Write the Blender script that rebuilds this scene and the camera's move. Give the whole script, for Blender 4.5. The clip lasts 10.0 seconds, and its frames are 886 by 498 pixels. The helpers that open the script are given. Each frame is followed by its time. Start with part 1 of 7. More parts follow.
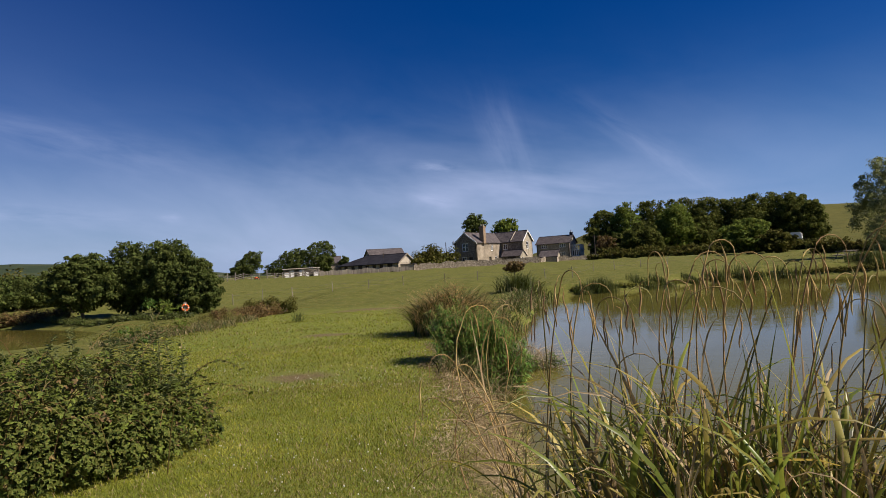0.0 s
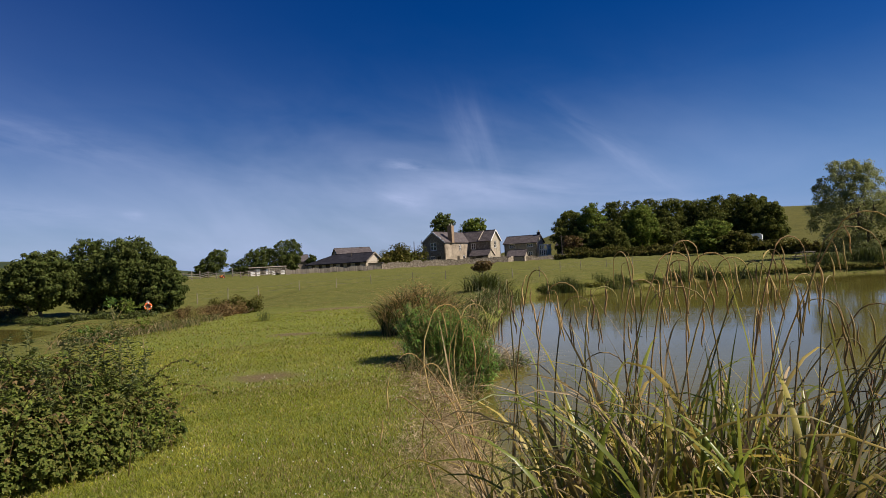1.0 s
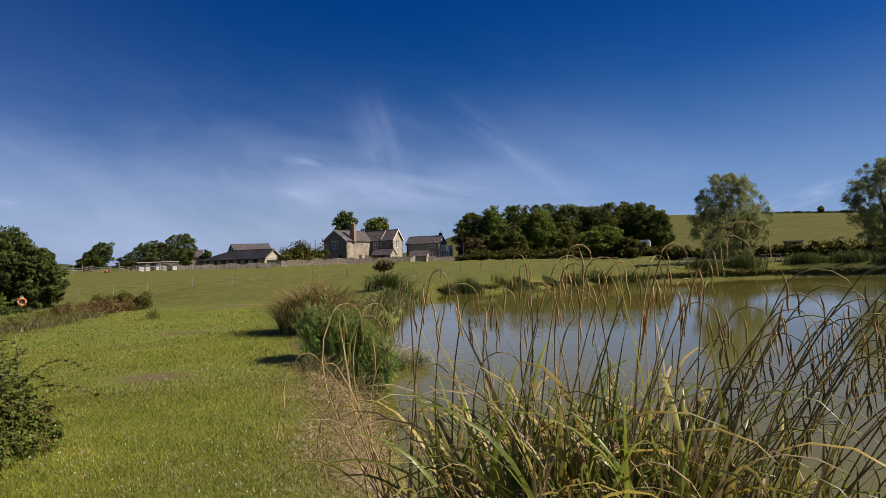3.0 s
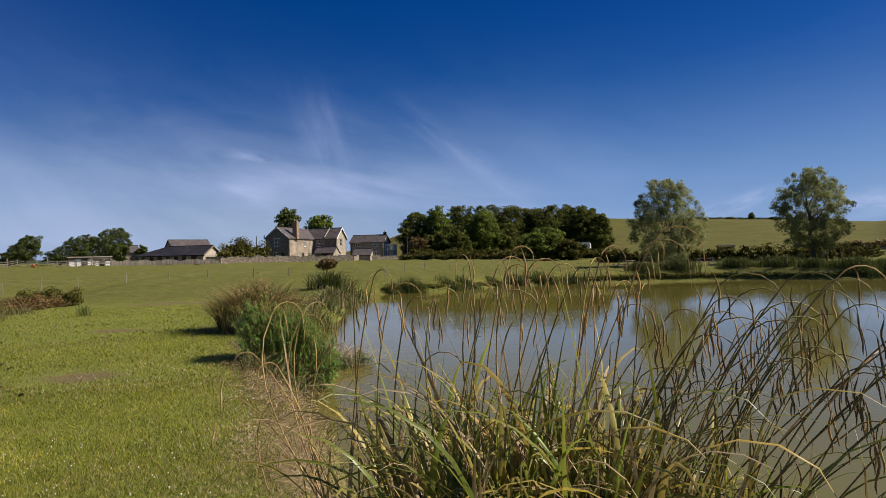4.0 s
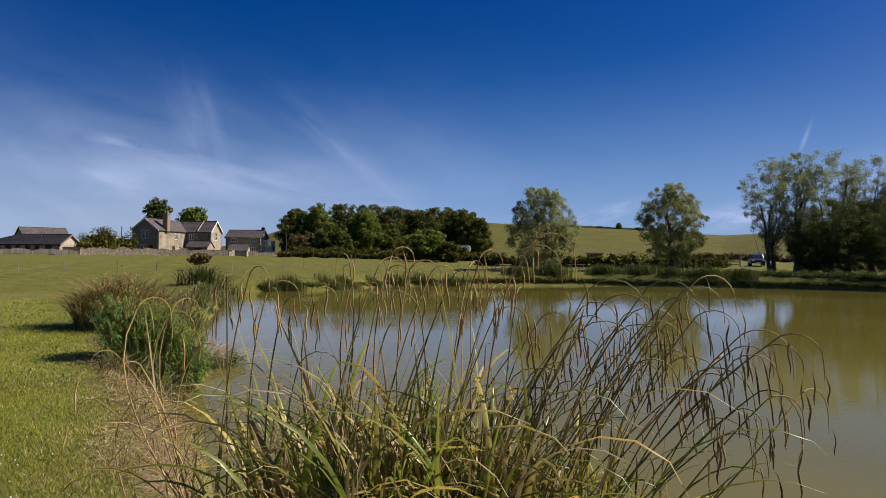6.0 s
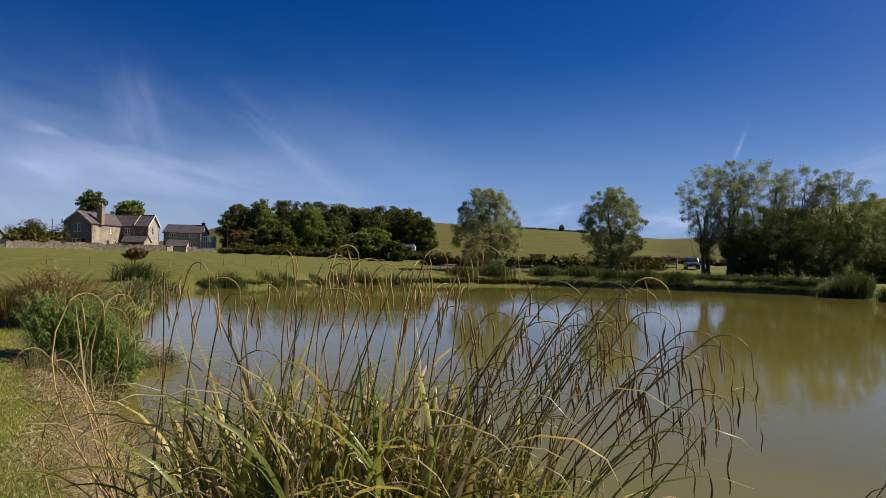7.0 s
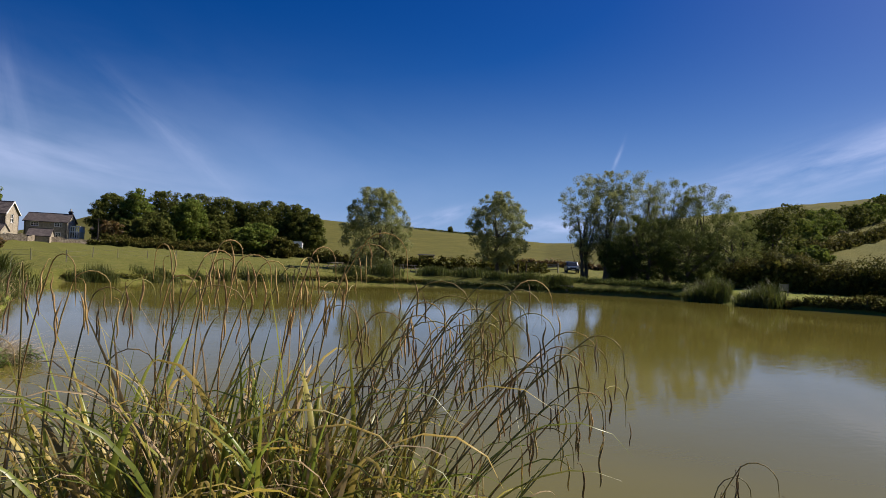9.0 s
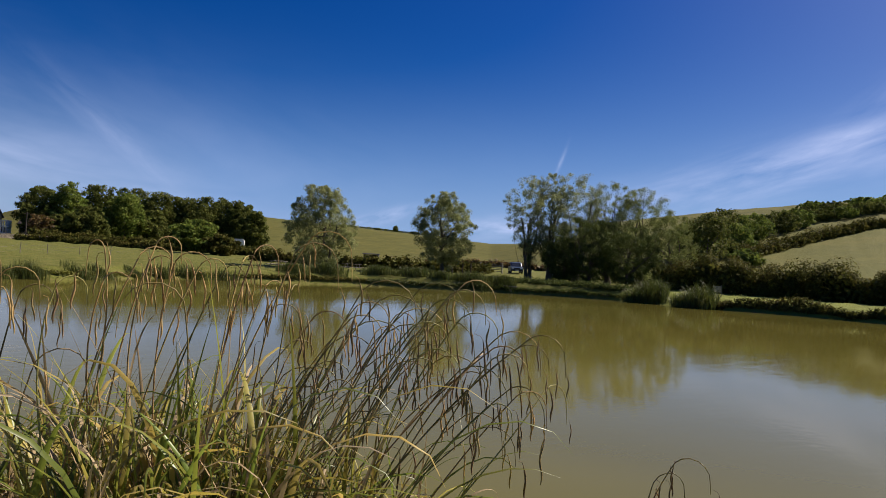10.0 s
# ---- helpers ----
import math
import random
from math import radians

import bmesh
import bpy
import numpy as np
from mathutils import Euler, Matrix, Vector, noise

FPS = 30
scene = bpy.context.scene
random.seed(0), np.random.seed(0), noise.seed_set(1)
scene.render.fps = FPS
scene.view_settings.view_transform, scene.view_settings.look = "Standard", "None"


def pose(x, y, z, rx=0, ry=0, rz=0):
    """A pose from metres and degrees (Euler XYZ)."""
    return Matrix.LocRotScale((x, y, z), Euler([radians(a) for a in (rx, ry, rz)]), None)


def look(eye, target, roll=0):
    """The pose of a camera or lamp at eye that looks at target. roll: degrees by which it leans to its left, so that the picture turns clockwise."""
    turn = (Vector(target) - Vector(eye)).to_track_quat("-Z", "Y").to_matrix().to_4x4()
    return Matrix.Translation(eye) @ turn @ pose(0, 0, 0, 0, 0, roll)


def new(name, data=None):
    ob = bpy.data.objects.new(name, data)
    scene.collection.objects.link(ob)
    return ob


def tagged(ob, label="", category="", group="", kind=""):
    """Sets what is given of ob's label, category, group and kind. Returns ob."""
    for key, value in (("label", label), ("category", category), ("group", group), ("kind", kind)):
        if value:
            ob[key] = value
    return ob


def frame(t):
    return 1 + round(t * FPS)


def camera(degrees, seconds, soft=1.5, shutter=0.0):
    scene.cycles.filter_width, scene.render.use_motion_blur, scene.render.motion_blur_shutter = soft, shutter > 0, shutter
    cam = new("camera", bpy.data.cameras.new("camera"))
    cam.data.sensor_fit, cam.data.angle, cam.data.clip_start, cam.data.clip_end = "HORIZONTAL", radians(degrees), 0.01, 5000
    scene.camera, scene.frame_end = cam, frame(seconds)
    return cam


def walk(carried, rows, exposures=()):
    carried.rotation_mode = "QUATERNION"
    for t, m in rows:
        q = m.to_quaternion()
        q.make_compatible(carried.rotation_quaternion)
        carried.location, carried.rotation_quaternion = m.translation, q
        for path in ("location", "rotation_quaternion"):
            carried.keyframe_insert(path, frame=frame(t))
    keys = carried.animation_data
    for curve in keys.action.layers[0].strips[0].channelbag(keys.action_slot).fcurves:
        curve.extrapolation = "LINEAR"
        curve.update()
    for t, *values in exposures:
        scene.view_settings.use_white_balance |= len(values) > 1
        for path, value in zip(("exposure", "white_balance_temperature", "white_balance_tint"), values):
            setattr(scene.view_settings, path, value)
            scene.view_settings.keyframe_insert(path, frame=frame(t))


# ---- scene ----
cam = camera(66.3, 10.0, soft=0.4)
EYE = (0.0, 0.0, 2.2)
# seconds, tilt, lean, heading
PATH = [
    (0.0, 91.76, 3.53, 0.28),
    (0.5, 91.63, 3.54, -0.72),
    (1.0, 91.53, 3.30, -2.42),
    (1.5, 91.41, 3.13, -4.05),
    (2.0, 91.27, 2.92, -6.15),
    (2.5, 91.19, 2.55, -8.47),
    (4.0, 90.93, 1.32, -15.43),
    (4.5, 90.88, 0.89, -18.18),
    (5.0, 90.85, 0.41, -20.79),
    (5.5, 90.86, -0.06, -23.18),
    (7.0, 90.88, -1.34, -30.10),
    (7.5, 90.93, -1.84, -32.55),
    (8.0, 91.01, -2.16, -34.79),
    (8.5, 91.07, -2.52, -37.18),
    (9.0, 91.17, -2.76, -39.49),
    (9.5, 91.27, -3.01, -41.77),
    (10.0, 91.38, -3.31, -44.14),
]
walk(cam, [(t, pose(*EYE, a, b, c)) for t, a, b, c in PATH], ((0.0, 0.46), (2.5, 0.46), (5.5, 0.54), (7.5, 0.54), (10.0, 0.64)))

# plan headings, read from the view, narrowed and distances lengthened to fit the lens
SPREAD, REACH = 0.8575, 1.18


def lay(x, y):
    """A place of the plan on the ground, stretched to fit the view."""
    r, a = np.hypot(x, y) * REACH, np.arctan2(x, y) * SPREAD
    return r * np.sin(a), r * np.cos(a)


def plan(x, y):
    """The place in the plan of a spot on the ground."""
    r, a = np.hypot(x, y) / REACH, np.clip(np.arctan2(x, y) / SPREAD, -np.pi, np.pi)
    return r * np.sin(a), r * np.cos(a)


# ---- light ----
SUN_AZ, SUN_EL = 107.0, 44.0          # clockwise from +y
scene.view_settings.exposure = 0.45


def nd(tree, kind, **values):
    n = tree.nodes.new(kind)
    for k, v in values.items():
        n.inputs[k].default_value = v
    return n


def fm(tree, op, a, b=None, c=None):
    """A math node on sockets or numbers."""
    n = tree.nodes.new("ShaderNodeMath")
    n.operation = op
    for i, v in enumerate((a, b, c)):
        if v is None:
            continue
        if isinstance(v, (int, float)):
            n.inputs[i].default_value = v
        else:
            tree.links.new(v, n.inputs[i])
    return n.outputs[0]


def build_world():
    world = bpy.data.worlds.new("sky")
    scene.world = world
    world.use_nodes = True
    tr = world.node_tree
    tr.nodes.clear()
    sky = tr.nodes.new("ShaderNodeTexSky")
    sky.sky_type, sky.sun_disc = "NISHITA", False
    sky.sun_elevation, sky.sun_rotation = radians(SUN_EL), radians(SUN_AZ)
    sky.altitude, sky.air_density, sky.dust_density, sky.ozone_density = 50, 0.95, 0.9, 3.0
    co = tr.nodes.new("ShaderNodeTexCoord")
    sep = tr.nodes.new("ShaderNodeSeparateXYZ")
    tr.links.new(co.outputs["Generated"], sep.inputs[0])
    x, y, z = sep.outputs
    az = fm(tr, "MULTIPLY", fm(tr, "ARCTAN2", x, y), 57.2958 / SPREAD)
    el = fm(tr, "MULTIPLY", fm(tr, "ARCSINE", z), 57.2958 * REACH)
    comb = tr.nodes.new("ShaderNodeCombineXYZ")
    tr.links.new(az, comb.inputs[0])
    tr.links.new(el, comb.inputs[1])

    def wisp(angle, long, fine, detail, seed):
        m = tr.nodes.new("ShaderNodeMapping")
        m.inputs["Rotation"].default_value = (0, 0, radians(angle))
        m.inputs["Location"].default_value = (seed, seed * 0.7, 0)
        tr.links.new(comb.outputs[0], m.inputs[0])
        m2 = tr.nodes.new("ShaderNodeMapping")
        m2.inputs["Scale"].default_value = (1 / long, 1 / fine, 1)
        tr.links.new(m.outputs[0], m2.inputs[0])
        n = nd(tr, "ShaderNodeTexNoise", Scale=1.0, Detail=detail, Roughness=0.58, Distortion=0.35)
        tr.links.new(m2.outputs[0], n.inputs["Vector"])
        return n.outputs["Fac"]

    def bell(v):
        return fm(tr, "EXPONENT", fm(tr, "MULTIPLY", fm(tr, "MULTIPLY", v, v), -1.0))

    total = None
    # heading and height of the start and the end of each streak, width, strength
    for i, (a0, e0, a1, e1, w, k) in enumerate((
            (-44, 15.2, -22, 10.6, 1.6, 0.22), (-44, 7.4, -27, 5.9, 0.9, 0.28), (-26.2, 6.5, -24.8, 6.3, 0.4, 0.35),
            (5.4, 16.0, 7.6, 8.5, 2.2, 0.24), (-6, 9.0, 22, 5.6, 2.6, 0.45), (15.5, 14.0, 25.5, 6.0, 1.1, 0.20),
            (-2.4, 10.5, 1.6, 10.0, 0.5, 0.4), (-3, 7.2, 1, 6.6, 0.7, 0.3), (67, 6.0, 98, 14.5, 2.3, 0.72), (78, 9.7, 93, 14.6, 0.8, 0.4),
            (41.5, 3.3, 47.8, 5.3, 0.55, 0.9), (53, 3.6, 61, 4.6, 0.9, 0.8), (62.9, 12.2, 61.9, 9.2, 0.16, 0.4),
            (88, 14.0, 99, 22.0, 1.6, 0.35))):
        ang, length = math.degrees(math.atan2(e1 - e0, a1 - a0)), math.hypot(a1 - a0, e1 - e0)
        c, s = math.cos(radians(ang)), math.sin(radians(ang))
        mx, my = (a0 + a1) / 2, (e0 + e1) / 2
        u, v = fm(tr, "SUBTRACT", az, mx), fm(tr, "SUBTRACT", el, my)
        along = fm(tr, "ADD", fm(tr, "MULTIPLY", u, c / (0.55 * length)), fm(tr, "MULTIPLY", v, s / (0.55 * length)))
        across = fm(tr, "ADD", fm(tr, "MULTIPLY", u, -s / w), fm(tr, "MULTIPLY", v, c / w))
        grain = wisp(-ang, max(3.5, w * 6), max(0.9, w * 1.2), 5, 11.3 * i)
        grain = fm(tr, "MULTIPLY", fm(tr, "MAXIMUM", fm(tr, "SUBTRACT", grain, 0.34), 0.0), 2.6)
        d = fm(tr, "MULTIPLY", fm(tr, "MULTIPLY", bell(across), bell(along)), fm(tr, "MULTIPLY", grain, k))
        total = d if total is None else fm(tr, "ADD", total, d)
    # a thin veil low over the fields
    veil = fm(tr, "MULTIPLY", bell(fm(tr, "MULTIPLY", fm(tr, "SUBTRACT", el, 3.0), 0.105)), bell(fm(tr, "MULTIPLY", fm(tr, "ADD", az, 8.0), 0.024)))
    grain = fm(tr, "MULTIPLY", fm(tr, "MAXIMUM", fm(tr, "SUBTRACT", wisp(14, 16, 6.5, 4, 3.0), 0.25), 0.0), 1.05)
    total = fm(tr, "ADD", total, fm(tr, "MULTIPLY", veil, grain))
    # broad pale veils painted in to brighten the sky: sunward glow, western cirrus
    for a0, e0, wa, we, k in ((104, 26, 42, 26, 0.05), (-46, 13, 26, 13, 0.10)):
        broad = fm(tr, "MULTIPLY", bell(fm(tr, "MULTIPLY", fm(tr, "SUBTRACT", az, a0), 1 / wa)), bell(fm(tr, "MULTIPLY", fm(tr, "SUBTRACT", el, e0), 1 / we)))
        total = fm(tr, "ADD", total, fm(tr, "MULTIPLY", broad, k))
    total = fm(tr, "MINIMUM", total, 0.85)
    mix = tr.nodes.new("ShaderNodeMix")
    mix.data_type = "RGBA"
    tr.links.new(total, mix.inputs[0])
    hs = nd(tr, "ShaderNodeHueSaturation", Hue=0.523, Saturation=1.63, Value=1.0)
    tr.links.new(sky.outputs[0], hs.inputs["Color"])
    # pale haze down to the horizon
    haze = tr.nodes.new("ShaderNodeMix")
    haze.data_type = "RGBA"
    west = fm(tr, "ADD", fm(tr, "MULTIPLY", bell(fm(tr, "MULTIPLY", fm(tr, "ADD", az, 24.0), 0.022)), 0.46), 0.20)
    tr.links.new(fm(tr, "MULTIPLY", bell(fm(tr, "MULTIPLY", el, 0.115)), west), haze.inputs[0])
    tr.links.new(hs.outputs[0], haze.inputs[6])
    haze.inputs[7].default_value = (5.2, 7.3, 12.6, 1)
    clear = tr.nodes.new("ShaderNodeMix")
    clear.data_type = "RGBA"
    east = fm(tr, "MINIMUM", fm(tr, "MAXIMUM", fm(tr, "MULTIPLY", fm(tr, "SUBTRACT", az, 2.0), 0.036), 0.0), 1.0)
    tr.links.new(fm(tr, "MULTIPLY", bell(fm(tr, "MULTIPLY", el, 0.085)), fm(tr, "MULTIPLY", east, 0.55)), clear.inputs[0])
    tr.links.new(haze.outputs[2], clear.inputs[6])
    clear.inputs[7].default_value = (2.8, 5.7, 12.8, 1)
    tr.links.new(clear.outputs[2], mix.inputs[6])
    mix.inputs[7].default_value = (8.2, 9.5, 14.2, 1)
    bg = nd(tr, "ShaderNodeBackground", Strength=0.0435)
    tr.links.new(mix.outputs[2], bg.inputs[0])
    out = tr.nodes.new("ShaderNodeOutputWorld")
    tr.links.new(bg.outputs[0], out.inputs[0])


build_world()
sun_data = bpy.data.lights.new("sun", "SUN")
sun_data.energy, sun_data.angle, sun_data.color = 5.0, radians(0.6), (1.0, 0.885, 0.76)
sun = new("sun", sun_data)
a, e = radians(SUN_AZ), radians(SUN_EL)
sun.matrix_world = look((60 * math.sin(a) * math.cos(e), 60 * math.cos(a) * math.cos(e), 60 * math.sin(e)), (0, 0, 0))


# ---- materials ----
def ramp(tree, fac, cols):
    r = tree.nodes.new("ShaderNodeValToRGB")
    el = r.color_ramp.elements
    while len(el) < len(cols):
        el.new(0.5)
    for i, c in enumerate(cols):
        el[i].position = 0.25 + 0.5 * i / max(1, len(cols) - 1)
        el[i].color = (*c, 1)
    tree.links.new(fac, r.inputs[0])
    return r.outputs[0]


def noise_fac(tree, scale, detail=4, rough=0.6, stretch=None):
    co = tree.nodes.new("ShaderNodeTexCoord")
    src = co.outputs["Object"]
    if stretch:
        m = tree.nodes.new("ShaderNodeMapping")
        m.inputs["Scale"].default_value = stretch
        tree.links.new(src, m.inputs[0])
        src = m.outputs[0]
    n = nd(tree, "ShaderNodeTexNoise", Scale=scale, Detail=detail, Roughness=rough)
    tree.links.new(src, n.inputs["Vector"])
    return n.outputs["Fac"]


def mat(name, cols, scale=3.0, rough=0.8, bump=0.0, bscale=40.0, vary=0.0, by="island", metal=0.0, glow=0.0, spec=0.3, stretch=None, big=0.25, bigscale=0.35):
    """Colours spread by a fine noise, toned by a broad one and by a random value for each piece; glow: how much light passes through, as in leaves."""
    m = bpy.data.materials.new(name)
    m.use_nodes = True
    t = m.node_tree
    p = t.nodes["Principled BSDF"]
    col = ramp(t, noise_fac(t, scale, 5, 0.62, stretch), cols)
    hs = nd(t, "ShaderNodeHueSaturation", Hue=0.5, Saturation=1.0, Value=1.0)
    t.links.new(col, hs.inputs["Color"])
    val = fm(t, "ADD", fm(t, "MULTIPLY", noise_fac(t, bigscale, 2), big * 2), 1 - big)
    if vary:
        if by == "island":
            rnd = t.nodes.new("ShaderNodeNewGeometry").outputs["Random Per Island"]
        else:
            rnd = t.nodes.new("ShaderNodeObjectInfo").outputs["Random"]
        val = fm(t, "MULTIPLY", val, fm(t, "ADD", fm(t, "MULTIPLY", rnd, vary * 2), 1 - vary))
        hue = fm(t, "ADD", fm(t, "MULTIPLY", fm(t, "FRACT", fm(t, "MULTIPLY", rnd, 7.31)), vary * 0.1), 0.5 - vary * 0.05)
        t.links.new(hue, hs.inputs["Hue"])
    t.links.new(val, hs.inputs["Value"])
    t.links.new(hs.outputs[0], p.inputs["Base Color"])
    p.inputs["Roughness"].default_value = rough
    p.inputs["Metallic"].default_value = metal
    p.inputs["Specular IOR Level"].default_value = spec
    if bump:
        b = nd(t, "ShaderNodeBump", Strength=bump, Distance=0.02)
        t.links.new(noise_fac(t, bscale, 4, 0.65, stretch), b.inputs["Height"])
        t.links.new(b.outputs[0], p.inputs["Normal"])
    if glow:
        tl = t.nodes.new("ShaderNodeBsdfTranslucent")
        t.links.new(hs.outputs[0], tl.inputs["Color"])
        mx = nd(t, "ShaderNodeMixShader", Fac=glow)
        t.links.new(p.outputs[0], mx.inputs[1])
        t.links.new(tl.outputs[0], mx.inputs[2])
        t.links.new(mx.outputs[0], t.nodes["Material Output"].inputs["Surface"])
    return m


def ground_material():
    """Mown grass, cut straw along the bank, rough pasture and dry downland, by the zones of the land."""
    m = bpy.data.materials.new("land")
    m.use_nodes = True
    t = m.node_tree
    p = t.nodes["Principled BSDF"]
    zone = t.nodes.new("ShaderNodeAttribute")
    zone.attribute_name = "zone"
    sep = t.nodes.new("ShaderNodeSeparateColor")
    t.links.new(zone.outputs["Color"], sep.inputs[0])

    def mixc(fac, a, b):
        n = t.nodes.new("ShaderNodeMix")
        n.data_type = "RGBA"
        t.links.new(fac, n.inputs[0])
        t.links.new(a, n.inputs[6])
        t.links.new(b, n.inputs[7])
        return n.outputs[2]
    fine, mid, broad = noise_fac(t, 22, 6, 0.7), noise_fac(t, 1.3, 5, 0.6), noise_fac(t, 0.20, 4, 0.6, (0.35, 1.3, 1))
    lawn = mixc(noise_fac(t, 0.5, 4, 0.6), ramp(t, fine, [(0.060, 0.088, 0.012), (0.12, 0.155, 0.023), (0.17, 0.195, 0.036)]),
                ramp(t, fine, [(0.10, 0.115, 0.02), (0.18, 0.19, 0.038), (0.25, 0.225, 0.07)]))
    field = mixc(broad, ramp(t, mid, [(0.046, 0.058, 0.011), (0.112, 0.118, 0.024), (0.21, 0.178, 0.062)]),
                 ramp(t, noise_fac(t, 3.5, 5, 0.7), [(0.040, 0.050, 0.010), (0.108, 0.116, 0.024), (0.21, 0.175, 0.062)]))
    down = mixc(noise_fac(t, 0.012, 4, 0.6), ramp(t, noise_fac(t, 0.11, 6, 0.7), [(0.042, 0.050, 0.010), (0.090, 0.088, 0.018), (0.155, 0.13, 0.036)]),
                ramp(t, noise_fac(t, 0.05, 5, 0.7, (1, 1, 4)), [(0.042, 0.049, 0.010), (0.086, 0.086, 0.018), (0.145, 0.12, 0.032)]))
    straw = ramp(t, fine, [(0.06, 0.045, 0.02), (0.14, 0.105, 0.05), (0.28, 0.215, 0.125)])
    col = mixc(sep.outputs[1], lawn, field)
    col = mixc(sep.outputs[2], col, down)
    edge = fm(t, "MINIMUM", fm(t, "MAXIMUM", fm(t, "ADD", fm(t, "MULTIPLY", fm(t, "SUBTRACT", noise_fac(t, 2.6, 5, 0.7), 0.5), 2.2), fm(t, "SUBTRACT", fm(t, "MULTIPLY", sep.outputs[0], 2.0), 0.5)), 0.0), 1.0)
    col = mixc(edge, col, straw)
    woods = ramp(t, noise_fac(t, 0.006, 5, 0.6, (1, 1, 6)), [(0.022, 0.034, 0.018), (0.035, 0.050, 0.024), (0.10, 0.10, 0.04)])
    col = mixc(zone.outputs["Alpha"], col, woods)
    t.links.new(col, p.inputs["Base Color"])
    p.inputs["Roughness"].default_value = 0.9
    p.inputs["Specular IOR Level"].default_value = 0.12
    b = nd(t, "ShaderNodeBump", Strength=0.9, Distance=0.06)
    t.links.new(fm(t, "ADD", noise_fac(t, 9, 5, 0.75), fm(t, "MULTIPLY", noise_fac(t, 1.1, 4, 0.6), 2.0)), b.inputs["Height"])
    t.links.new(b.outputs[0], p.inputs["Normal"])
    return m


def water_material():
    """Silty green pond water: a murky body under a rippled mirror."""
    m = bpy.data.materials.new("pond_water")
    m.use_nodes = True
    t = m.node_tree
    p = t.nodes["Principled BSDF"]
    t.links.new(ramp(t, noise_fac(t, 0.09, 3), [(0.102, 0.092, 0.020), (0.122, 0.109, 0.025), (0.142, 0.126, 0.032)]), p.inputs["Base Color"])
    p.inputs["Roughness"].default_value = 0.045
    p.inputs["IOR"].default_value = 1.333
    p.inputs["Specular IOR Level"].default_value = 0.25
    b = nd(t, "ShaderNodeBump", Strength=0.13, Distance=0.02)
    calm = fm(t, "MAXIMUM", fm(t, "SUBTRACT", noise_fac(t, 0.07, 3, 0.6, (0.6, 1.6, 1)), 0.42), 0.0)
    waves = fm(t, "ADD", noise_fac(t, 5.5, 3, 0.5, (1.0, 1.7, 1)), fm(t, "MULTIPLY", noise_fac(t, 1.3, 2, 0.5, (1.0, 2.0, 1)), 1.4))
    t.links.new(fm(t, "MULTIPLY", waves, fm(t, "ADD", fm(t, "MULTIPLY", calm, 5.0), 0.25)), b.inputs["Height"])
    t.links.new(b.outputs[0], p.inputs["Normal"])
    return m


M_LAND, M_WATER = ground_material(), water_material()
M_OAK = mat("dark_leaves", [(0.046, 0.064, 0.017), (0.082, 0.105, 0.027), (0.13, 0.152, 0.043)], 0.8, 0.7, vary=0.35, glow=0.32, spec=0.06)
M_WOOD = mat("wood_leaves", [(0.056, 0.070, 0.016), (0.098, 0.113, 0.025), (0.155, 0.162, 0.040)], 0.35, 0.7, vary=0.4, glow=0.38, spec=0.06)
M_ASH = mat("light_leaves", [(0.08, 0.115, 0.021), (0.13, 0.17, 0.031), (0.19, 0.22, 0.05)], 0.5, 0.7, vary=0.4, glow=0.42, spec=0.06)
M_WILLOW = mat("willow_leaves", [(0.19, 0.21, 0.082), (0.265, 0.288, 0.122), (0.35, 0.365, 0.18)], 0.6, 0.75, vary=0.2, glow=0.5, spec=0.05)
# willow leaves again, greener, with the group's shade put into a darker colour
M_WILLOW_DIM = mat("dimmed_willow_leaves", [(0.115, 0.137, 0.040), (0.168, 0.192, 0.060), (0.23, 0.25, 0.095)], 0.6, 0.75, vary=0.2, glow=0.46, spec=0.05)
M_DOCK = mat("russet_dock", [(0.20, 0.135, 0.05), (0.33, 0.235, 0.095), (0.47, 0.35, 0.17)], 3, 0.7, vary=0.5, glow=0.3)
M_RUST = mat("rusty_leaves", [(0.09, 0.07, 0.022), (0.15, 0.10, 0.034), (0.22, 0.15, 0.06)], 0.8, 0.6, vary=0.5, glow=0.3)
M_HEDGE = mat("hedge_leaves", [(0.050, 0.056, 0.013), (0.090, 0.090, 0.020), (0.15, 0.128, 0.035)], 0.5, 0.7, vary=0.45, glow=0.33, spec=0.05)
M_BARK = mat("bark", [(0.05, 0.04, 0.03), (0.10, 0.085, 0.065), (0.16, 0.14, 0.11)], 6, 0.9, 0.6, 25, stretch=(1, 1, 0.25))
M_BRAMBLE = mat("bramble_leaves", [(0.045, 0.062, 0.012), (0.09, 0.108, 0.022), (0.165, 0.16, 0.042)], 3, 0.6, vary=0.6, glow=0.28, spec=0.12)
M_THISTLE = mat("thistle_leaves", [(0.075, 0.095, 0.028), (0.13, 0.155, 0.05), (0.20, 0.22, 0.085)], 5, 0.55, vary=0.35, glow=0.25)
M_HERB = mat("willowherb_leaves", [(0.055, 0.115, 0.018), (0.115, 0.20, 0.032), (0.21, 0.295, 0.062)], 4, 0.5, vary=0.4, glow=0.32)
M_REED = mat("reed_blades", [(0.045, 0.062, 0.012), (0.08, 0.10, 0.021), (0.135, 0.145, 0.036)], 1.5, 0.5, vary=0.45, glow=0.28)
M_GRASS = mat("grass_blades", [(0.14, 0.175, 0.016), (0.245, 0.26, 0.027), (0.37, 0.345, 0.062)], 1.4, 0.55, vary=0.35, glow=0.5, big=0.55, bigscale=0.42)
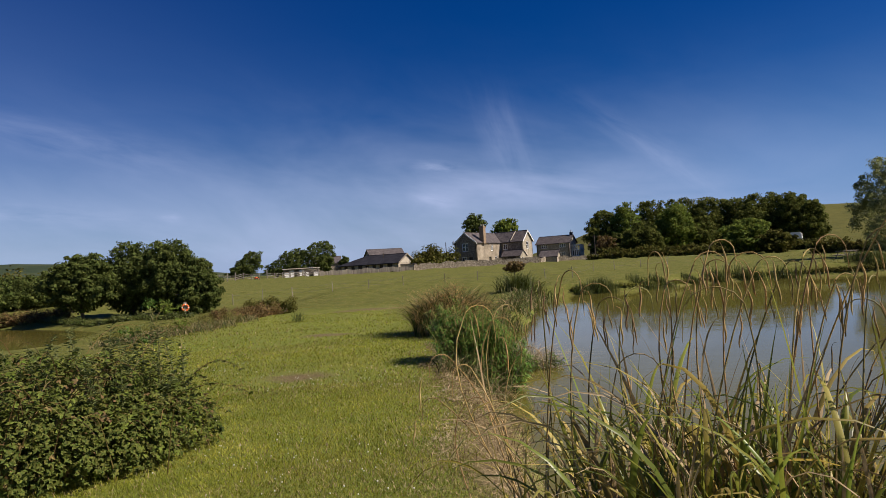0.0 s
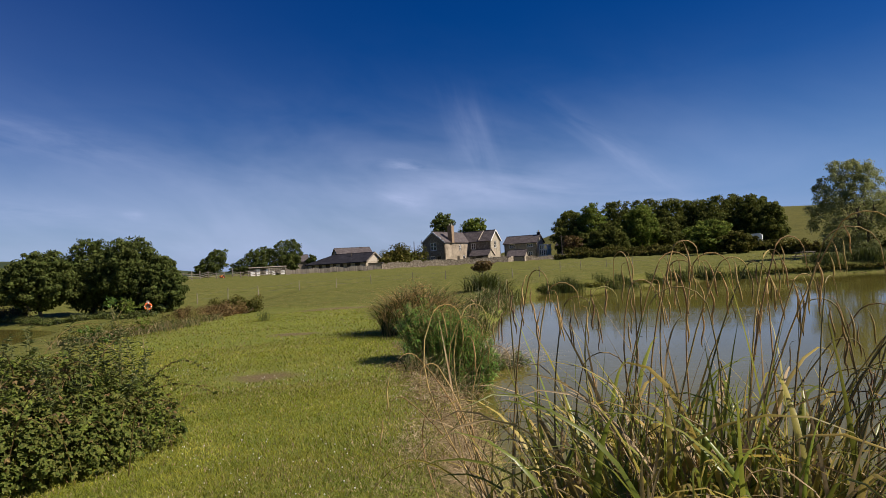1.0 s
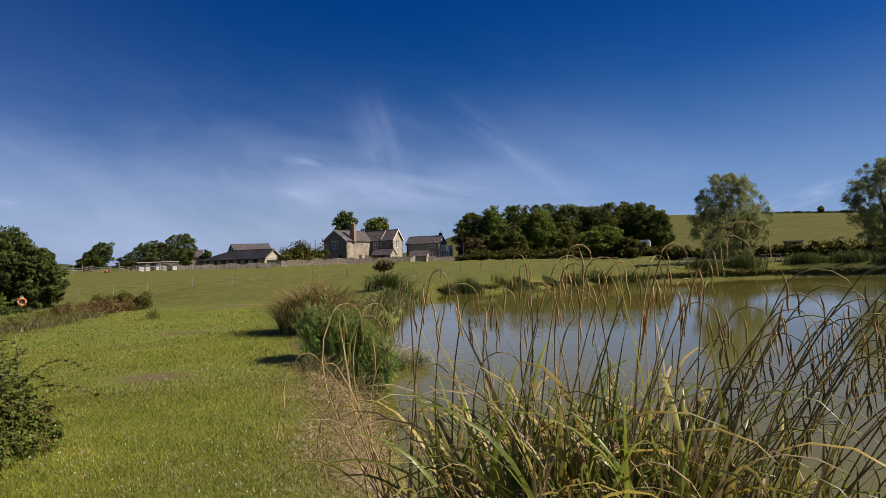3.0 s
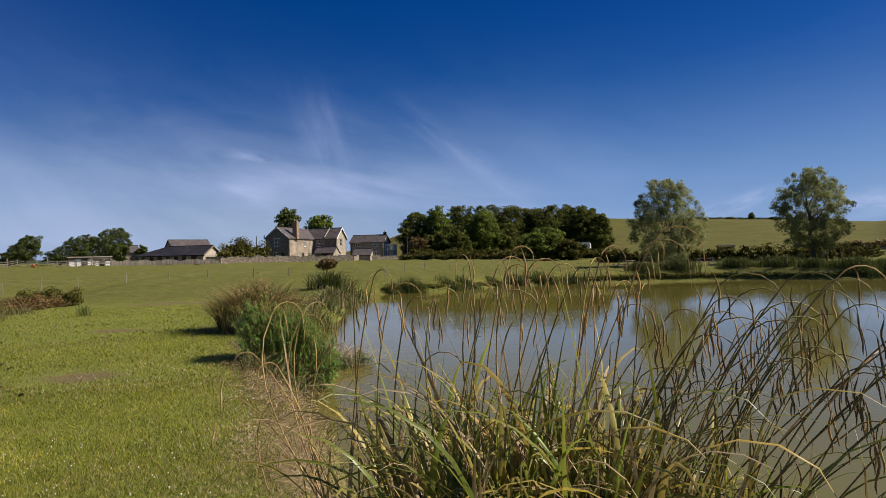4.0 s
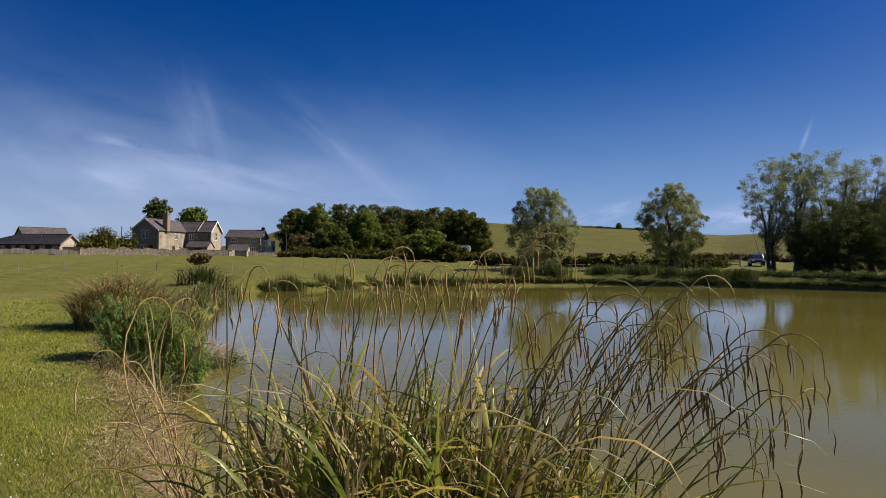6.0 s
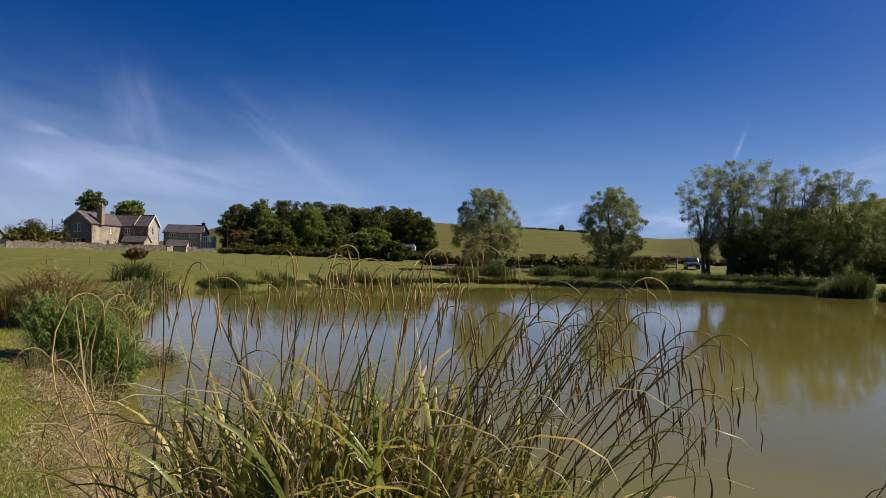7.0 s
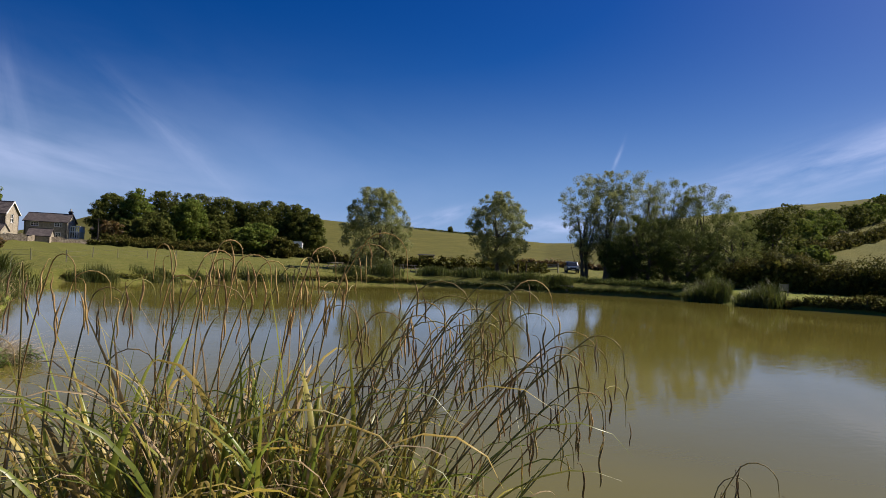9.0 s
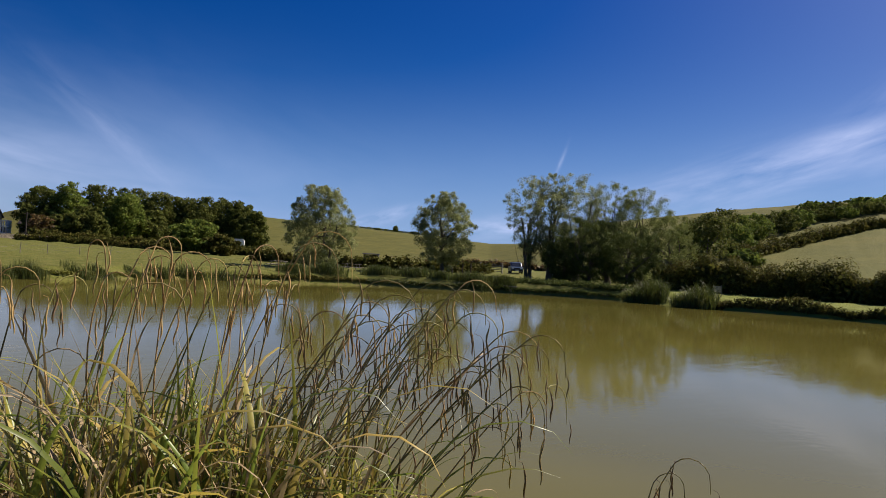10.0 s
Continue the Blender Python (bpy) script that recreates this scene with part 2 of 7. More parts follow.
M_ROUGH = mat("pasture_blades", [(0.115, 0.125, 0.022), (0.165, 0.168, 0.032), (0.23, 0.205, 0.055)], 0.9, 0.6, vary=0.25, glow=0.45, big=0.3, bigscale=0.3)
M_SEDGE = mat("sedge_leaves", [(0.11, 0.145, 0.022), (0.205, 0.235, 0.038), (0.33, 0.33, 0.08)], 2.2, 0.36, vary=0.5, by="object", glow=0.48, spec=0.5)
M_SEDGEY = mat("yellowed_sedge", [(0.24, 0.21, 0.035), (0.38, 0.31, 0.065), (0.46, 0.38, 0.15)], 3, 0.45, vary=0.4, by="object", glow=0.4)
M_STEM = mat("sedge_stems", [(0.115, 0.10, 0.032), (0.205, 0.172, 0.058), (0.33, 0.275, 0.12)], 2.5, 0.55, vary=0.5, by="object", glow=0.0)
M_SPIKE = mat("sedge_spikes", [(0.075, 0.047, 0.022), (0.17, 0.112, 0.052), (0.33, 0.24, 0.125)], 14, 0.8, 0.5, 260, vary=0.5, by="object")
M_HEAD = mat("ripe_sedge_heads", [(0.24, 0.155, 0.06), (0.42, 0.29, 0.115), (0.58, 0.44, 0.22)], 6, 0.7, 0.3, 200, vary=0.35, by="object", glow=0.2)
M_STRAW = mat("dry_straw", [(0.19, 0.138, 0.068), (0.325, 0.252, 0.132), (0.47, 0.39, 0.24)], 3, 0.75, vary=0.4, glow=0.2)
M_PALEGRASS = mat("bleached_grass", [(0.28, 0.225, 0.14), (0.42, 0.355, 0.24), (0.56, 0.49, 0.36)], 3, 0.75, vary=0.35, glow=0.25)
M_BLOOM = mat("clover_bloom", [(0.50, 0.50, 0.42), (0.60, 0.60, 0.50), (0.70, 0.69, 0.60)], 4, 0.7)
M_STONE = mat("rubble_stone", [(0.075, 0.063, 0.048), (0.19, 0.16, 0.125), (0.40, 0.35, 0.28)], 2.4, 0.9, 0.8, 5, big=0.2)
M_WALL = mat("dry_stone", [(0.06, 0.05, 0.036), (0.22, 0.185, 0.14), (0.46, 0.40, 0.32)], 3.2, 0.9, 0.9, 5, big=0.2)
M_PALE = mat("pale_stone", [(0.19, 0.162, 0.125), (0.325, 0.285, 0.222), (0.48, 0.43, 0.345)], 1.8, 0.9, 0.6, 5, big=0.15)
M_RENDER = mat("stained_render", [(0.15, 0.125, 0.092), (0.28, 0.235, 0.178), (0.44, 0.38, 0.30)], 0.9, 0.9, 0.2, 8, big=0.3)
M_SLATE = mat("slate_roof", [(0.056, 0.049, 0.051), (0.092, 0.080, 0.082), (0.145, 0.127, 0.126)], 1.6, 0.85, 0.4, 6, big=0.25, spec=0.12)
M_BLACK = mat("dark_roof", [(0.018, 0.018, 0.024), (0.028, 0.028, 0.035), (0.042, 0.041, 0.05)], 1.1, 0.8, 0.3, 6, big=0.2, spec=0.08)
M_BRICK = mat("chimney_brick", [(0.17, 0.115, 0.075), (0.26, 0.185, 0.12), (0.33, 0.25, 0.175)], 5, 0.9, 0.5, 12)
M_WHITE = mat("white_paint", [(0.70, 0.69, 0.66), (0.78, 0.77, 0.75), (0.82, 0.82, 0.80)], 3, 0.5, big=0.05)
M_CREAM = mat("cream_boards", [(0.34, 0.30, 0.23), (0.43, 0.385, 0.31), (0.50, 0.455, 0.38)], 3, 0.7, 0.3, 20, stretch=(1, 1, 6))
M_TIMBER = mat("weathered_timber", [(0.14, 0.12, 0.095), (0.24, 0.21, 0.17), (0.34, 0.31, 0.26)], 5, 0.85, 0.4, 30, vary=0.3, by="object", stretch=(1, 1, 0.2))
M_DARKWOOD = mat("dark_timber", [(0.03, 0.025, 0.02), (0.055, 0.045, 0.036), (0.09, 0.075, 0.06)], 5, 0.8, 0.3, 30)
M_ORANGE = mat("lifebuoy_orange", [(0.70, 0.14, 0.035), (0.80, 0.18, 0.05), (0.82, 0.24, 0.09)], 6, 0.45, big=0.08)
M_RUBBER = mat("tyre_rubber", [(0.018, 0.018, 0.018), (0.026, 0.026, 0.026), (0.04, 0.038, 0.036)], 8, 0.8)
M_CHROME = mat("steel", [(0.45, 0.46, 0.48), (0.55, 0.56, 0.58), (0.62, 0.63, 0.65)], 6, 0.3, metal=1.0, big=0.05)
M_WIRE = mat("dull_wire", [(0.10, 0.10, 0.095), (0.14, 0.135, 0.13), (0.18, 0.17, 0.16)], 6, 0.8)


def paint(name, colour, rough=0.3, metal=0.3):
    return mat(name, [tuple(0.9 * c for c in colour), colour, tuple(min(1, 1.08 * c) for c in colour)], 2, rough, metal=metal, spec=0.5, big=0.06)


def glass_material():
    m = bpy.data.materials.new("window_glass")
    m.use_nodes = True
    p = m.node_tree.nodes["Principled BSDF"]
    p.inputs["Base Color"].default_value = (0.02, 0.024, 0.028, 1)
    p.inputs["Roughness"].default_value = 0.06
    p.inputs["Specular IOR Level"].default_value = 0.6
    return m


M_GLASS = glass_material()


# ---- mesh helpers ----
rng = np.random.default_rng(7)


class Geo:
    """Gathers vertices and faces, and makes one mesh of them."""

    def __init__(self):
        self.v, self.f, self.n = [], [], 0

    def add(self, verts, faces):
        verts = np.asarray(verts, float).reshape(-1, 3)
        self.v.append(verts)
        self.f.append(np.asarray(faces, int) + self.n)
        self.n += len(verts)
        return self

    def quads(self, q):
        q = np.asarray(q, float).reshape(-1, 4, 3)
        return self.add(q.reshape(-1, 3), np.arange(len(q) * 4).reshape(-1, 4))

    def box(self, lo, hi):
        (x0, y0, z0), (x1, y1, z1) = lo, hi
        v = [(x0, y0, z0), (x1, y0, z0), (x1, y1, z0), (x0, y1, z0), (x0, y0, z1), (x1, y0, z1), (x1, y1, z1), (x0, y1, z1)]
        return self.add(v, [(0, 3, 2, 1), (4, 5, 6, 7), (0, 1, 5, 4), (1, 2, 6, 5), (2, 3, 7, 6), (3, 0, 4, 7)])

    def tube(self, path, radii, sides=6):
        path = np.asarray(path, float)
        radii = np.broadcast_to(np.asarray(radii, float), (len(path),))
        d = np.gradient(path, axis=0)
        d /= np.linalg.norm(d, axis=1)[:, None] + 1e-9
        ref = np.where(np.abs(d[:, 2:3]) > 0.9, np.array([[1.0, 0, 0]]), np.array([[0, 0, 1.0]]))
        u = np.cross(d, ref)
        u /= np.linalg.norm(u, axis=1)[:, None] + 1e-9
        w = np.cross(d, u)
        a = np.arange(sides) * 2 * np.pi / sides
        ring = path[:, None] + radii[:, None, None] * (np.cos(a)[None, :, None] * u[:, None] + np.sin(a)[None, :, None] * w[:, None])
        n = len(path)
        i, j = np.meshgrid(np.arange(n - 1), np.arange(sides), indexing="ij")
        k = (j + 1) % sides
        faces = np.stack([i * sides + j, i * sides + k, (i + 1) * sides + k, (i + 1) * sides + j], -1).reshape(-1, 4)
        self.add(ring.reshape(-1, 3), faces)
        cap = ring[[0, -1]].reshape(-1, 3)
        if sides == 4:
            self.add(cap, [(3, 2, 1, 0), (4, 5, 6, 7)])
        elif sides == 6:
            self.add(cap, [(3, 2, 1, 0), (5, 4, 3, 0), (6, 7, 8, 9), (6, 9, 10, 11)])
        elif sides == 8:
            self.add(cap, [(3, 2, 1, 0), (5, 4, 3, 0), (7, 6, 5, 0), (8, 9, 10, 11), (8, 11, 12, 13), (8, 13, 14, 15)])
        return self

    def ribbon(self, path, width, side, fold=0.0):
        """A strap along a path; side: its sideways direction; fold: how deep its middle is keeled."""
        path = np.asarray(path, float)
        n = len(path)
        s = np.asarray(side, float)
        s = np.broadcast_to(s, (n, 3))
        w = np.broadcast_to(np.asarray(width, float), (n,))[:, None] * 0.5
        if fold:
            d = np.gradient(path, axis=0)
            up = np.cross(s, d)
            up /= np.linalg.norm(up, axis=1)[:, None] + 1e-9
            rows = np.stack([path - s * w + up * w * fold, path, path + s * w + up * w * fold], 1)
            c = 3
        else:
            rows = np.stack([path - s * w, path + s * w], 1)
            c = 2
        i, j = np.meshgrid(np.arange(n - 1), np.arange(c - 1), indexing="ij")
        faces = np.stack([i * c + j, i * c + j + 1, (i + 1) * c + j + 1, (i + 1) * c + j], -1).reshape(-1, 4)
        return self.add(rows.reshape(-1, 3), faces)

    def mesh(self, name, smooth=False):
        me = bpy.data.meshes.new(name)
        v, f = np.concatenate(self.v), np.concatenate(self.f)
        k = f.shape[1]
        me.vertices.add(len(v))
        me.vertices.foreach_set("co", v.astype(np.float32).ravel())
        me.loops.add(f.size)
        me.loops.foreach_set("vertex_index", f.astype(np.int32).ravel())
        me.polygons.add(len(f))
        me.polygons.foreach_set("loop_start", np.arange(0, f.size, k, dtype=np.int32))
        me.polygons.foreach_set("loop_total", np.full(len(f), k, np.int32))
        me.polygons.foreach_set("use_smooth", np.full(len(f), bool(smooth)))
        me.update(calc_edges=True)
        me.validate()
        return me


def link(name, me, material, parent=None, label="", m=None):
    ob = new(name, me)
    if material and not me.materials:
        me.materials.append(material)
    if parent:
        ob.parent = parent
    if m is not None:
        ob.matrix_basis = m
    if label:
        ob["label"] = label
    return ob


def part(name, geo, material, parent, label="", smooth=False, m=None):
    return link(name, geo.mesh(name, smooth), material, parent, label, m)


def thing(name, label, category, m=None, group="", kind=""):
    ob = new(name)
    ob.empty_display_size = 0.2
    if m is not None:
        ob.matrix_basis = m
    return tagged(ob, label, category, group, kind)


def solid(name, geo, material, label, category, m=None, group="", kind="", smooth=False):
    return tagged(link(name, geo.mesh(name, smooth), material, None, "", m), label, category, group, kind)


# ---- the lie of the land ----
def smooth(a, b, x):
    t = np.clip((np.asarray(x, float) - a) / (b - a), 0, 1)
    return t * t * (3 - 2 * t)


def rounded(points, steps=6):
    """A closed curve through the points."""
    p = np.asarray(points, float)
    out = []
    for i in range(len(p)):
        a, b, c, d = p[i - 1], p[i], p[(i + 1) % len(p)], p[(i + 2) % len(p)]
        for t in np.arange(steps) / steps:
            out.append(0.5 * (2 * b + (c - a) * t + (2 * a - 5 * b + 4 * c - d) * t * t + (3 * b - a - 3 * c + d) * t ** 3))
    return np.stack(lay(*np.array(out).T), -1)


POND = rounded([(0.85, 7), (0.85, 4.9), (1.6, 3.0), (2.9, 1.4), (3.6, -2), (4.5, -8), (14, -17), (30, -16), (41, -8), (45.5, 0.5), (47.2, 6), (46.3, 11.2),
                (48.0, 18.6), (44.5, 27.0), (41, 30.5), (36, 36.5), (27, 40.3), (19.5, 42.0), (12.5, 38.2), (6.6, 37.2), (4.6, 30), (3.0, 22), (0.9, 15), (0.6, 11)])
LAKE = rounded([(-16.5, 20), (-17.0, 25), (-18.4, 29.3), (-24, 33.5), (-33, 37), (-48, 36), (-56, 22), (-44, 10), (-26, 12)])


def shore_distance(x, y, poly):
    """Distance to the shore: positive on land."""
    x, y = np.asarray(x, float), np.asarray(y, float)
    best, inside = np.full(x.shape, 1e9), np.zeros(x.shape, bool)
    for (ax, ay), (bx, by) in zip(poly, np.roll(poly, -1, 0)):
        dx, dy = bx - ax, by - ay
        t = np.clip(((x - ax) * dx + (y - ay) * dy) / (dx * dx + dy * dy + 1e-12), 0, 1)
        best = np.minimum(best, (x - ax - t * dx) ** 2 + (y - ay - t * dy) ** 2)
        cross = (ay > y) != (by > y)
        with np.errstate(divide="ignore", invalid="ignore"):
            inside ^= cross & (x < (bx - ax) * (y - ay) / (by - ay + 1e-12) + ax)
    d = np.sqrt(best)
    return np.where(inside, -d, d)


def ground_z(x, y):
    x, y = np.asarray(x, float), np.asarray(y, float)
    wx, wy = x, y
    x, y = plan(x, y)
    r, az = np.hypot(x, y) + 1e-6, np.degrees(np.arctan2(x, y))
    slope = np.interp(az, [-180, -40, -20, 0, 20, 60, 180], [0.004, 0.010, 0.0225, 0.0205, 0.018, 0.0175, 0.004])
    base = 0.55 + slope * np.clip(r - 30, 0, 130) + 0.004 * np.clip(r - 160, 0, 400)
    # skyline of the downs: height in degrees and distance, by heading
    sky = np.interp(az, [-180, -60, -38, -30, -20, -8, 6, 11, 14, 22, 34, 47, 56, 62, 68, 73.6, 78, 89, 110, 150, 180],
                    [0.5, 2.3, 2.6, 2.2, 0.8, 0.4, 0.4, 1.5, 2.6, 3.4, 3.5, 2.9, 2.3, 2.6, 4.9, 5.6, 6.2, 7.2, 6.6, 2.5, 0.5])
    near = np.interp(az, [-180, -60, -25, -5, 10, 56, 66, 180], [900, 900, 900, 420, 240, 240, 95, 95])
    far = np.interp(az, [-180, -25, -5, 10, 56, 66, 90, 180], [2300, 2300, 1100, 620, 620, 400, 360, 700])
    rise = np.tan(np.radians(sky)) * far + 2.2 - (0.55 + slope * 130 + 0.004 * np.clip(far - 160, 0, 400))
    hill = np.maximum(rise, 0) * smooth(0, 1, np.clip((r - near) / (far - near), 0, 1)) ** 0.9
    z = base + hill
    # land falls away west of the mown bank, towards the other pond
    low = smooth(-7.6, -12.5, x + 0.02 * (y - 20)) * smooth(62, 40, r) * smooth(-30, -5, y)
    z = z * (1 - low) + low * 0.32
    lump = 0.035 * np.sin(1.3 * x + 0.7 * y) * np.sin(0.9 * y - 0.4 * x) + 0.02 * np.sin(3.1 * x) * np.sin(2.7 * y + 1)
    z = z + lump * smooth(3, 12, r) * np.clip(r / 25, 0.4, 5)
    for poly, steep in ((POND, 0.75), (LAKE, 2.2)):
        d = shore_distance(wx, wy, poly)
        wide = steep + 0.012 * r
        z = np.where(d > 0, 0.03 + (z - 0.03) * smooth(0, 1, np.clip(d / wide, 0, 1)) ** 0.7, np.maximum(-0.9, 0.35 * d) - 0.02)
    return z


def bare(x, y):
    """Worn, dry places in the grass."""
    x, y = plan(x, y)
    v = 0.95 * np.exp(-((x + 3.4) / 0.9) ** 2 - ((y - 16.3) / 0.5) ** 2)
    v = np.maximum(v, 0.75 * np.exp(-((x + 2.5) / 5.0) ** 2 - ((y - 27.5 - 0.15 * x) / 1.0) ** 2))
    return np.maximum(v, 0.8 * np.exp(-((x + 2.6) / 0.8) ** 2 - ((y - 9.6) / 0.5) ** 2))


def zg(x, y):
    return float(ground_z(np.array([x]), np.array([y]))[0])


def at(az, r):
    """The spot at a heading and distance of the plan."""
    a, d = radians(az * SPREAD), r * REACH
    return d * math.sin(a), d * math.cos(a)


def build_land():
    az = np.radians(np.concatenate([np.arange(-46, 94, 0.45), np.arange(94, 314, 4.0)]))
    rad = np.concatenate([np.linspace(0.002, 14, 96)[:-1], np.linspace(14, 74, 180)[:-1], np.geomspace(74, 4500, 120)])
    R_, A_ = np.meshgrid(rad, az, indexing="ij")
    x, y = R_ * np.sin(A_) - 0.4 * np.exp(-R_), R_ * np.cos(A_) - 0.3 * np.exp(-R_)
    z = ground_z(x, y)
    nr, na = R_.shape
    i, j = np.meshgrid(np.arange(nr - 1), np.arange(na), indexing="ij")
    k = (j + 1) % na
    f = np.stack([i * na + j, (i + 1) * na + j, (i + 1) * na + k, i * na + k], -1).reshape(-1, 4)[:, ::-1]
    g = Geo().add(np.stack([x, y, z], -1), f)
    ob = solid("ground", g, M_LAND, "mown grass bank, rough pasture and dry green downland", "ground", kind="structure", smooth=True)
    d = shore_distance(x, y, POND)
    px, py = plan(x, y)
    straw = np.clip(1 - np.abs(d - 0.45) / 0.75, 0, 1) * smooth(17, 13, py) * smooth(-6, -1, py) * smooth(12, 4, px)
    straw = np.maximum(straw, bare(x, y))
    straw = np.maximum(straw, np.clip(0.45 - d / 0.6, 0, 0.3) * (d > -0.5) * np.maximum(smooth(20, 30, py), smooth(20, 34, px)))
    straw = np.maximum(straw, smooth(0.1, -0.4, d))
    rr, head = np.hypot(px, py), np.degrees(np.arctan2(px, py))
    mown = smooth(33, 25, rr) * smooth(-9.5, -7.5, px)
    lawn2 = ((head > 68) & (rr > 44) & (rr < 62))
    field = np.where(lawn2, 0.15, 1 - mown)
    down = smooth(130, 260, rr)
    down = np.maximum(down, smooth(72, 76, head) * smooth(64, 90, rr) * 0.65)
    zone = np.stack([straw, field, down, smooth(600, 1100, rr)], -1)
    at_ = ob.data.attributes.new("zone", "FLOAT_COLOR", "POINT")
    at_.data.foreach_set("color", zone.astype(np.float32).ravel())
    for name, poly, label in (("water_east", POND, "murky olive-green pond water with faint ripples"), ("water_west", LAKE, "still brown pond water below the bank")):
        lo, hi = poly.min(0) - 1.0, poly.max(0) + 1.0
        xs, ys = np.linspace(lo[0], hi[0], 40), np.linspace(lo[1], hi[1], 40)
        X, Y = np.meshgrid(xs, ys, indexing="ij")
        cx, cy = (X[1:, 1:] + X[:-1, :-1]) / 2, (Y[1:, 1:] + Y[:-1, :-1]) / 2
        keep = shore_distance(cx, cy, poly) < 2.2
        i, j = np.nonzero(keep)
        f = np.stack([i * 40 + j, (i + 1) * 40 + j, (i + 1) * 40 + j + 1, i * 40 + j + 1], -1)
        w = Geo().add(np.stack([X, Y, np.zeros_like(X)], -1), f)
        solid(name, w, M_WATER, label, "pond", kind="structure", smooth=True)


build_land()


# ---- trees, hedges and reeds ----
def unit(n, r=None):
    r = r or rng
    v = r.normal(size=(n, 3))
    return v / np.linalg.norm(v, axis=1)[:, None]


def leaf_quads(pos, nrm, size, slim=0.55, r=None):
    """One folded-free leaf for each place: a pointed quad."""
    r = r or rng
    n = len(pos)
    t = np.cross(nrm, unit(n, r))
    t /= np.linalg.norm(t, axis=1)[:, None] + 1e-9
    b = np.cross(nrm, t)
    s = (np.broadcast_to(size, (n,)) * r.uniform(0.65, 1.35, n))[:, None]
    return np.stack([pos - t * s * 0.5, pos + b * s * slim * 0.5 - t * s * 0.05, pos + t * s * 0.5, pos - b * s * slim * 0.5 - t * s * 0.05], 1)


def clump_leaves(centres, radii, per, size, r, upward=0.35, flat=0.8):
    """Leaves spread through rounded clumps, most of them near each clump's outside."""
    m = len(centres)
    c = np.repeat(centres, per, 0)
    rad = np.repeat(radii, per)
    d = unit(m * per, r)
    d[:, 2] = np.abs(d[:, 2]) * np.where(r.random(m * per) < 0.72, 1, -1)
    k = r.random(m * per) ** 0.35
    p = c + d * (rad * k)[:, None] * np.array([1, 1, flat])
    n = d + np.array([0, 0, upward]) + 0.7 * unit(m * per, r)
    n /= np.linalg.norm(n, axis=1)[:, None]
    return leaf_quads(p, n, size, 0.6, r)


def crown(seed, wide, deep, low, high, clumps, per, size, shape="round", clump=0.22, lean=0.0, hollow=0.45, core=0.35):
    r = np.random.default_rng(seed)
    d = unit(clumps, r)
    d[:, 2] = np.clip(d[:, 2], -0.97, 0.93)
    k = r.uniform(hollow, 0.93, clumps) ** 0.7
    mid, half = (low + high) / 2, (high - low) / 2
    z = d[:, 2] * k
    if shape == "spread":            # flat-bottomed, widest low down
        z = np.where(z < 0, z * 0.8, z)
        f = 1.0 - 0.25 * np.clip(z, 0, 1)
    elif shape == "upright":         # narrow foot, broad shoulder, ragged top
        f = 0.62 + 0.55 * np.clip(z + 0.6, 0, 1) - 0.55 * np.clip(z - 0.25, 0, 1)
    elif shape == "oval":            # widest below the middle, drawn in at the top
        f = 1.0 - 0.42 * np.clip(z, 0, 1) ** 1.3 - 0.25 * np.clip(-z - 0.5, 0, 1)
    else:
        f = 1.0
    x, y = d[:, 0] * k * wide / 2 * f, d[:, 1] * k * deep / 2 * f
    c = np.stack([x + lean * (z + 1) * half, y, mid + z * half], -1)
    rad = r.uniform(0.65, 1.35, clumps) * clump * min(wide, high - low) * 0.5
    flat = 1.05 if shape in ("upright", "oval") else 0.75
    # a core of leaves that closes the crown, and clumps that make its outline
    q = clump_leaves(c, rad, per, size, r, 0.35, flat)
    if core:
        u = unit(int(clumps * per * core), r) * (r.random(int(clumps * per * core)) ** 0.33)[:, None]
        p = np.stack([u[:, 0] * wide * 0.36 + lean * (u[:, 2] + 1) * half, u[:, 1] * deep * 0.36, mid + u[:, 2] * half * 0.8], -1)
        q = np.concatenate([q, leaf_quads(p, unit(len(p), r), size * 1.25, 0.7, r)])
    p = q.reshape(-1, 3)
    zl, zh = np.percentile(p[:, 2], 0.5), np.percentile(p[:, 2], 99.2)
    xw = np.percentile(np.abs(p[:, 0] - p[:, 0].mean()), 98.5)
    p[:, :2] *= wide / 2 / xw
    c[:, :2] *= wide / 2 / xw
    p[:, 2] = low + (p[:, 2] - zl) * (high - low) / (zh - zl)
    c[:, 2] = low + (c[:, 2] - zl) * (high - low) / (zh - zl)
    if lean > 0.3:                   # blown over: low on the weather side
        s = np.clip((p[:, 0] - p[:, 0].min()) / np.ptp(p[:, 0]), 0, 1)
        p[:, 2] = low + (p[:, 2] - low) * (0.42 + 0.58 * np.minimum(1, 1.5 * s))
    p = p.reshape(-1, 4, 3)
    return p[p[:, 0, 2] <= high], c


def limb_path(a, b, r, bend=0.12, n=6):
    t = np.linspace(0, 1, n)[:, None]
    a, b = np.asarray(a, float), np.asarray(b, float)
    L = np.linalg.norm(b - a)
    off = r.normal(size=3) * bend * L
    return a + (b - a) * t + off * np.sin(np.pi * t) + r.normal(size=(n, 3)) * 0.015 * L * np.sin(np.pi * t)


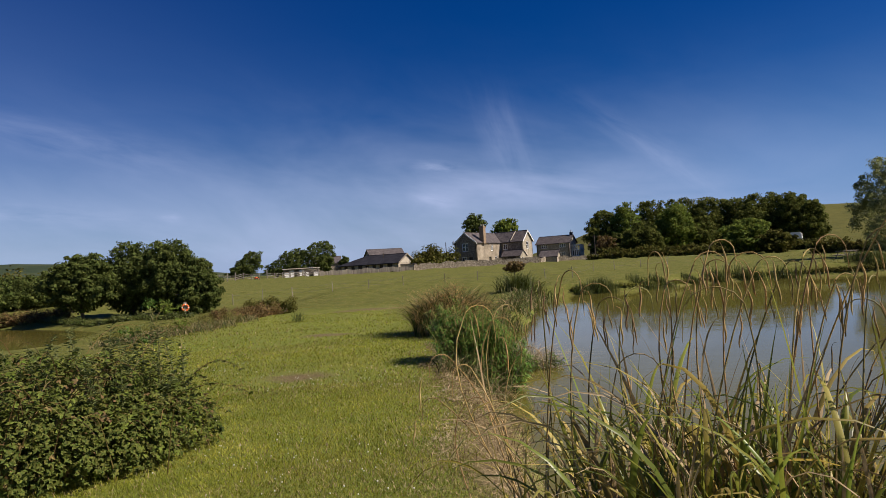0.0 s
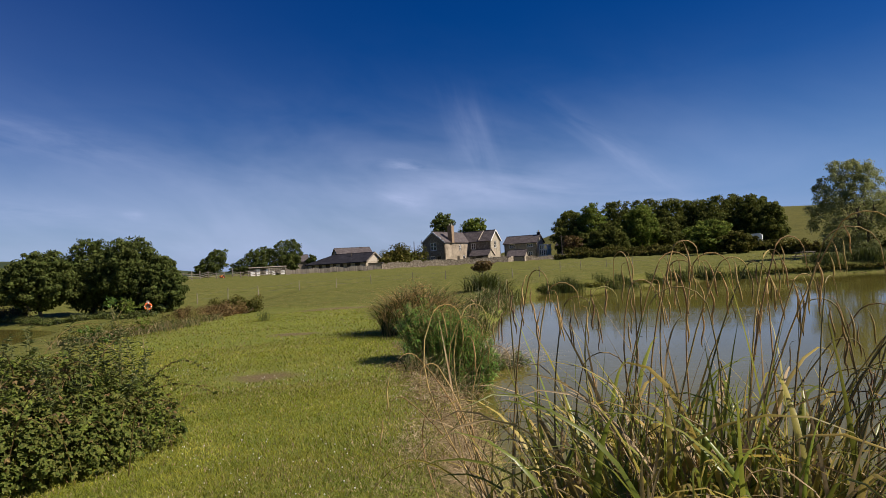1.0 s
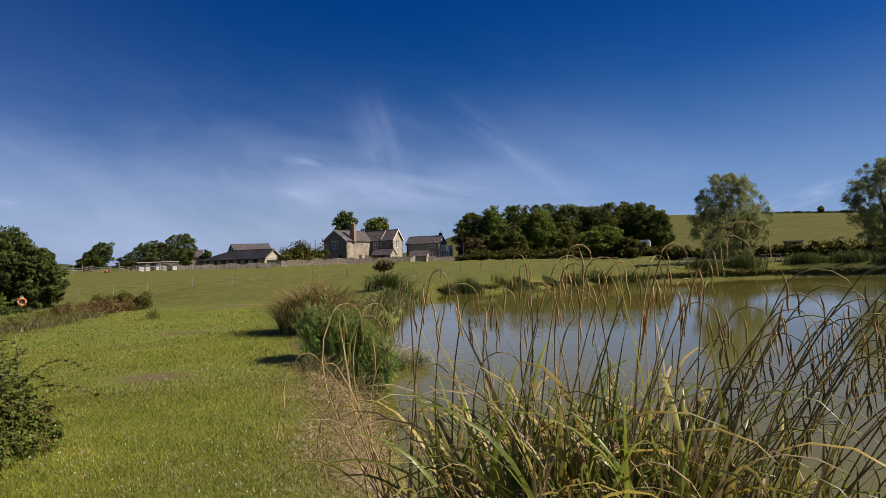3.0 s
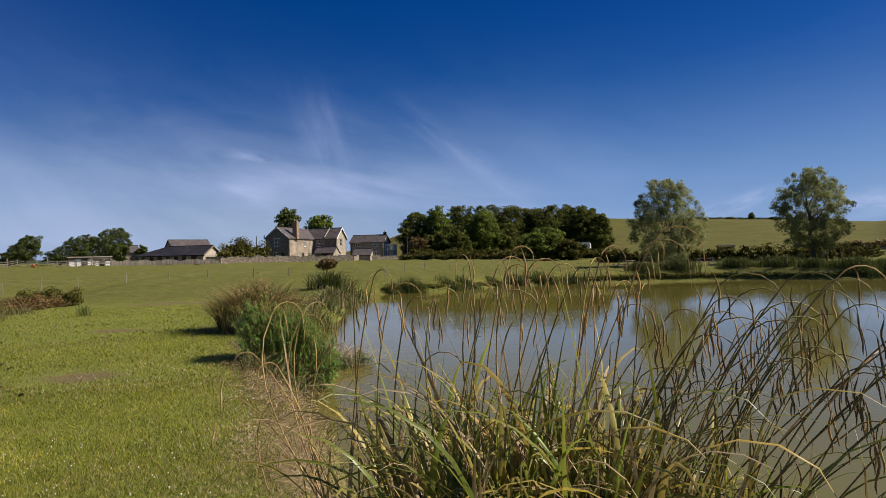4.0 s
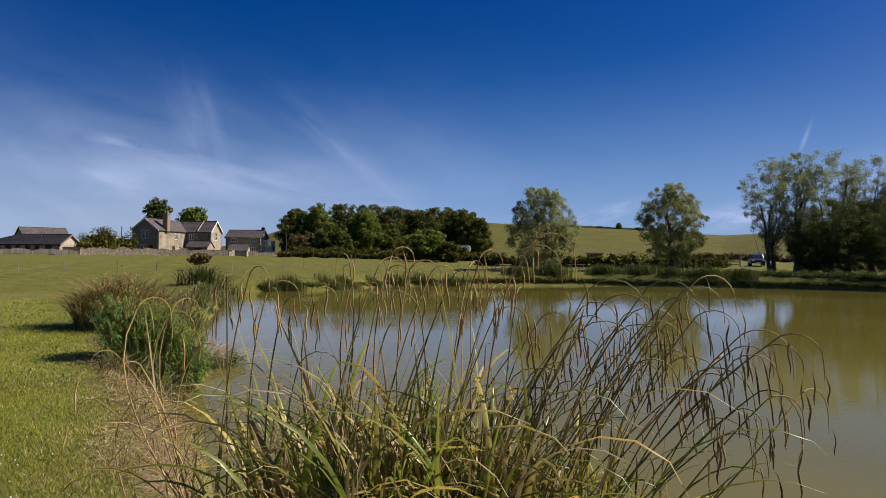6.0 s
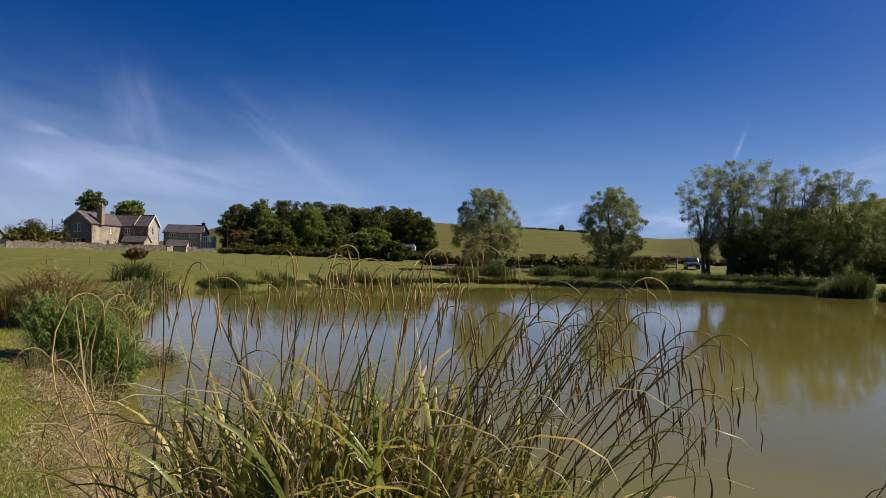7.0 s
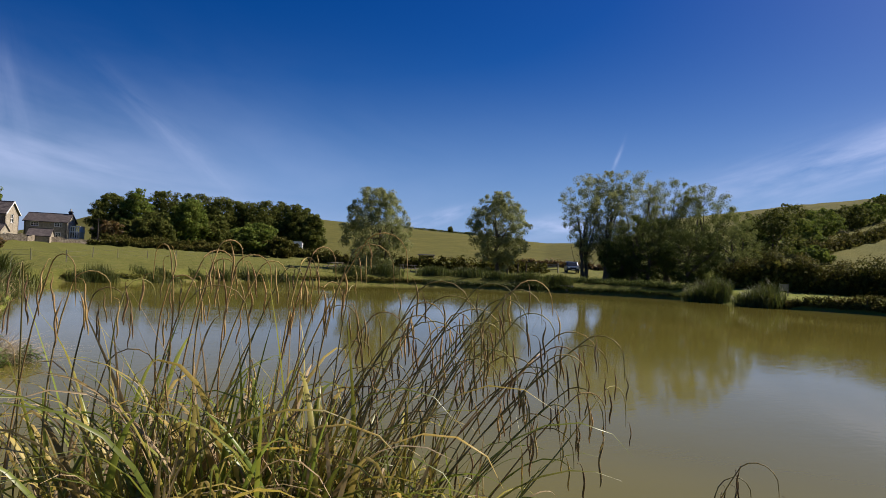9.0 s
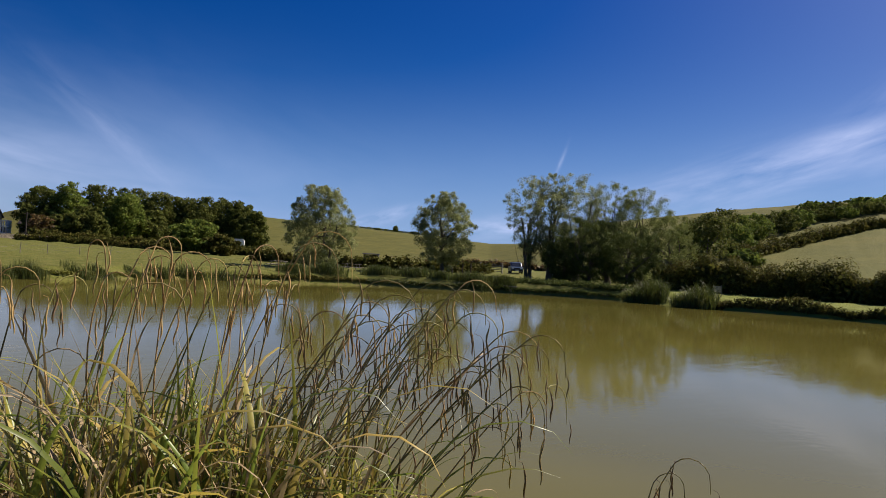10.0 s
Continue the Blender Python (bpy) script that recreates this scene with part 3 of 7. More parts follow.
def tree(name, label, x, y, height, wide, seed, material, shape="round", low=0.18, clumps=60, per=110, size=0.3, clump=0.22, trunk=0.035, limbs=6, group="", lean=0.0, deep=None, stems=1, twigs=0, category="tree", sink=0.1, hollow=0.45, core=0.35):
    """A tree: tapered trunk or trunks, limbs that run into the crown, and a crown of leaves."""
    r = np.random.default_rng(seed + 1000)
    ob = thing(name, label, category, pose(x, y, zg(x, y) - sink), group)
    per, size = (int(per * 0.42), size * 1.38) if size > 0.2 else (int(per * 0.52), size * 1.3)
    q, centres = crown(seed, wide, deep or wide * 0.9, height * low, height, clumps, per, size, shape, clump, lean, hollow, core)
    top = height * (0.55 if shape != "upright" else 0.6)
    ends = []
    for s in range(stems):
        foot = np.array([0, 0, 0.0]) if stems == 1 else np.array([*(r.normal(size=2) * wide * 0.07), 0])
        tip = foot + np.array([lean * height * 0.4 + r.normal() * 0.04 * wide + foot[0] * 1.4, r.normal() * 0.04 * wide + foot[1] * 1.4, top])
        p = limb_path(foot, tip, r, 0.03, 8)
        rad = trunk * height * np.linspace(1, 0.32, 8) / math.sqrt(stems)
        rad[0] *= 1.35
        part("trunk", Geo().tube(p, rad, 8), M_BARK, ob, smooth=True)
        ends.append(p)
    order = r.permutation(len(centres))[:limbs + twigs]
    thin = Geo()
    for n, i in enumerate(order):
        p = ends[n % stems]
        k = int(r.integers(2, 7)) if shape != "upright" else int(r.integers(1, 6))
        path = limb_path(p[k], centres[i], r, 0.10)
        rr = trunk * height * np.linspace(0.42, 0.07, 6) / math.sqrt(stems)
        if n < limbs:
            part("limb", Geo().tube(path, rr, 6), M_BARK, ob, smooth=True)
        else:
            thin.tube(path, rr * 0.45, 4)
    if twigs:
        part("fine_growth", thin, M_BARK, ob)["kind"] = "stuff"
    part("crown", Geo().quads(q), material, ob)
    return ob


def hedge(name, label, pts, height, wide, per_m, size, material, seed, category="hedge", ragged=0.25, group=""):
    """A run of bushes along a line on the ground, with an uneven top and stems inside."""
    per_m, size = per_m * 0.38, size * 1.5
    r = np.random.default_rng(seed)
    pts = np.asarray(pts, float)
    seg = np.linalg.norm(np.diff(pts, axis=0), axis=1)
    s = np.concatenate([[0], np.cumsum(seg)])
    L = s[-1]
    n = max(4, int(L / (wide * 0.26)))
    u = (np.arange(n) + r.random(n)) / n * L
    cx, cy = np.interp(u, s, pts[:, 0]), np.interp(u, s, pts[:, 1])
    gz = ground_z(cx, cy)
    org = np.array([cx.mean(), cy.mean(), gz.min()])
    ob = thing(name, label, category, pose(*org), group)
    top = height * (1 - ragged * r.random(n) ** 0.8) * (0.85 + 0.3 * np.sin(u * 0.35 + seed) ** 2)
    layers = []
    for k in (0.10, 0.34, 0.6, 0.82):
        c = np.stack([cx + r.normal(size=n) * wide * 0.18, cy + r.normal(size=n) * wide * 0.18, gz + top * k], -1) - org
        rad = np.minimum(wide * 0.46, np.maximum(top * 0.36, wide * 0.24)) * r.uniform(0.7, 1.2, n)
        layers.append(clump_leaves(c, rad, max(6, int(per_m * L / (4 * n))), size, r, 0.3, 0.9))
    m = int(per_m * L * 0.35)
    k = r.integers(0, n, m)
    inner = np.stack([cx[k] + r.normal(size=m) * wide * 0.17, cy[k] + r.normal(size=m) * wide * 0.17, gz[k] + top[k] * r.uniform(0.02, 0.75, m)], -1) - org
    layers.append(leaf_quads(inner, unit(m, r), size * 1.9, 0.75, r))
    part("foliage", Geo().quads(np.concatenate(layers)), material, ob)
    g = Geo()
    for i in range(0, n, 2):
        a = np.array([cx[i], cy[i], gz[i] - 0.05]) - org
        g.tube(limb_path(a, a + [r.normal() * 0.2 * wide, r.normal() * 0.2 * wide, top[i] * 0.7], r, 0.06, 4), np.linspace(0.04, 0.012, 4) * max(1, height / 2), 4)
    part("understory", g, M_BARK, ob)["kind"] = "stuff"
    return ob


def blades(xyz, length, width, lean, r, n=5, droop=0.5, dirs=None):
    """Many thin arching straps as one set of strips; returns vertices and faces."""
    m = len(xyz)
    a = r.uniform(0, 2 * np.pi, m) if dirs is None else dirs
    d = np.stack([np.cos(a), np.sin(a), np.zeros(m)], -1)
    side = np.stack([-np.sin(a), np.cos(a), np.zeros(m)], -1)
    tw = r.uniform(-0.9, 0.9, m)[:, None]
    side = side * np.cos(tw) + d * np.sin(tw)
    L, W = np.broadcast_to(length, (m,)), np.broadcast_to(width, (m,))
    ln, dr = np.broadcast_to(lean, (m,)), np.broadcast_to(droop, (m,))
    t = np.linspace(0, 1, n)
    out = (ln[:, None] * t + dr[:, None] * t ** 2.6) * L[:, None]
    up = (t - 0.42 * dr[:, None] * t ** 3) * L[:, None] * np.sqrt(np.maximum(0.1, 1 - ln ** 2 * 0.6))[:, None]
    c = xyz[:, None] + d[:, None] * out[..., None] + np.array([0, 0, 1.0]) * up[..., None]
    w = (W[:, None] * np.interp(t, [0, 0.3, 0.75, 1], [0.7, 1, 0.7, 0.06]))[..., None] * 0.5
    v = np.stack([c - side[:, None] * w, c + side[:, None] * w], 2)
    i, j = np.meshgrid(np.arange(m) * n * 2, np.arange(n - 1) * 2, indexing="ij")
    b = i + j
    f = np.stack([b, b + 1, b + 3, b + 2], -1).reshape(-1, 4)
    return v.reshape(-1, 3), f


def reeds(name, label, az, r0, wide, deep, height, count, seed, material=None, width=0.03, lean=0.12, droop=0.25, category="reeds", group="", turn=None, dry=0.0, dead=None):
    """A stand of reeds or rushes; az, r0: heading and distance of its middle from the bank."""
    r = np.random.default_rng(seed)
    x, y = at(az, r0)
    ob = thing(name, label, category, pose(x, y, zg(x, y)), group)
    ang = radians(az) if turn is None else radians(turn)
    u, v = r.normal(size=count).clip(-2, 2) * wide * 0.27, r.normal(size=count).clip(-2, 2) * deep * 0.27
    px, py = u * math.cos(ang) + v * math.sin(ang), -u * math.sin(ang) + v * math.cos(ang)
    pz = np.maximum(ground_z(px + x, py + y), -0.25) - zg(x, y) - 0.03
    p = np.stack([px, py, pz], -1)
    tall = height * (0.62 + 0.4 * r.random(count)) * (1 - 0.25 * (np.abs(u) / (wide * 0.54)) ** 2)
    k = int(count * (1 - dry))
    part("foliage", Geo().add(*blades(p[:k], tall[:k], width * r.uniform(0.6, 1.3, k), np.abs(r.normal(size=k)) * lean, r, 5, droop * r.uniform(0.3, 1.6, k))), material or M_REED, ob)["kind"] = "stuff"
    if dry:
        n = count - k
        part("dry_foliage", Geo().add(*blades(p[k:], tall[k:] * 1.02, width * r.uniform(0.5, 1.1, n), np.abs(r.normal(size=n)) * lean * 1.4, r, 5, droop * r.uniform(0.5, 1.8, n))), dead or M_STRAW, ob, "dry straw-coloured blades")["kind"] = "stuff"
    return ob


def plant_trees():
    # beside the western pond
    for az, r, top, w, s, lo in ((-33.0, 43, 3.4, 4.6, 11, 0.2), (-29.0, 44, 4.3, 4.9, 12, 0.08), (-26.0, 42, 4.4, 4.4, 13, 0.04), (-23.6, 41, 2.6, 3.2, 14, 0.02), (-36.2, 62, 1.8, 8.0, 15, 0.03), (-40.4, 60, 2.0, 9.0, 16, 0.03)):
        x, y = at(az, r)
        h = 2.2 + r * math.tan(radians(top)) - zg(x, y)
        tree("broadleaf_tree", "dark green broadleaf tree with a dense rounded crown beside the pond", x, y, h, w, s, M_OAK, "spread", lo, 190, 165, 0.106, 0.135, 0.03, 6, "trees by the western pond", core=0.3)
    # wind-shaped trees on the skyline
    for az, r, h, w, s in ((-20.0, 135, 6.3, 8.0, 21), (-16.4, 135, 6.4, 10.0, 22), (-14.2, 133, 7.6, 10.5, 23)):
        x, y = at(az, r)
        tree("windswept_tree", "dark windswept tree with its crown blown to one side", x, y, h, w, s, M_OAK, "spread", 0.10, 90, 240, 0.17, 0.17, 0.04, 5, "windswept trees on the skyline", 0.62)
    # behind the farmhouse
    for az, r, h, w, s, m in ((3.1, 175, 15.6, 6.8, 31, M_OAK), (6.1, 180, 13.8, 8.2, 32, M_ASH)):
        x, y = at(az, r)
        tree("broadleaf_tree", "tall tree rising behind the farmhouse roof", x, y, h, w, s, m, "spread", 0.5, 44, 110, 0.4, 0.26, 0.03, 5, "trees behind the farmhouse")
    # small trees between the barns
    for az, r, h, w, s in ((-11.8, 150, 5.2, 4.6, 33), (-9.9, 160, 4.6, 3.0, 34)):
        x, y = at(az, r)
        tree("broadleaf_tree", "small round tree among the farm buildings", x, y, h, w, s, M_OAK, "round", 0.1, 30, 90, 0.3, 0.28, 0.03, 4)
    # the wood
    for i, (az, r, top, w, m) in enumerate(((15.5, 152, 4.6, 9.6, M_WOOD), (17.6, 150, 5.15, 9.0, M_ASH), (20.0, 160, 5.15, 10.0, M_WOOD), (22.0, 148, 4.65, 10.5, M_ASH), (22.6, 172, 5.2, 11, M_WOOD),
                                            (24.6, 165, 5.05, 11, M_WOOD), (26.6, 168, 4.75, 11, M_WOOD), (28.4, 165, 4.95, 11, M_WOOD), (30.2, 168, 4.95, 11, M_WOOD), (31.8, 164, 4.75, 10, M_WOOD),
                                            (33.0, 158, 4.0, 8.5, M_WOOD), (19.0, 142, 3.2, 9.0, M_WOOD), (23.8, 150, 3.3, 9.0, M_WOOD), (16.8, 146, 2.3, 6.0, M_WOOD))):
        x, y = at(az, r)
        h = 2.2 + r * math.tan(radians(top + 0.2)) - zg(x, y)
        tree("broadleaf_tree", "lighter green broadleaf tree at the edge of the wood" if m is M_ASH else "dark green broadleaf tree in a dense rounded wood", x, y, h, w, 40 + i, m, "spread", 0.03, 120, 180, 0.28, 0.17, 0.025, 4, "trees of the wood", core=0.4)
    x, y = at(15.6, 144)
    tree("copper_shrub", "rusty brown shrub beside the farm lane", x, y, 5.6, 5.4, 61, M_RUST, "round", 0.02, 40, 120, 0.3, 0.26, 0.02, 4, category="shrub")
    # in front of the wood
    x, y = at(27.9, 98)
    tree("field_tree", "round light green tree standing in the pasture", x, y, 5.6, 7.6, 62, M_ASH, "spread", 0.12, 80, 150, 0.26, 0.23, 0.035, 6)
    x, y = at(30.3, 96)
    tree("field_tree", "low spreading green tree standing in the pasture", x, y, 3.6, 5.5, 63, M_HEDGE, "spread", 0.05, 46, 130, 0.26, 0.25, 0.03, 4)
    # thorn in the field
    x, y = at(6.6, 54)
    tree("thorn_bush", "small russet thorn tree leaning in the rough field", x, y, 1.5, 2.0, 64, M_RUST, "spread", 0.34, 50, 120, 0.08, 0.22, 0.05, 7, category="shrub", lean=0.12, sink=0.03)
    # across the pond
    for az, r, top, w, s, lo, st in ((39.4, 62, 7.2, 7.2, 71, 0.05, 3), (51.4, 63, 7.4, 6.6, 72, 0.10, 1)):
        x, y = at(az, r)
        h = 2.2 + r * math.tan(radians(top)) - zg(x, y)
        tree("white_willow", "silvery green willow with a tall oval crown by the pond", x, y, h, w, s, M_WILLOW, "oval", lo, 300, 270, 0.095, 0.11, 0.03, 9, "willows round the pond", 0, None, st, 24, hollow=0.35, core=0.0)
    # right-hand and lower crowns get darker leaves in place of shade
    for az, r, top, w, s, lo, m in ((60.0, 66, 9.3, 6.2, 73, 0.17, M_WILLOW), (61.9, 67, 9.6, 5.0, 74, 0.14, M_WILLOW), (64.4, 68, 9.7, 6.0, 75, 0.10, M_WILLOW), (67.4, 66, 9.0, 7.2, 76, 0.04, M_WILLOW_DIM), (70.4, 65, 8.4, 7.0, 77, 0.03, M_WILLOW_DIM), (72.8, 63, 6.0, 6.0, 78, 0.02, M_WILLOW_DIM), (65.6, 62, 5.4, 6.8, 79, 0.02, M_OAK), (69.2, 60.5, 4.8, 7.0, 80, 0.02, M_OAK), (63.2, 63, 3.6, 5.0, 87, 0.02, M_OAK)):
        x, y = at(az, r)
        h = 2.2 + r * math.tan(radians(top)) - zg(x, y)
        tree("white_willow" if m is M_WILLOW else "dim_willow", "tall silvery willow in a dense group beside the pond" if m is M_WILLOW else "dense green willow beside the pond, leaves darkened to stand for shade", x, y, h, w, s, m, "upright", lo, 230 if lo > 0.09 else 150, 190 if lo > 0.09 else 300, 0.080, 0.12, 0.03, 8, "willows round the pond", 0, None, 3 if lo > 0.15 else 1, 20, hollow=0.35, core=0.05)
    # on the downs
    for az, r, h, w, s in ((46.6, 560, 6.0, 5.5, 81), (50.2, 575, 3.4, 9, 82), (51.5, 575, 3.2, 12, 83), (48.4, 575, 2.8, 9, 84), (44.8, 580, 2.4, 9, 85)):
        x, y = at(az, r)
        tree("hill_tree", "small dark tree on the ridge of the downs", x, y, h, w, s, M_WOOD, "spread", 0.05, 26, 60, 0.8, 0.3, 0.04, 3, "trees on the ridge")
    for i, (az, r, top, w) in enumerate(((74.4, 150, 5.4, 9), (76.2, 148, 6.2, 12), (78.6, 158, 5.4, 10), (77.6, 195, 6.7, 12), (80.0, 190, 6.3, 12), (82.0, 205, 6.6, 13), (83.4, 215, 6.8, 13), (85.2, 228, 6.4, 12), (87.0, 232, 6.7, 12), (88.8, 238, 7.0, 13), (90.6, 244, 7.2, 13), (86.2, 250, 7.1, 14), (88.4, 258, 7.5, 14), (83.9, 240, 6.9, 12), (90.2, 266, 7.8, 13), (92.4, 250, 7.3, 13), (79.4, 138, 2.9, 8), (75.2, 128, 2.4, 8), (84.6, 260, 6.5, 12))):
        x, y = at(az, r)
        h = max(4.2, 2.2 + r * math.tan(radians(top)) - zg(x, y))
        tree("hillside_tree", "dark broadleaf tree in the wooded hollow of the hillside", x, y, h, w, 90 + i, M_WOOD if i % 2 else M_ASH, "spread", 0.02, 70, 150, 0.29, 0.20, 0.03, 3, "trees of the hillside hollow")


def plant_hedges():
    def run(*ar):
        return [at(a_, r_) for a_, r_ in ar]
    hedge("hedge", "tall dark overgrown hedge behind the mown shore", run((72.5, 61), (76, 60.5), (80, 60), (85, 59), (91, 58), (97, 58)), 3.4, 3.6, 3600, 0.13, M_HEDGE, 201, ragged=0.2)
    hedge("hedge", "dark green hedge with gaps beyond the pond", run((33, 78), (38, 74), (44, 72), (50, 72), (56, 78)), 1.9, 1.8, 420, 0.2, M_HEDGE, 202)
    hedge("hedge", "low dark hedge along the foot of the pasture", run((13.8, 128), (18, 122), (24, 116), (30, 108), (34, 100)), 1.5, 1.6, 300, 0.22, M_HEDGE, 203)
    hedge("hedge", "bushy hedge beside the barn", run((-3.0, 128), (-1.2, 131), (0.6, 134)), 4.7, 4.6, 1500, 0.25, M_HEDGE, 204)
    hedge("hedge", "low scrub at the edge of the wood", run((15, 140), (20, 136), (26, 132), (33, 130)), 2.4, 3.0, 330, 0.3, M_HEDGE, 205)
    hedge("hedge", "dark hedge climbing the hillside pasture", run((79.3, 152), (82, 168), (85, 185), (89, 205), (94, 222)), 3.8, 4.0, 420, 0.3, M_HEDGE, 206)
    hedge("hedge", "far field hedge on the downs", run((50, 150), (56, 140), (60, 130), (68, 120)), 1.8, 2.0, 220, 0.3, M_RUST, 207)
    hedge("hedge", "thin dark hedge along the ridge of the downs", run((37, 585), (42, 588), (48, 590), (54, 590)), 2.4, 3.2, 60, 0.5, M_WOOD, 215)
    hedge("bramble_bank", "bramble and dead dock in a russet patch", run((-23.0, 24.5), (-20.5, 26), (-18.0, 27.4), (-16.6, 28.4)), 0.6, 1.2, 5000, 0.036, M_RUST, 208, "bramble")
    hedge("bramble_bank", "green bramble patch on the lip of the bank", run((-19.0, 27.6), (-17.0, 28.4), (-15.2, 29.2)), 0.8, 1.1, 4200, 0.05, M_HEDGE, 209, "bramble")
    hedge("scrub", "tangle of weeds and scrub below the bank", run((-31, 24), (-27, 22), (-23.5, 23.5), (-21, 26)), 0.36, 2.0, 3600, 0.032, M_ROUGH, 210, "scrub")
    hedge("scrub", "tangle of weeds and scrub round the western pond", run((-36, 46), (-32, 38.5), (-28, 37), (-24.5, 36)), 0.3, 1.2, 2000, 0.045, M_REED, 211, "scrub")
    hedge("scrub", "russet waterside scrub along the far pond edge", run((-42, 48), (-38, 47), (-34, 45)), 1.1, 1.6, 1600, 0.07, M_RUST, 212, "scrub")
    hedge("hedge", "thick dark hedge beyond the western pond", run((-44, 66), (-39, 64), (-34, 62), (-30, 60)), 3.6, 4.0, 650, 0.22, M_HEDGE, 213)
    # added screen; its dark leaves stand in for the gloom under the willows
    hedge("scrub", "leaf screen added behind the willow trunks to darken the gaps", run((62.0, 73), (66, 73), (70, 71), (74, 68)), 2.0, 2.4, 700, 0.12, M_OAK, 216, "scrub")
    # waterside growth whose dark leaf colour carries the willows' shadow
    hedge("scrub", "overhanging growth under the willows, leaves darkened to stand for shade", run((52.5, 53.6), (56.5, 53.6), (60, 53.8), (64, 53.4), (69.5, 52.8)), 0.5, 1.6, 1900, 0.06, M_OAK, 214, "scrub")


def shore_r(az, poly, lo, hi):
    """Distance at which the way towards a heading meets the far shore."""
    for _ in range(30):
        mid = (lo + hi) / 2
        x, y = at(az, mid)
        if shore_distance(np.array([x]), np.array([y]), poly)[0] < 0.12:
            lo = mid
        else:
            hi = mid
    return lo


def plant_reeds():
    for i, (a0, a1) in enumerate(((33, 44), (44, 56), (56, 69), (77, 93), (12, 22), (22, 33))):
        line = [at(a_, shore_r(a_, POND, 25, 58) + 0.25) for a_ in np.linspace(a0, a1, 9)]
        hedge("bank_fringe", "low ragged weeds hanging over the waterline", line, 0.4 if i < 4 else 0.26, 0.6, 1100, 0.05, (M_HEDGE, M_REED, M_OAK, M_HEDGE, M_ROUGH, M_ROUGH)[i], 380 + i, "bank fringe", group="weed fringes of the far shore")
    far = ((19.0, 41.5, 2.4, 1.0), (20.6, 42.5, 1.8, 0.9), (15.0, 39.4, 1.9, 1.4), (13.2, 39, 1.2, 0.9), (25.3, 46.5, 1.6, 1.2), (23.2, 45.5, 1.5, 0.8), (28.0, 47.6, 3.4, 1.3), (31.0, 48.2, 1.8, 0.9))
    for i, (az, r, w, h) in enumerate(far):
        r = shore_r(az, POND, 25, 58) - 0.05
        reeds("reed_clump", "dark green clump of reeds at the water's edge", az, r, w, 0.8, h * 0.8, 620, 300 + i, width=0.02, lean=0.07, droop=0.16, group="reed clumps along the far shore")
    for i, (az, r, w, h) in enumerate(((37.0, 50.6, 2.6, 0.9), (40.2, 51.6, 3.4, 1.15), (45.2, 53.0, 3.0, 1.15), (48.6, 53.0, 3.6, 1.2), (51.6, 52.6, 2.4, 0.9), (54.6, 52.2, 3.0, 1.2), (57.5, 52.8, 2.2, 0.9))):
        reeds("reed_bed", "dense green reed bed along the far shore", az, r, w, 1.4, h, 1000, 320 + i, width=0.028, lean=0.08, droop=0.16, group="reed beds of the far shore")
    for i, (az, r, w, h) in enumerate(((-27.5, 21.5, 3.5, 0.5), (-24.5, 23.0, 3.0, 0.55), (-21.5, 25.5, 2.5, 0.5))):
        reeds("weed_patch", "rough grass and pale seed stalks below the bank", az, r, w, 2.0, h, 1500, 370 + i, width=0.014, lean=0.3, droop=0.5, category="weeds", group="weed patches below the bank", dry=0.45)
    for i, (az, r, w, h) in enumerate(((71.0, 50.6, 3.2, 1.9), (75.3, 47.8, 3.0, 1.9))):
        reeds("reed_tussock", "tall tussock of green reeds on the mown shore", az, r, w, 2.0, h, 1800, 340 + i, width=0.035, lean=0.12, droop=0.3, group="reed tussocks on the eastern shore")
    hedge("bank_fringe", "ragged fringe of weeds along the shore", [at(76.5, 47.3), at(80, 48.2), at(84, 48.2), at(88, 46.2), at(93, 45.6)], 0.7, 0.8, 500, 0.10, M_HEDGE, 351, "bank fringe")
    reeds("reed_clump", "dark tuft of rushes overhanging the water", 7.6, 34.5, 3.2, 1.6, 1.55, 700, 352, width=0.035, lean=0.35, droop=0.5)
    for i, (az, r, w) in enumerate(((5.6, 19.5, 1.2), (6.6, 23.5, 1.3), (7.4, 27.5, 1.6), (8.3, 31, 1.6))):
        reeds("rush_fringe", "low fringe of rushes along the pond edge", az, r, w, 2.6, 0.75, 380, 360 + i, width=0.03, lean=0.35, droop=0.5, group="rush fringes along the bank", dry=0.25)


plant_trees()
plant_hedges()
plant_reeds()


# ---- buildings ----
def moved(geo, m):
    """The gathered pieces, carried by a matrix."""
    a = np.array(m)
    geo.v = [v @ a[:3, :3].T + a[:3, 3] for v in geo.v]
    return geo


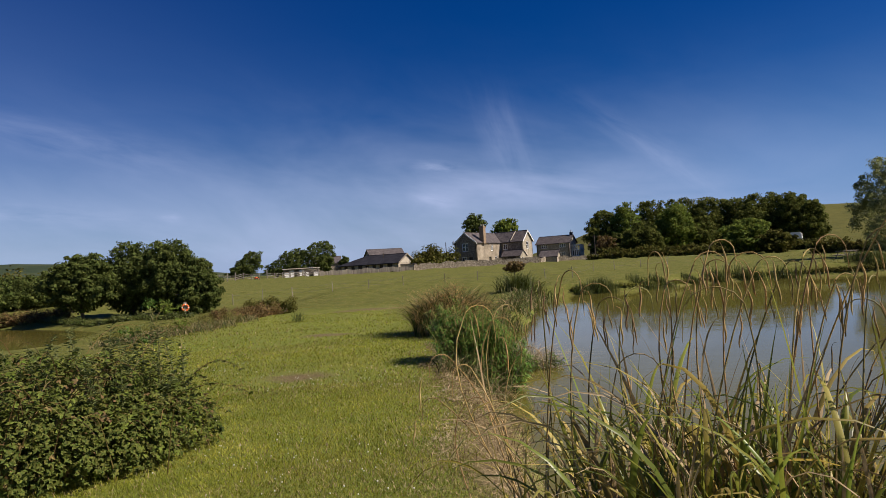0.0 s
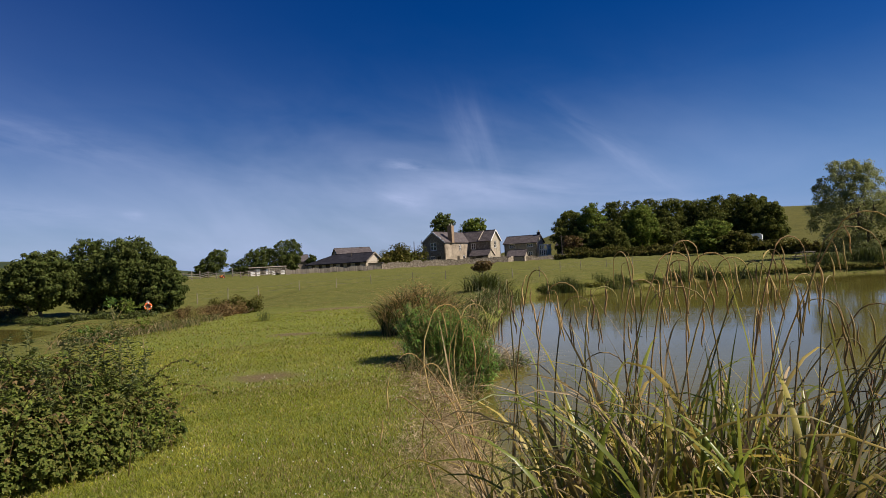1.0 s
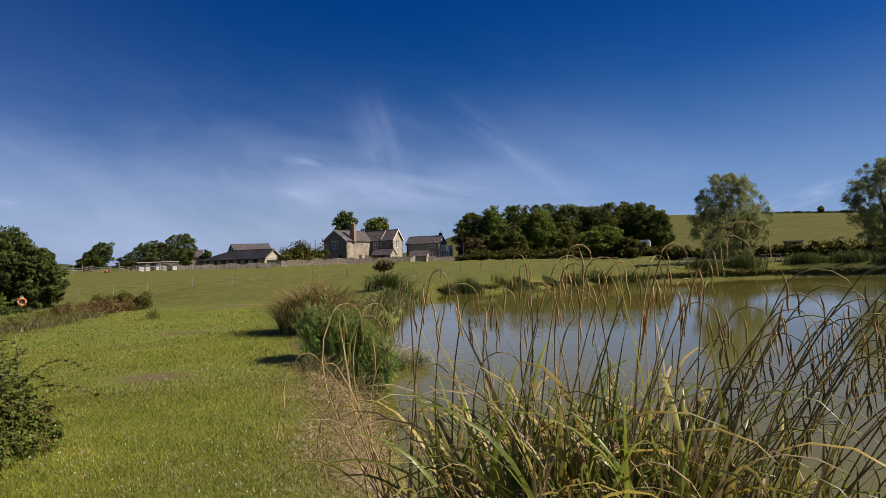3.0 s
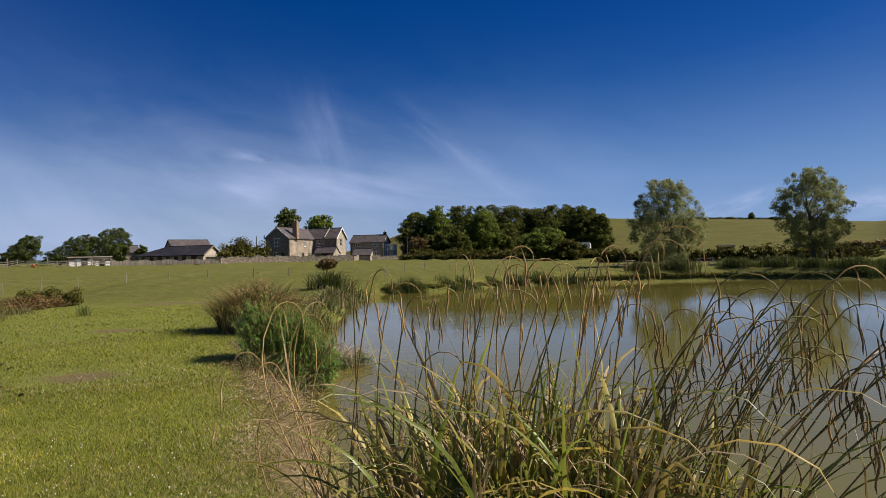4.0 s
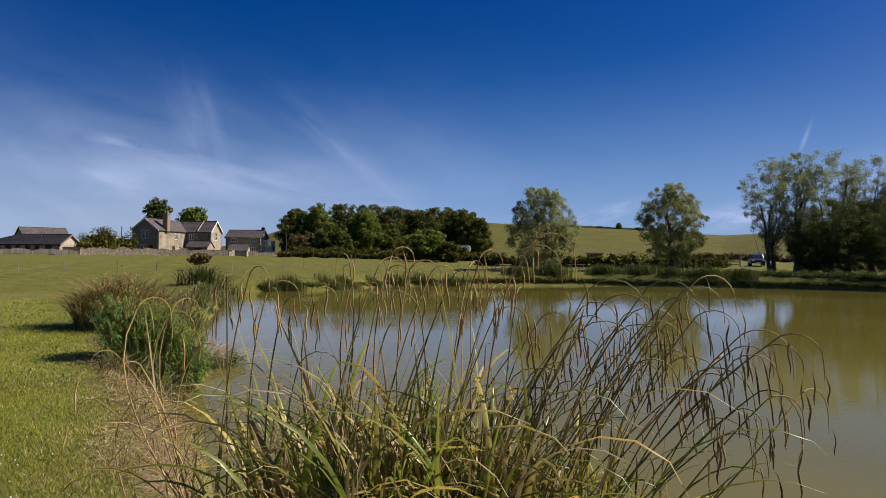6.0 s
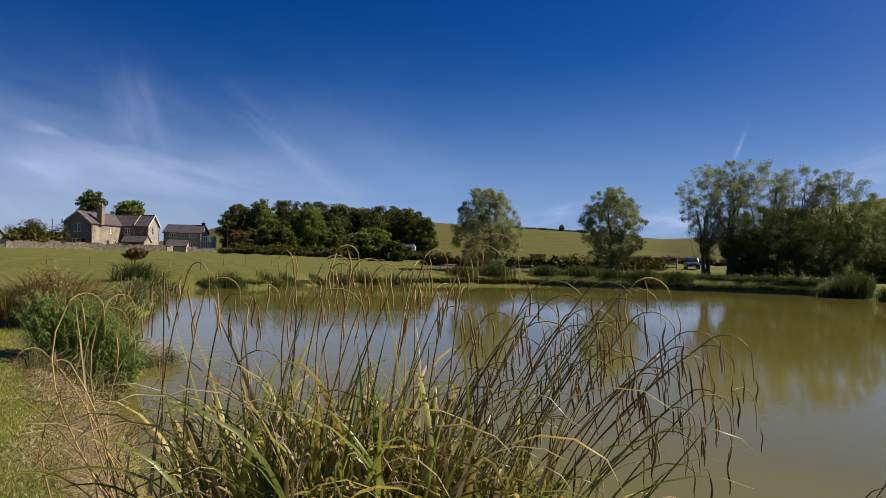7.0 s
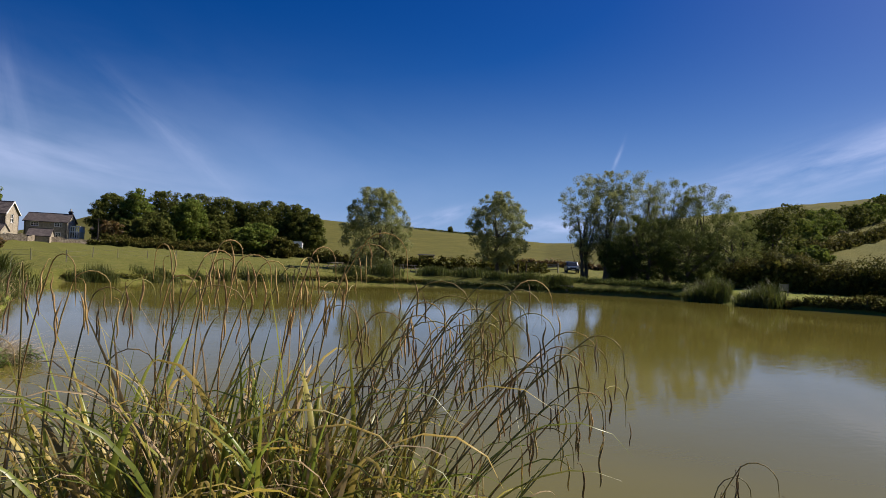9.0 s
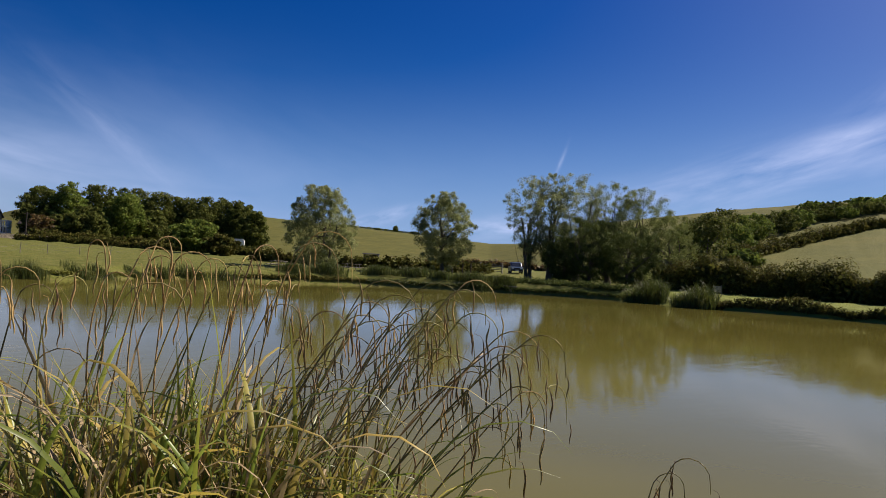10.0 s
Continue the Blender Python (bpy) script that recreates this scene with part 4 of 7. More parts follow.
def wall_geo(length, height, thick, holes=(), gable=0.0):
    """A wall along x with its face at y = 0 and real openings (x, z, width, height); gable: height of a triangle on top."""
    g = Geo()
    xs = sorted({0.0, length, *[h[0] for h in holes], *[h[0] + h[2] for h in holes]})
    zs = sorted({0.0, height, *[h[1] for h in holes], *[h[1] + h[3] for h in holes]})
    nx, nz = len(xs) - 1, len(zs) - 1

    def full(i, j):
        if not (0 <= i < nx and 0 <= j < nz):
            return False
        cx, cz = (xs[i] + xs[i + 1]) / 2, (zs[j] + zs[j + 1]) / 2
        return not any(h[0] < cx < h[0] + h[2] and h[1] < cz < h[1] + h[3] for h in holes)

    def vid(i, j, k):
        return (i * (nz + 1) + j) * 2 + k
    verts = [(x, thick * k, z) for x in xs for z in zs for k in (0, 1)]
    faces = []
    for i in range(nx):
        for j in range(nz):
            if full(i, j):
                faces += [(vid(i, j, 0), vid(i + 1, j, 0), vid(i + 1, j + 1, 0), vid(i, j + 1, 0)), (vid(i, j + 1, 1), vid(i + 1, j + 1, 1), vid(i + 1, j, 1), vid(i, j, 1))]
                for di, dj, p, q in ((-1, 0, (i, j), (i, j + 1)), (1, 0, (i + 1, j + 1), (i + 1, j)), (0, -1, (i + 1, j), (i, j)), (0, 1, (i, j + 1), (i + 1, j + 1))):
                    if not full(i + di, j + dj):
                        faces.append((vid(*p, 0), vid(*q, 0), vid(*q, 1), vid(*p, 1)))
    g.add(verts, faces)
    if gable:
        for a, b in ((0.0, length / 2), (length / 2, length)):
            za, zb = (0, gable) if a == 0 else (gable, 0)
            v = [(a, 0, height), (b, 0, height), (b, thick, height), (a, thick, height), (a, 0, height + za), (b, 0, height + zb), (b, thick, height + zb), (a, thick, height + za)]
            g.add(v, [(0, 3, 2, 1), (4, 5, 6, 7), (0, 1, 5, 4), (1, 2, 6, 5), (2, 3, 7, 6), (3, 0, 4, 7)])
    return g


def window(parent, m, w, h, bars=1, sill=True, inset=0.12):
    """A framed window in an opening, in the wall's own directions."""
    t, n = 0.14, bars + 1
    step = (w - t) / n
    holes = [(t + i * step, z0, step - t, z1 - z0) for i in range(n) for z0, z1 in ((t, h * 0.5), (h * 0.5 + 0.07, h - t))]
    f = moved(wall_geo(w, h, 0.07, holes), pose(0, inset - 0.03, 0))
    win = part("window", moved(f, m), M_WHITE, parent, "white painted window frame")
    for i in range(n):
        part("pane", moved(Geo().box((w * i / n + 0.035, inset, 0.06), (w * (i + 1) / n - 0.035, inset + 0.012, h - 0.06)), m), M_GLASS, win)
    if sill:
        part("sill", moved(Geo().box((-0.08, -0.06, -0.09), (w + 0.08, inset, -0.004)), m), M_PALE, win)
    return win


def wall(parent, material, x, y, turn, length, height, holes=(), gable=0.0, thick=0.4, glazed=True, label=""):
    """One wall of a building with its windows; turn: degrees about z. A hole's last value: bars, or -1 for an opening
    backed by a dark sheet.
    """
    m = pose(x, y, 0, 0, 0, turn)
    part("wall", moved(wall_geo(length, height, thick, [h[:4] for h in holes], gable), m), material, parent, label)
    for hx, hz, w, h, bars in holes:
        if bars >= 0:
            window(parent, m @ pose(hx, 0, hz), w, h, bars)
        else:
            # dark sheet set in the opening in place of its inner shade
            part("shade_sheet", moved(Geo().box((hx + 0.004, thick * 0.6, hz), (hx + w - 0.004, thick * 0.6 + 0.05, hz + h - 0.004)), m), M_DARKWOOD, parent, "dark sheet standing in for the shade inside an opening")


def pitched(parent, material, x0, x1, y0, y1, eave, ridge, along="x", over=0.3, thick=0.14, hip=0.0, name="roof", courses=9):
    """A pitched roof over a rectangle, its ridge along x or y; each slope is laid in overlapping courses."""
    g = Geo()
    if along == "y":
        a0, a1, b0, b1 = y0, y1, x0, x1
    else:
        a0, a1, b0, b1 = x0, x1, y0, y1
    mid, half = (b0 + b1) / 2, (b1 - b0) / 2
    slope = (ridge - eave) / half
    step = (half + over) / courses
    outer = []
    for c in range(courses):
        outer += [(half + over - c * step, 0.05), (half + over - (c + 1) * step + 0.02, 0.012)]
    outer[-1] = (0.0, 0.03)
    for sgn in (-1, 1):
        rows = [(u, ridge - u * slope + up) for u, up in outer] + [(u, ridge - u * slope - thick) for u in (0.0, half + over)]
        v = []
        for u, z in rows:
            start = a0 - over + (hip * (1 - min(1.0, u / half)) if hip else 0)
            v += [(start, mid + sgn * u, z), (a1 + over, mid + sgn * u, z)]
        n = len(rows)
        f = [(2 * i, 2 * i + 1, 2 * ((i + 1) % n) + 1, 2 * ((i + 1) % n)) for i in range(n)]
        for k in (0, 1):
            for i in range(0, n - 4, 2):
                f.append((2 * i + k, 2 * (i + 1) + k, 2 * (i + 2) + k, 2 * (n - 1) + k))
            f.append((2 * (n - 4) + k, 2 * (n - 3) + k, 2 * (n - 2) + k, 2 * (n - 1) + k))
        g.add(v, f)
    if hip:
        p = [(a0 - over, mid - half - over, eave - over * slope + 0.05), (a0 - over, mid + half + over, eave - over * slope + 0.05), (a0 + hip, mid, ridge + 0.02), (a0 + hip, mid, ridge + 0.02)]
        g.add(p + [(a, b, z - thick) for a, b, z in p], [(0, 1, 2, 3), (7, 6, 5, 4), (0, 4, 5, 1), (1, 5, 6, 2), (2, 6, 7, 3), (3, 7, 4, 0)])
    g.box((a0 - over * 0.9 + hip, mid - 0.14, ridge - 0.05), (a1 + over * 0.9, mid + 0.14, ridge + 0.09))
    if along == "y":
        g.v = [v[:, [1, 0, 2]] for v in g.v]
        g.f = [f[:, ::-1] for f in g.f]
    return part(name, g, material, parent)


def bargeboards(parent, x0, x1, y, eave, ridge, along="y", over=0.32, sign=-1, paint_=None):
    """White boards up the two edges of a gable, whose face stands at y (or at x, for along == 'x')."""
    mid, half = (x0 + x1) / 2, (x1 - x0) / 2
    slope = (ridge - eave) / half
    for s in (-1, 1):
        g, u = Geo(), half + over
        face = y + sign * over
        pts = [(mid + s * u, ridge - u * slope), (mid, ridge)]
        v = []
        for d in (0.0, -0.08 * sign):
            for (a, z) in pts:
                v += [(a, face + sign * 0.05 + d, z - 0.24), (a, face + sign * 0.05 + d, z + 0.07)]
        v = np.array(v)
        if along == "x":
            v = v[:, [1, 0, 2]]
        g.add(v, [(0, 2, 3, 1), (4, 5, 7, 6), (0, 1, 5, 4), (2, 6, 7, 3), (1, 3, 7, 5), (0, 4, 6, 2)])
        part("bargeboard", g, paint_ or M_WHITE, parent, "weathered bargeboard" if paint_ else "white bargeboard")


def chimney(parent, x, y, z0, z1, w, d, pots=2, material=None):
    st = part("chimney", Geo().box((x - w / 2, y - d / 2, z0), (x + w / 2, y + d / 2, z1 - 0.35)).box((x - w / 2 - 0.09, y - d / 2 - 0.09, z1 - 0.35), (x + w / 2 + 0.09, y + d / 2 + 0.09, z1 - 0.12)).box((x - w / 2, y - d / 2, z1 - 0.12), (x + w / 2, y + d / 2, z1)), material or M_BRICK, parent)
    for i in range(pots):
        px = x + (i - (pots - 1) / 2) * w / max(1, pots)
        part("chimney_pot", Geo().tube([(px, y, z1 - 0.02), (px, y, z1 + 0.32), (px, y, z1 + 0.36), (px, y, z1 + 0.5)], [0.15, 0.12, 0.16, 0.14], 8), M_CREAM, st)


def farmhouse():
    az, r = 0.95, 140
    x, y = at(az, r)
    h = thing("farmhouse", "two-storey rubble stone farmhouse with slate gables and a tall brick chimney", "house", pose(x, y, 2.55, 0, 0, -(az + 32)))
    E, RG = 5.85, 8.25
    # west wing: gable towards the pond
    wall(h, M_STONE, 0, 0, 0, 6.1, E, [(2.15, 3.7, 1.7, 1.95, 1), (2.0, 1.0, 1.3, 1.4, 1), (3.9, 0.0, 1.05, 2.3, -1)], RG - E)
    wall(h, M_RENDER, 6.1, 0.0, 90, 12.2, E, [(7.2, 3.6, 1.1, 1.4, 1), (6.0, 0.0, 1.2, 2.1, -1), (9.0, 0.9, 1.3, 1.4, 1)], label="patched cream render wall")
    wall(h, M_STONE, 0, 17.5, -90, 17.5, E)
    wall(h, M_STONE, 6.1, 17.5, 180, 6.1, E, (), RG - E)
    pitched(h, M_SLATE, 0, 6.1, 0, 17.5, E, RG, "y")
    bargeboards(h, 0, 6.1, 0, E, RG)
    # cross range
    wall(h, M_STONE, 6.1, 12.2, 0, 6.2, E, [(0.7, 3.7, 1.3, 1.5, 1), (0.8, 0.7, 1.3, 1.5, 1), (3.6, 0.8, 1.3, 1.4, 1)])
    wall(h, M_PALE, 12.3, 12.2, 90, 5.6, E, [(2.1, 3.7, 1.4, 1.9, 1)], RG - E, label="pale stone gable wall")
    wall(h, M_STONE, 12.3, 17.8, 180, 6.2, E)
    pitched(h, M_SLATE, 3.2, 12.3, 12.2, 17.8, E, RG + 0.1, "x")
    bargeboards(h, 12.2, 17.8, 12.3, E, RG + 0.1, "x", 0.32, 1)
    # lead line over the valley
    part("roof_ridge_flashing", Geo().tube([(9.2, 11.85, 5.95), (9.2, 15.0, RG + 0.16)], 0.12, 6), M_PALE, h, "pale mortar roof ridge")
    chimney(h, 6.1, 3.4, 5.4, 9.6, 1.15, 1.15)
    # lean-to
    wall(h, M_STONE, 8.2, 8.6, 0, 5.0, 2.1, [(1.6, 0.0, 2.2, 1.95, -1)], thick=0.3)
    wall(h, M_PALE, 13.2, 8.6, 90, 3.6, 2.1, [(1.2, 0.7, 0.7, 1.0, 0)], 1.4, 0.3, label="pale stone lean-to wall")
    pitched(h, M_SLATE, 8.2, 13.2, 8.6, 12.1, 2.1, 3.5, "x", 0.2)
    part("satellite_dish", Geo().tube([(-0.1, 0.8, 5.6), (-0.5, 0.6, 6.1)], 0.04, 6).tube([(-0.5, 0.6, 6.1), (-0.55, 0.52, 6.12), (-0.62, 0.42, 6.15)], [0.05, 0.32, 0.4], 8), M_WHITE, h, "white satellite dish")
    for zz in (0, 12.1):
        part("downpipe", Geo().tube([(6.16, zz + 0.2, 0.1), (6.16, zz + 0.2, 5.7)], 0.05, 6), M_DARKWOOD, h)


def cottage():
    az, r = 8.95, 152
    x, y = at(az, r)
    h = thing("cottage", "two-storey stone cottage with a slate roof and a white glazed bay", "house", pose(x, y, 2.9, 0, 0, -(az + 20)))
    E, RG = 4.5, 6.35
    wall(h, M_PALE, 0, 0, 0, 8.9, E, [(1.3, 3.2, 1.7, 1.0, 2), (6.2, 3.2, 1.7, 1.0, 2), (6.0, 0.8, 1.7, 1.2, 2), (3.4, 0.0, 1.0, 2.0, -1)])
    wall(h, M_PALE, 8.9, 0, 90, 6.0, E, (), RG - E, label="pale stone gable wall")
    wall(h, M_STONE, 0, 6.0, -90, 6.0, E, (), RG - E)
    wall(h, M_STONE, 8.9, 6.0, 180, 8.9, E)
    pitched(h, M_SLATE, 0, 8.9, 0, 6.0, E, RG)
    chimney(h, 8.6, 3.0, RG - 0.4, RG + 0.7, 0.7, 0.5, 1, M_BLACK)
    bay = part("bay", Geo().box((8.95, 1.6, 0), (11.2, 4.8, 0.9)).box((8.95, 1.5, 2.2), (11.3, 4.9, 2.45)).box((8.95, 1.55, 3.5), (11.2, 4.85, 3.7)), M_WHITE, h, "white glazed bay")
    for i in range(7):
        yy = 1.6 + i * 0.5
        part("mullion", Geo().box((11.08, yy, 0.9), (11.2, yy + 0.22, 2.2)).box((11.08, yy, 2.45), (11.2, yy + 0.22, 3.5)), M_WHITE, bay)
    for i in range(5):
        xx = 8.98 + i * 0.5
        part("mullion", Geo().box((xx, 1.6, 0.9), (xx + 0.22, 1.7, 2.2)).box((xx, 1.6, 2.45), (xx + 0.22, 1.7, 3.5)), M_WHITE, bay)
    part("pane", Geo().box((9.0, 1.72, 0.9), (11.05, 4.7, 2.2)), M_GLASS, bay)


def outbuilding():
    az, r = 9.2, 134
    x, y = at(az, r)
    h = thing("outbuilding", "small pale stone outbuilding with a steep slate roof", "shed", pose(x, y, 2.35, 0, 0, -az - 12))
    wall(h, M_PALE, 0, 0, 0, 4.0, 1.5)
    wall(h, M_PALE, 4.0, 0, 90, 4.2, 1.5, (), 1.3)
    wall(h, M_STONE, 0, 4.2, -90, 4.2, 1.5, (), 1.3)
    wall(h, M_STONE, 4.0, 4.2, 180, 4.0, 1.5)
    pitched(h, M_SLATE, 0, 4.0, 0, 4.2, 1.5, 2.9, "x", 0.2)
    x, y = at(14.0, 165)
    h = thing("outbuilding", "low farm building with a brown tiled roof behind the lane", "shed", pose(x, y, 3.2, 0, 0, -40))
    wall(h, M_STONE, 0, 0, 0, 6, 3.4)
    wall(h, M_STONE, 6, 0, 90, 5, 3.4, (), 1.8)
    wall(h, M_STONE, 0, 5, -90, 5, 3.4, (), 1.8)
    wall(h, M_STONE, 6, 5, 180, 6, 3.4)
    pitched(h, M_SLATE, 0, 6, 0, 5, 3.4, 5.2)


def barns():
    az, r = -10.3, 129
    x, y = at(az, r)
    h = thing("barn", "long low barn with dark roof and cream boarded gable", "barn", pose(x, y, 2.5, 0, 0, -(az + 33)))
    E, RG, L, W = 2.0, 3.85, 14.2, 8.2
    holes = [(0.9 + i * 1.75, 0.95, 0.9, 0.7, -1) for i in range(2)] + [(4.4, 0.0, 1.1, 1.75, -1)] + [(6.2 + i * 1.75, 0.95, 0.9, 0.7, -1) for i in range(3)] + [(11.6, 0.0, 1.3, 1.75, -1)]
    wall(h, M_PALE, 0, 0, 0, L, E, holes, thick=0.25)
    wall(h, M_PALE, L, 0, 90, W, E - 0.1, (), 0.0, 0.25)
    gable = wall_geo(W, 0.1, 0.2, (), RG - E)
    part("gable", moved(gable, pose(L + 0.02, 0, E - 0.1, 0, 0, 90)), M_CREAM, h, "cream boarded gable")
    wall(h, M_PALE, 0, W, -90, W, E, thick=0.25)
    wall(h, M_PALE, L, W, 180, L, E, thick=0.25)
    pitched(h, M_BLACK, 0, L, 0, W, E, RG, "x", 0.4, hip=5.0)
    bargeboards(h, 0, W, L, E, RG, "x", 0.36, 1, M_TIMBER)
    part("flue", Geo().tube([(9.5, 2.6, 3.1), (9.5, 2.6, 4.2)], 0.07, 6), M_DARKWOOD, h)
    x, y = at(-3.6, 124)
    h = thing("barn", "pale rubble stone store beside the barn", "barn", pose(x, y, 2.35, 0, 0, -2))
    wall(h, M_PALE, -2.6, 0, 0, 3.6, 1.5, thick=0.3)
    wall(h, M_STONE, 1.0, 0, 90, 3.5, 1.5, thick=0.3)
    wall(h, M_STONE, -2.6, 3.5, -90, 3.5, 1.5, thick=0.3)
    wall(h, M_STONE, 1.0, 3.5, 180, 3.6, 1.5, thick=0.3)
    part("roof", Geo().box((-2.8, -0.2, 1.504), (1.2, 3.7, 1.62)), M_SLATE, h)
    x, y = at(-7.3, 152)
    h = thing("barn", "tall stone barn with a slate roof behind the long barn", "barn", pose(x, y, 2.9, 0, 0, 8.4 + 14))
    E, RG = 3.9, 5.9
    wall(h, M_STONE, 0, 0, 0, 9.4, E)
    wall(h, M_STONE, 9.4, 0, 90, 6.4, E, (), RG - E)
    wall(h, M_PALE, 0, 6.4, -90, 6.4, E, [(2.7, 2.6, 1.0, 1.0, -1)], RG - E)
    wall(h, M_STONE, 9.4, 6.4, 180, 9.4, E)
    pitched(h, M_SLATE, 0, 9.4, 0, 6.4, E, RG)
    x, y = at(-12.9, 160)
    h = thing("barn", "distant farm building with a brown roof", "barn", pose(x, y, 3.1, 0, 0, 12))
    wall(h, M_STONE, 0, 0, 0, 7.5, 3.0)
    wall(h, M_STONE, 7.5, 0, 90, 5, 3.0, (), 1.7)
    wall(h, M_STONE, 0, 5, -90, 5, 3.0, (), 1.7)
    wall(h, M_STONE, 7.5, 5, 180, 7.5, 3.0)
    pitched(h, M_SLATE, 0, 7.5, 0, 5, 3.0, 4.7)
    # open-fronted white shed
    x, y = at(-15.7, 126)
    h = thing("field_shed", "low white open-fronted shed with a pale sheet roof", "shed", pose(x, y, 2.55, 0, 0, 15.0))
    n = 7
    wall(h, M_CREAM, 0, 2.6, 0, 7.4, 1.75, thick=0.1)
    wall(h, M_CREAM, 0.1, 2.6, -90, 2.5, 1.75, thick=0.1)
    wall(h, M_CREAM, 7.3, 0.1, 90, 2.5, 1.75, thick=0.1)
    for i in range(n + 1):
        part("post", Geo().box((i * 7.28 / n, 0, 0), (i * 7.28 / n + 0.12, 0.12, 1.7)), M_TIMBER, h)
    for i in range(n):
        if i % 3 != 2:
            part("panel", Geo().box((i * 7.28 / n + 0.13, 0.03, 0), (i * 7.28 / n + 1.02, 0.08, 1.0 + 0.5 * (i % 2))), M_WHITE, h)
    g = Geo()
    for i in range(30):
        g.box((-0.25 + i * 0.263, -0.35, 1.74 + 0.02 * (i % 2)), (-0.25 + i * 0.263 + 0.262, 2.9, 1.80 + 0.02 * (i % 2)))
    part("roof", moved(g, pose(0, 0, 0.0, 2.5, 0, 0)), M_PALE, h, "pale corrugated sheet roof")


def field_wall():
    """Rubble wall before the farmhouse garden, with an uneven coping of stones."""
    r = np.random.default_rng(5)
    az = np.linspace(-3.2, 16.2, 70)
    dist = np.interp(az, [-3.2, 3, 9.4, 9.6, 16.2], [126, 129, 131, 134, 138])
    pts = np.stack(lay(dist * np.sin(np.radians(az)), dist * np.cos(np.radians(az))), -1)
    z = ground_z(pts[:, 0], pts[:, 1])
    ob = thing("field_wall", "rough rubble stone wall bounding the farmhouse garden", "wall", pose(0, 0, 0))
    body = Geo()
    for i in range(69):
        a, b = pts[i], pts[i + 1]
        d = (b - a) / np.linalg.norm(b - a)
        n = np.array([-d[1], d[0]]) * 0.25
        h = (1.2 if az[i] < 9.5 else 0.9) + r.uniform(-0.1, 0.1)
        q = [a - n, b - n, b + n, a + n]
        lo = min(z[i], z[i + 1]) - 0.1
        body.add([(p[0], p[1], lo) for p in q] + [(p[0], p[1], z[i] + h) for p in q], [(0, 3, 2, 1), (4, 5, 6, 7), (0, 1, 5, 4), (1, 2, 6, 5), (2, 3, 7, 6), (3, 0, 4, 7)])
        for k in range(2):
            c = a + (b - a) * (k + 0.5) / 2
            L = np.linalg.norm(b - a) / 4 * 0.94
            t = r.uniform(0.05, 0.13)
            q = [c - d * L - n * 1.1, c + d * L - n * 1.1, c + d * L + n * 1.1, c - d * L + n * 1.1]
            cope = Geo().add([(p[0], p[1], z[i] + h + 0.004) for p in q] + [(p[0], p[1], z[i] + h + t) for p in q], [(0, 3, 2, 1), (4, 5, 6, 7), (0, 1, 5, 4), (1, 2, 6, 5), (2, 3, 7, 6), (3, 0, 4, 7)])
            part("coping_stone", cope, M_PALE if r.random() < 0.4 else M_WALL, ob)
    part("rubble", body, M_WALL, ob)


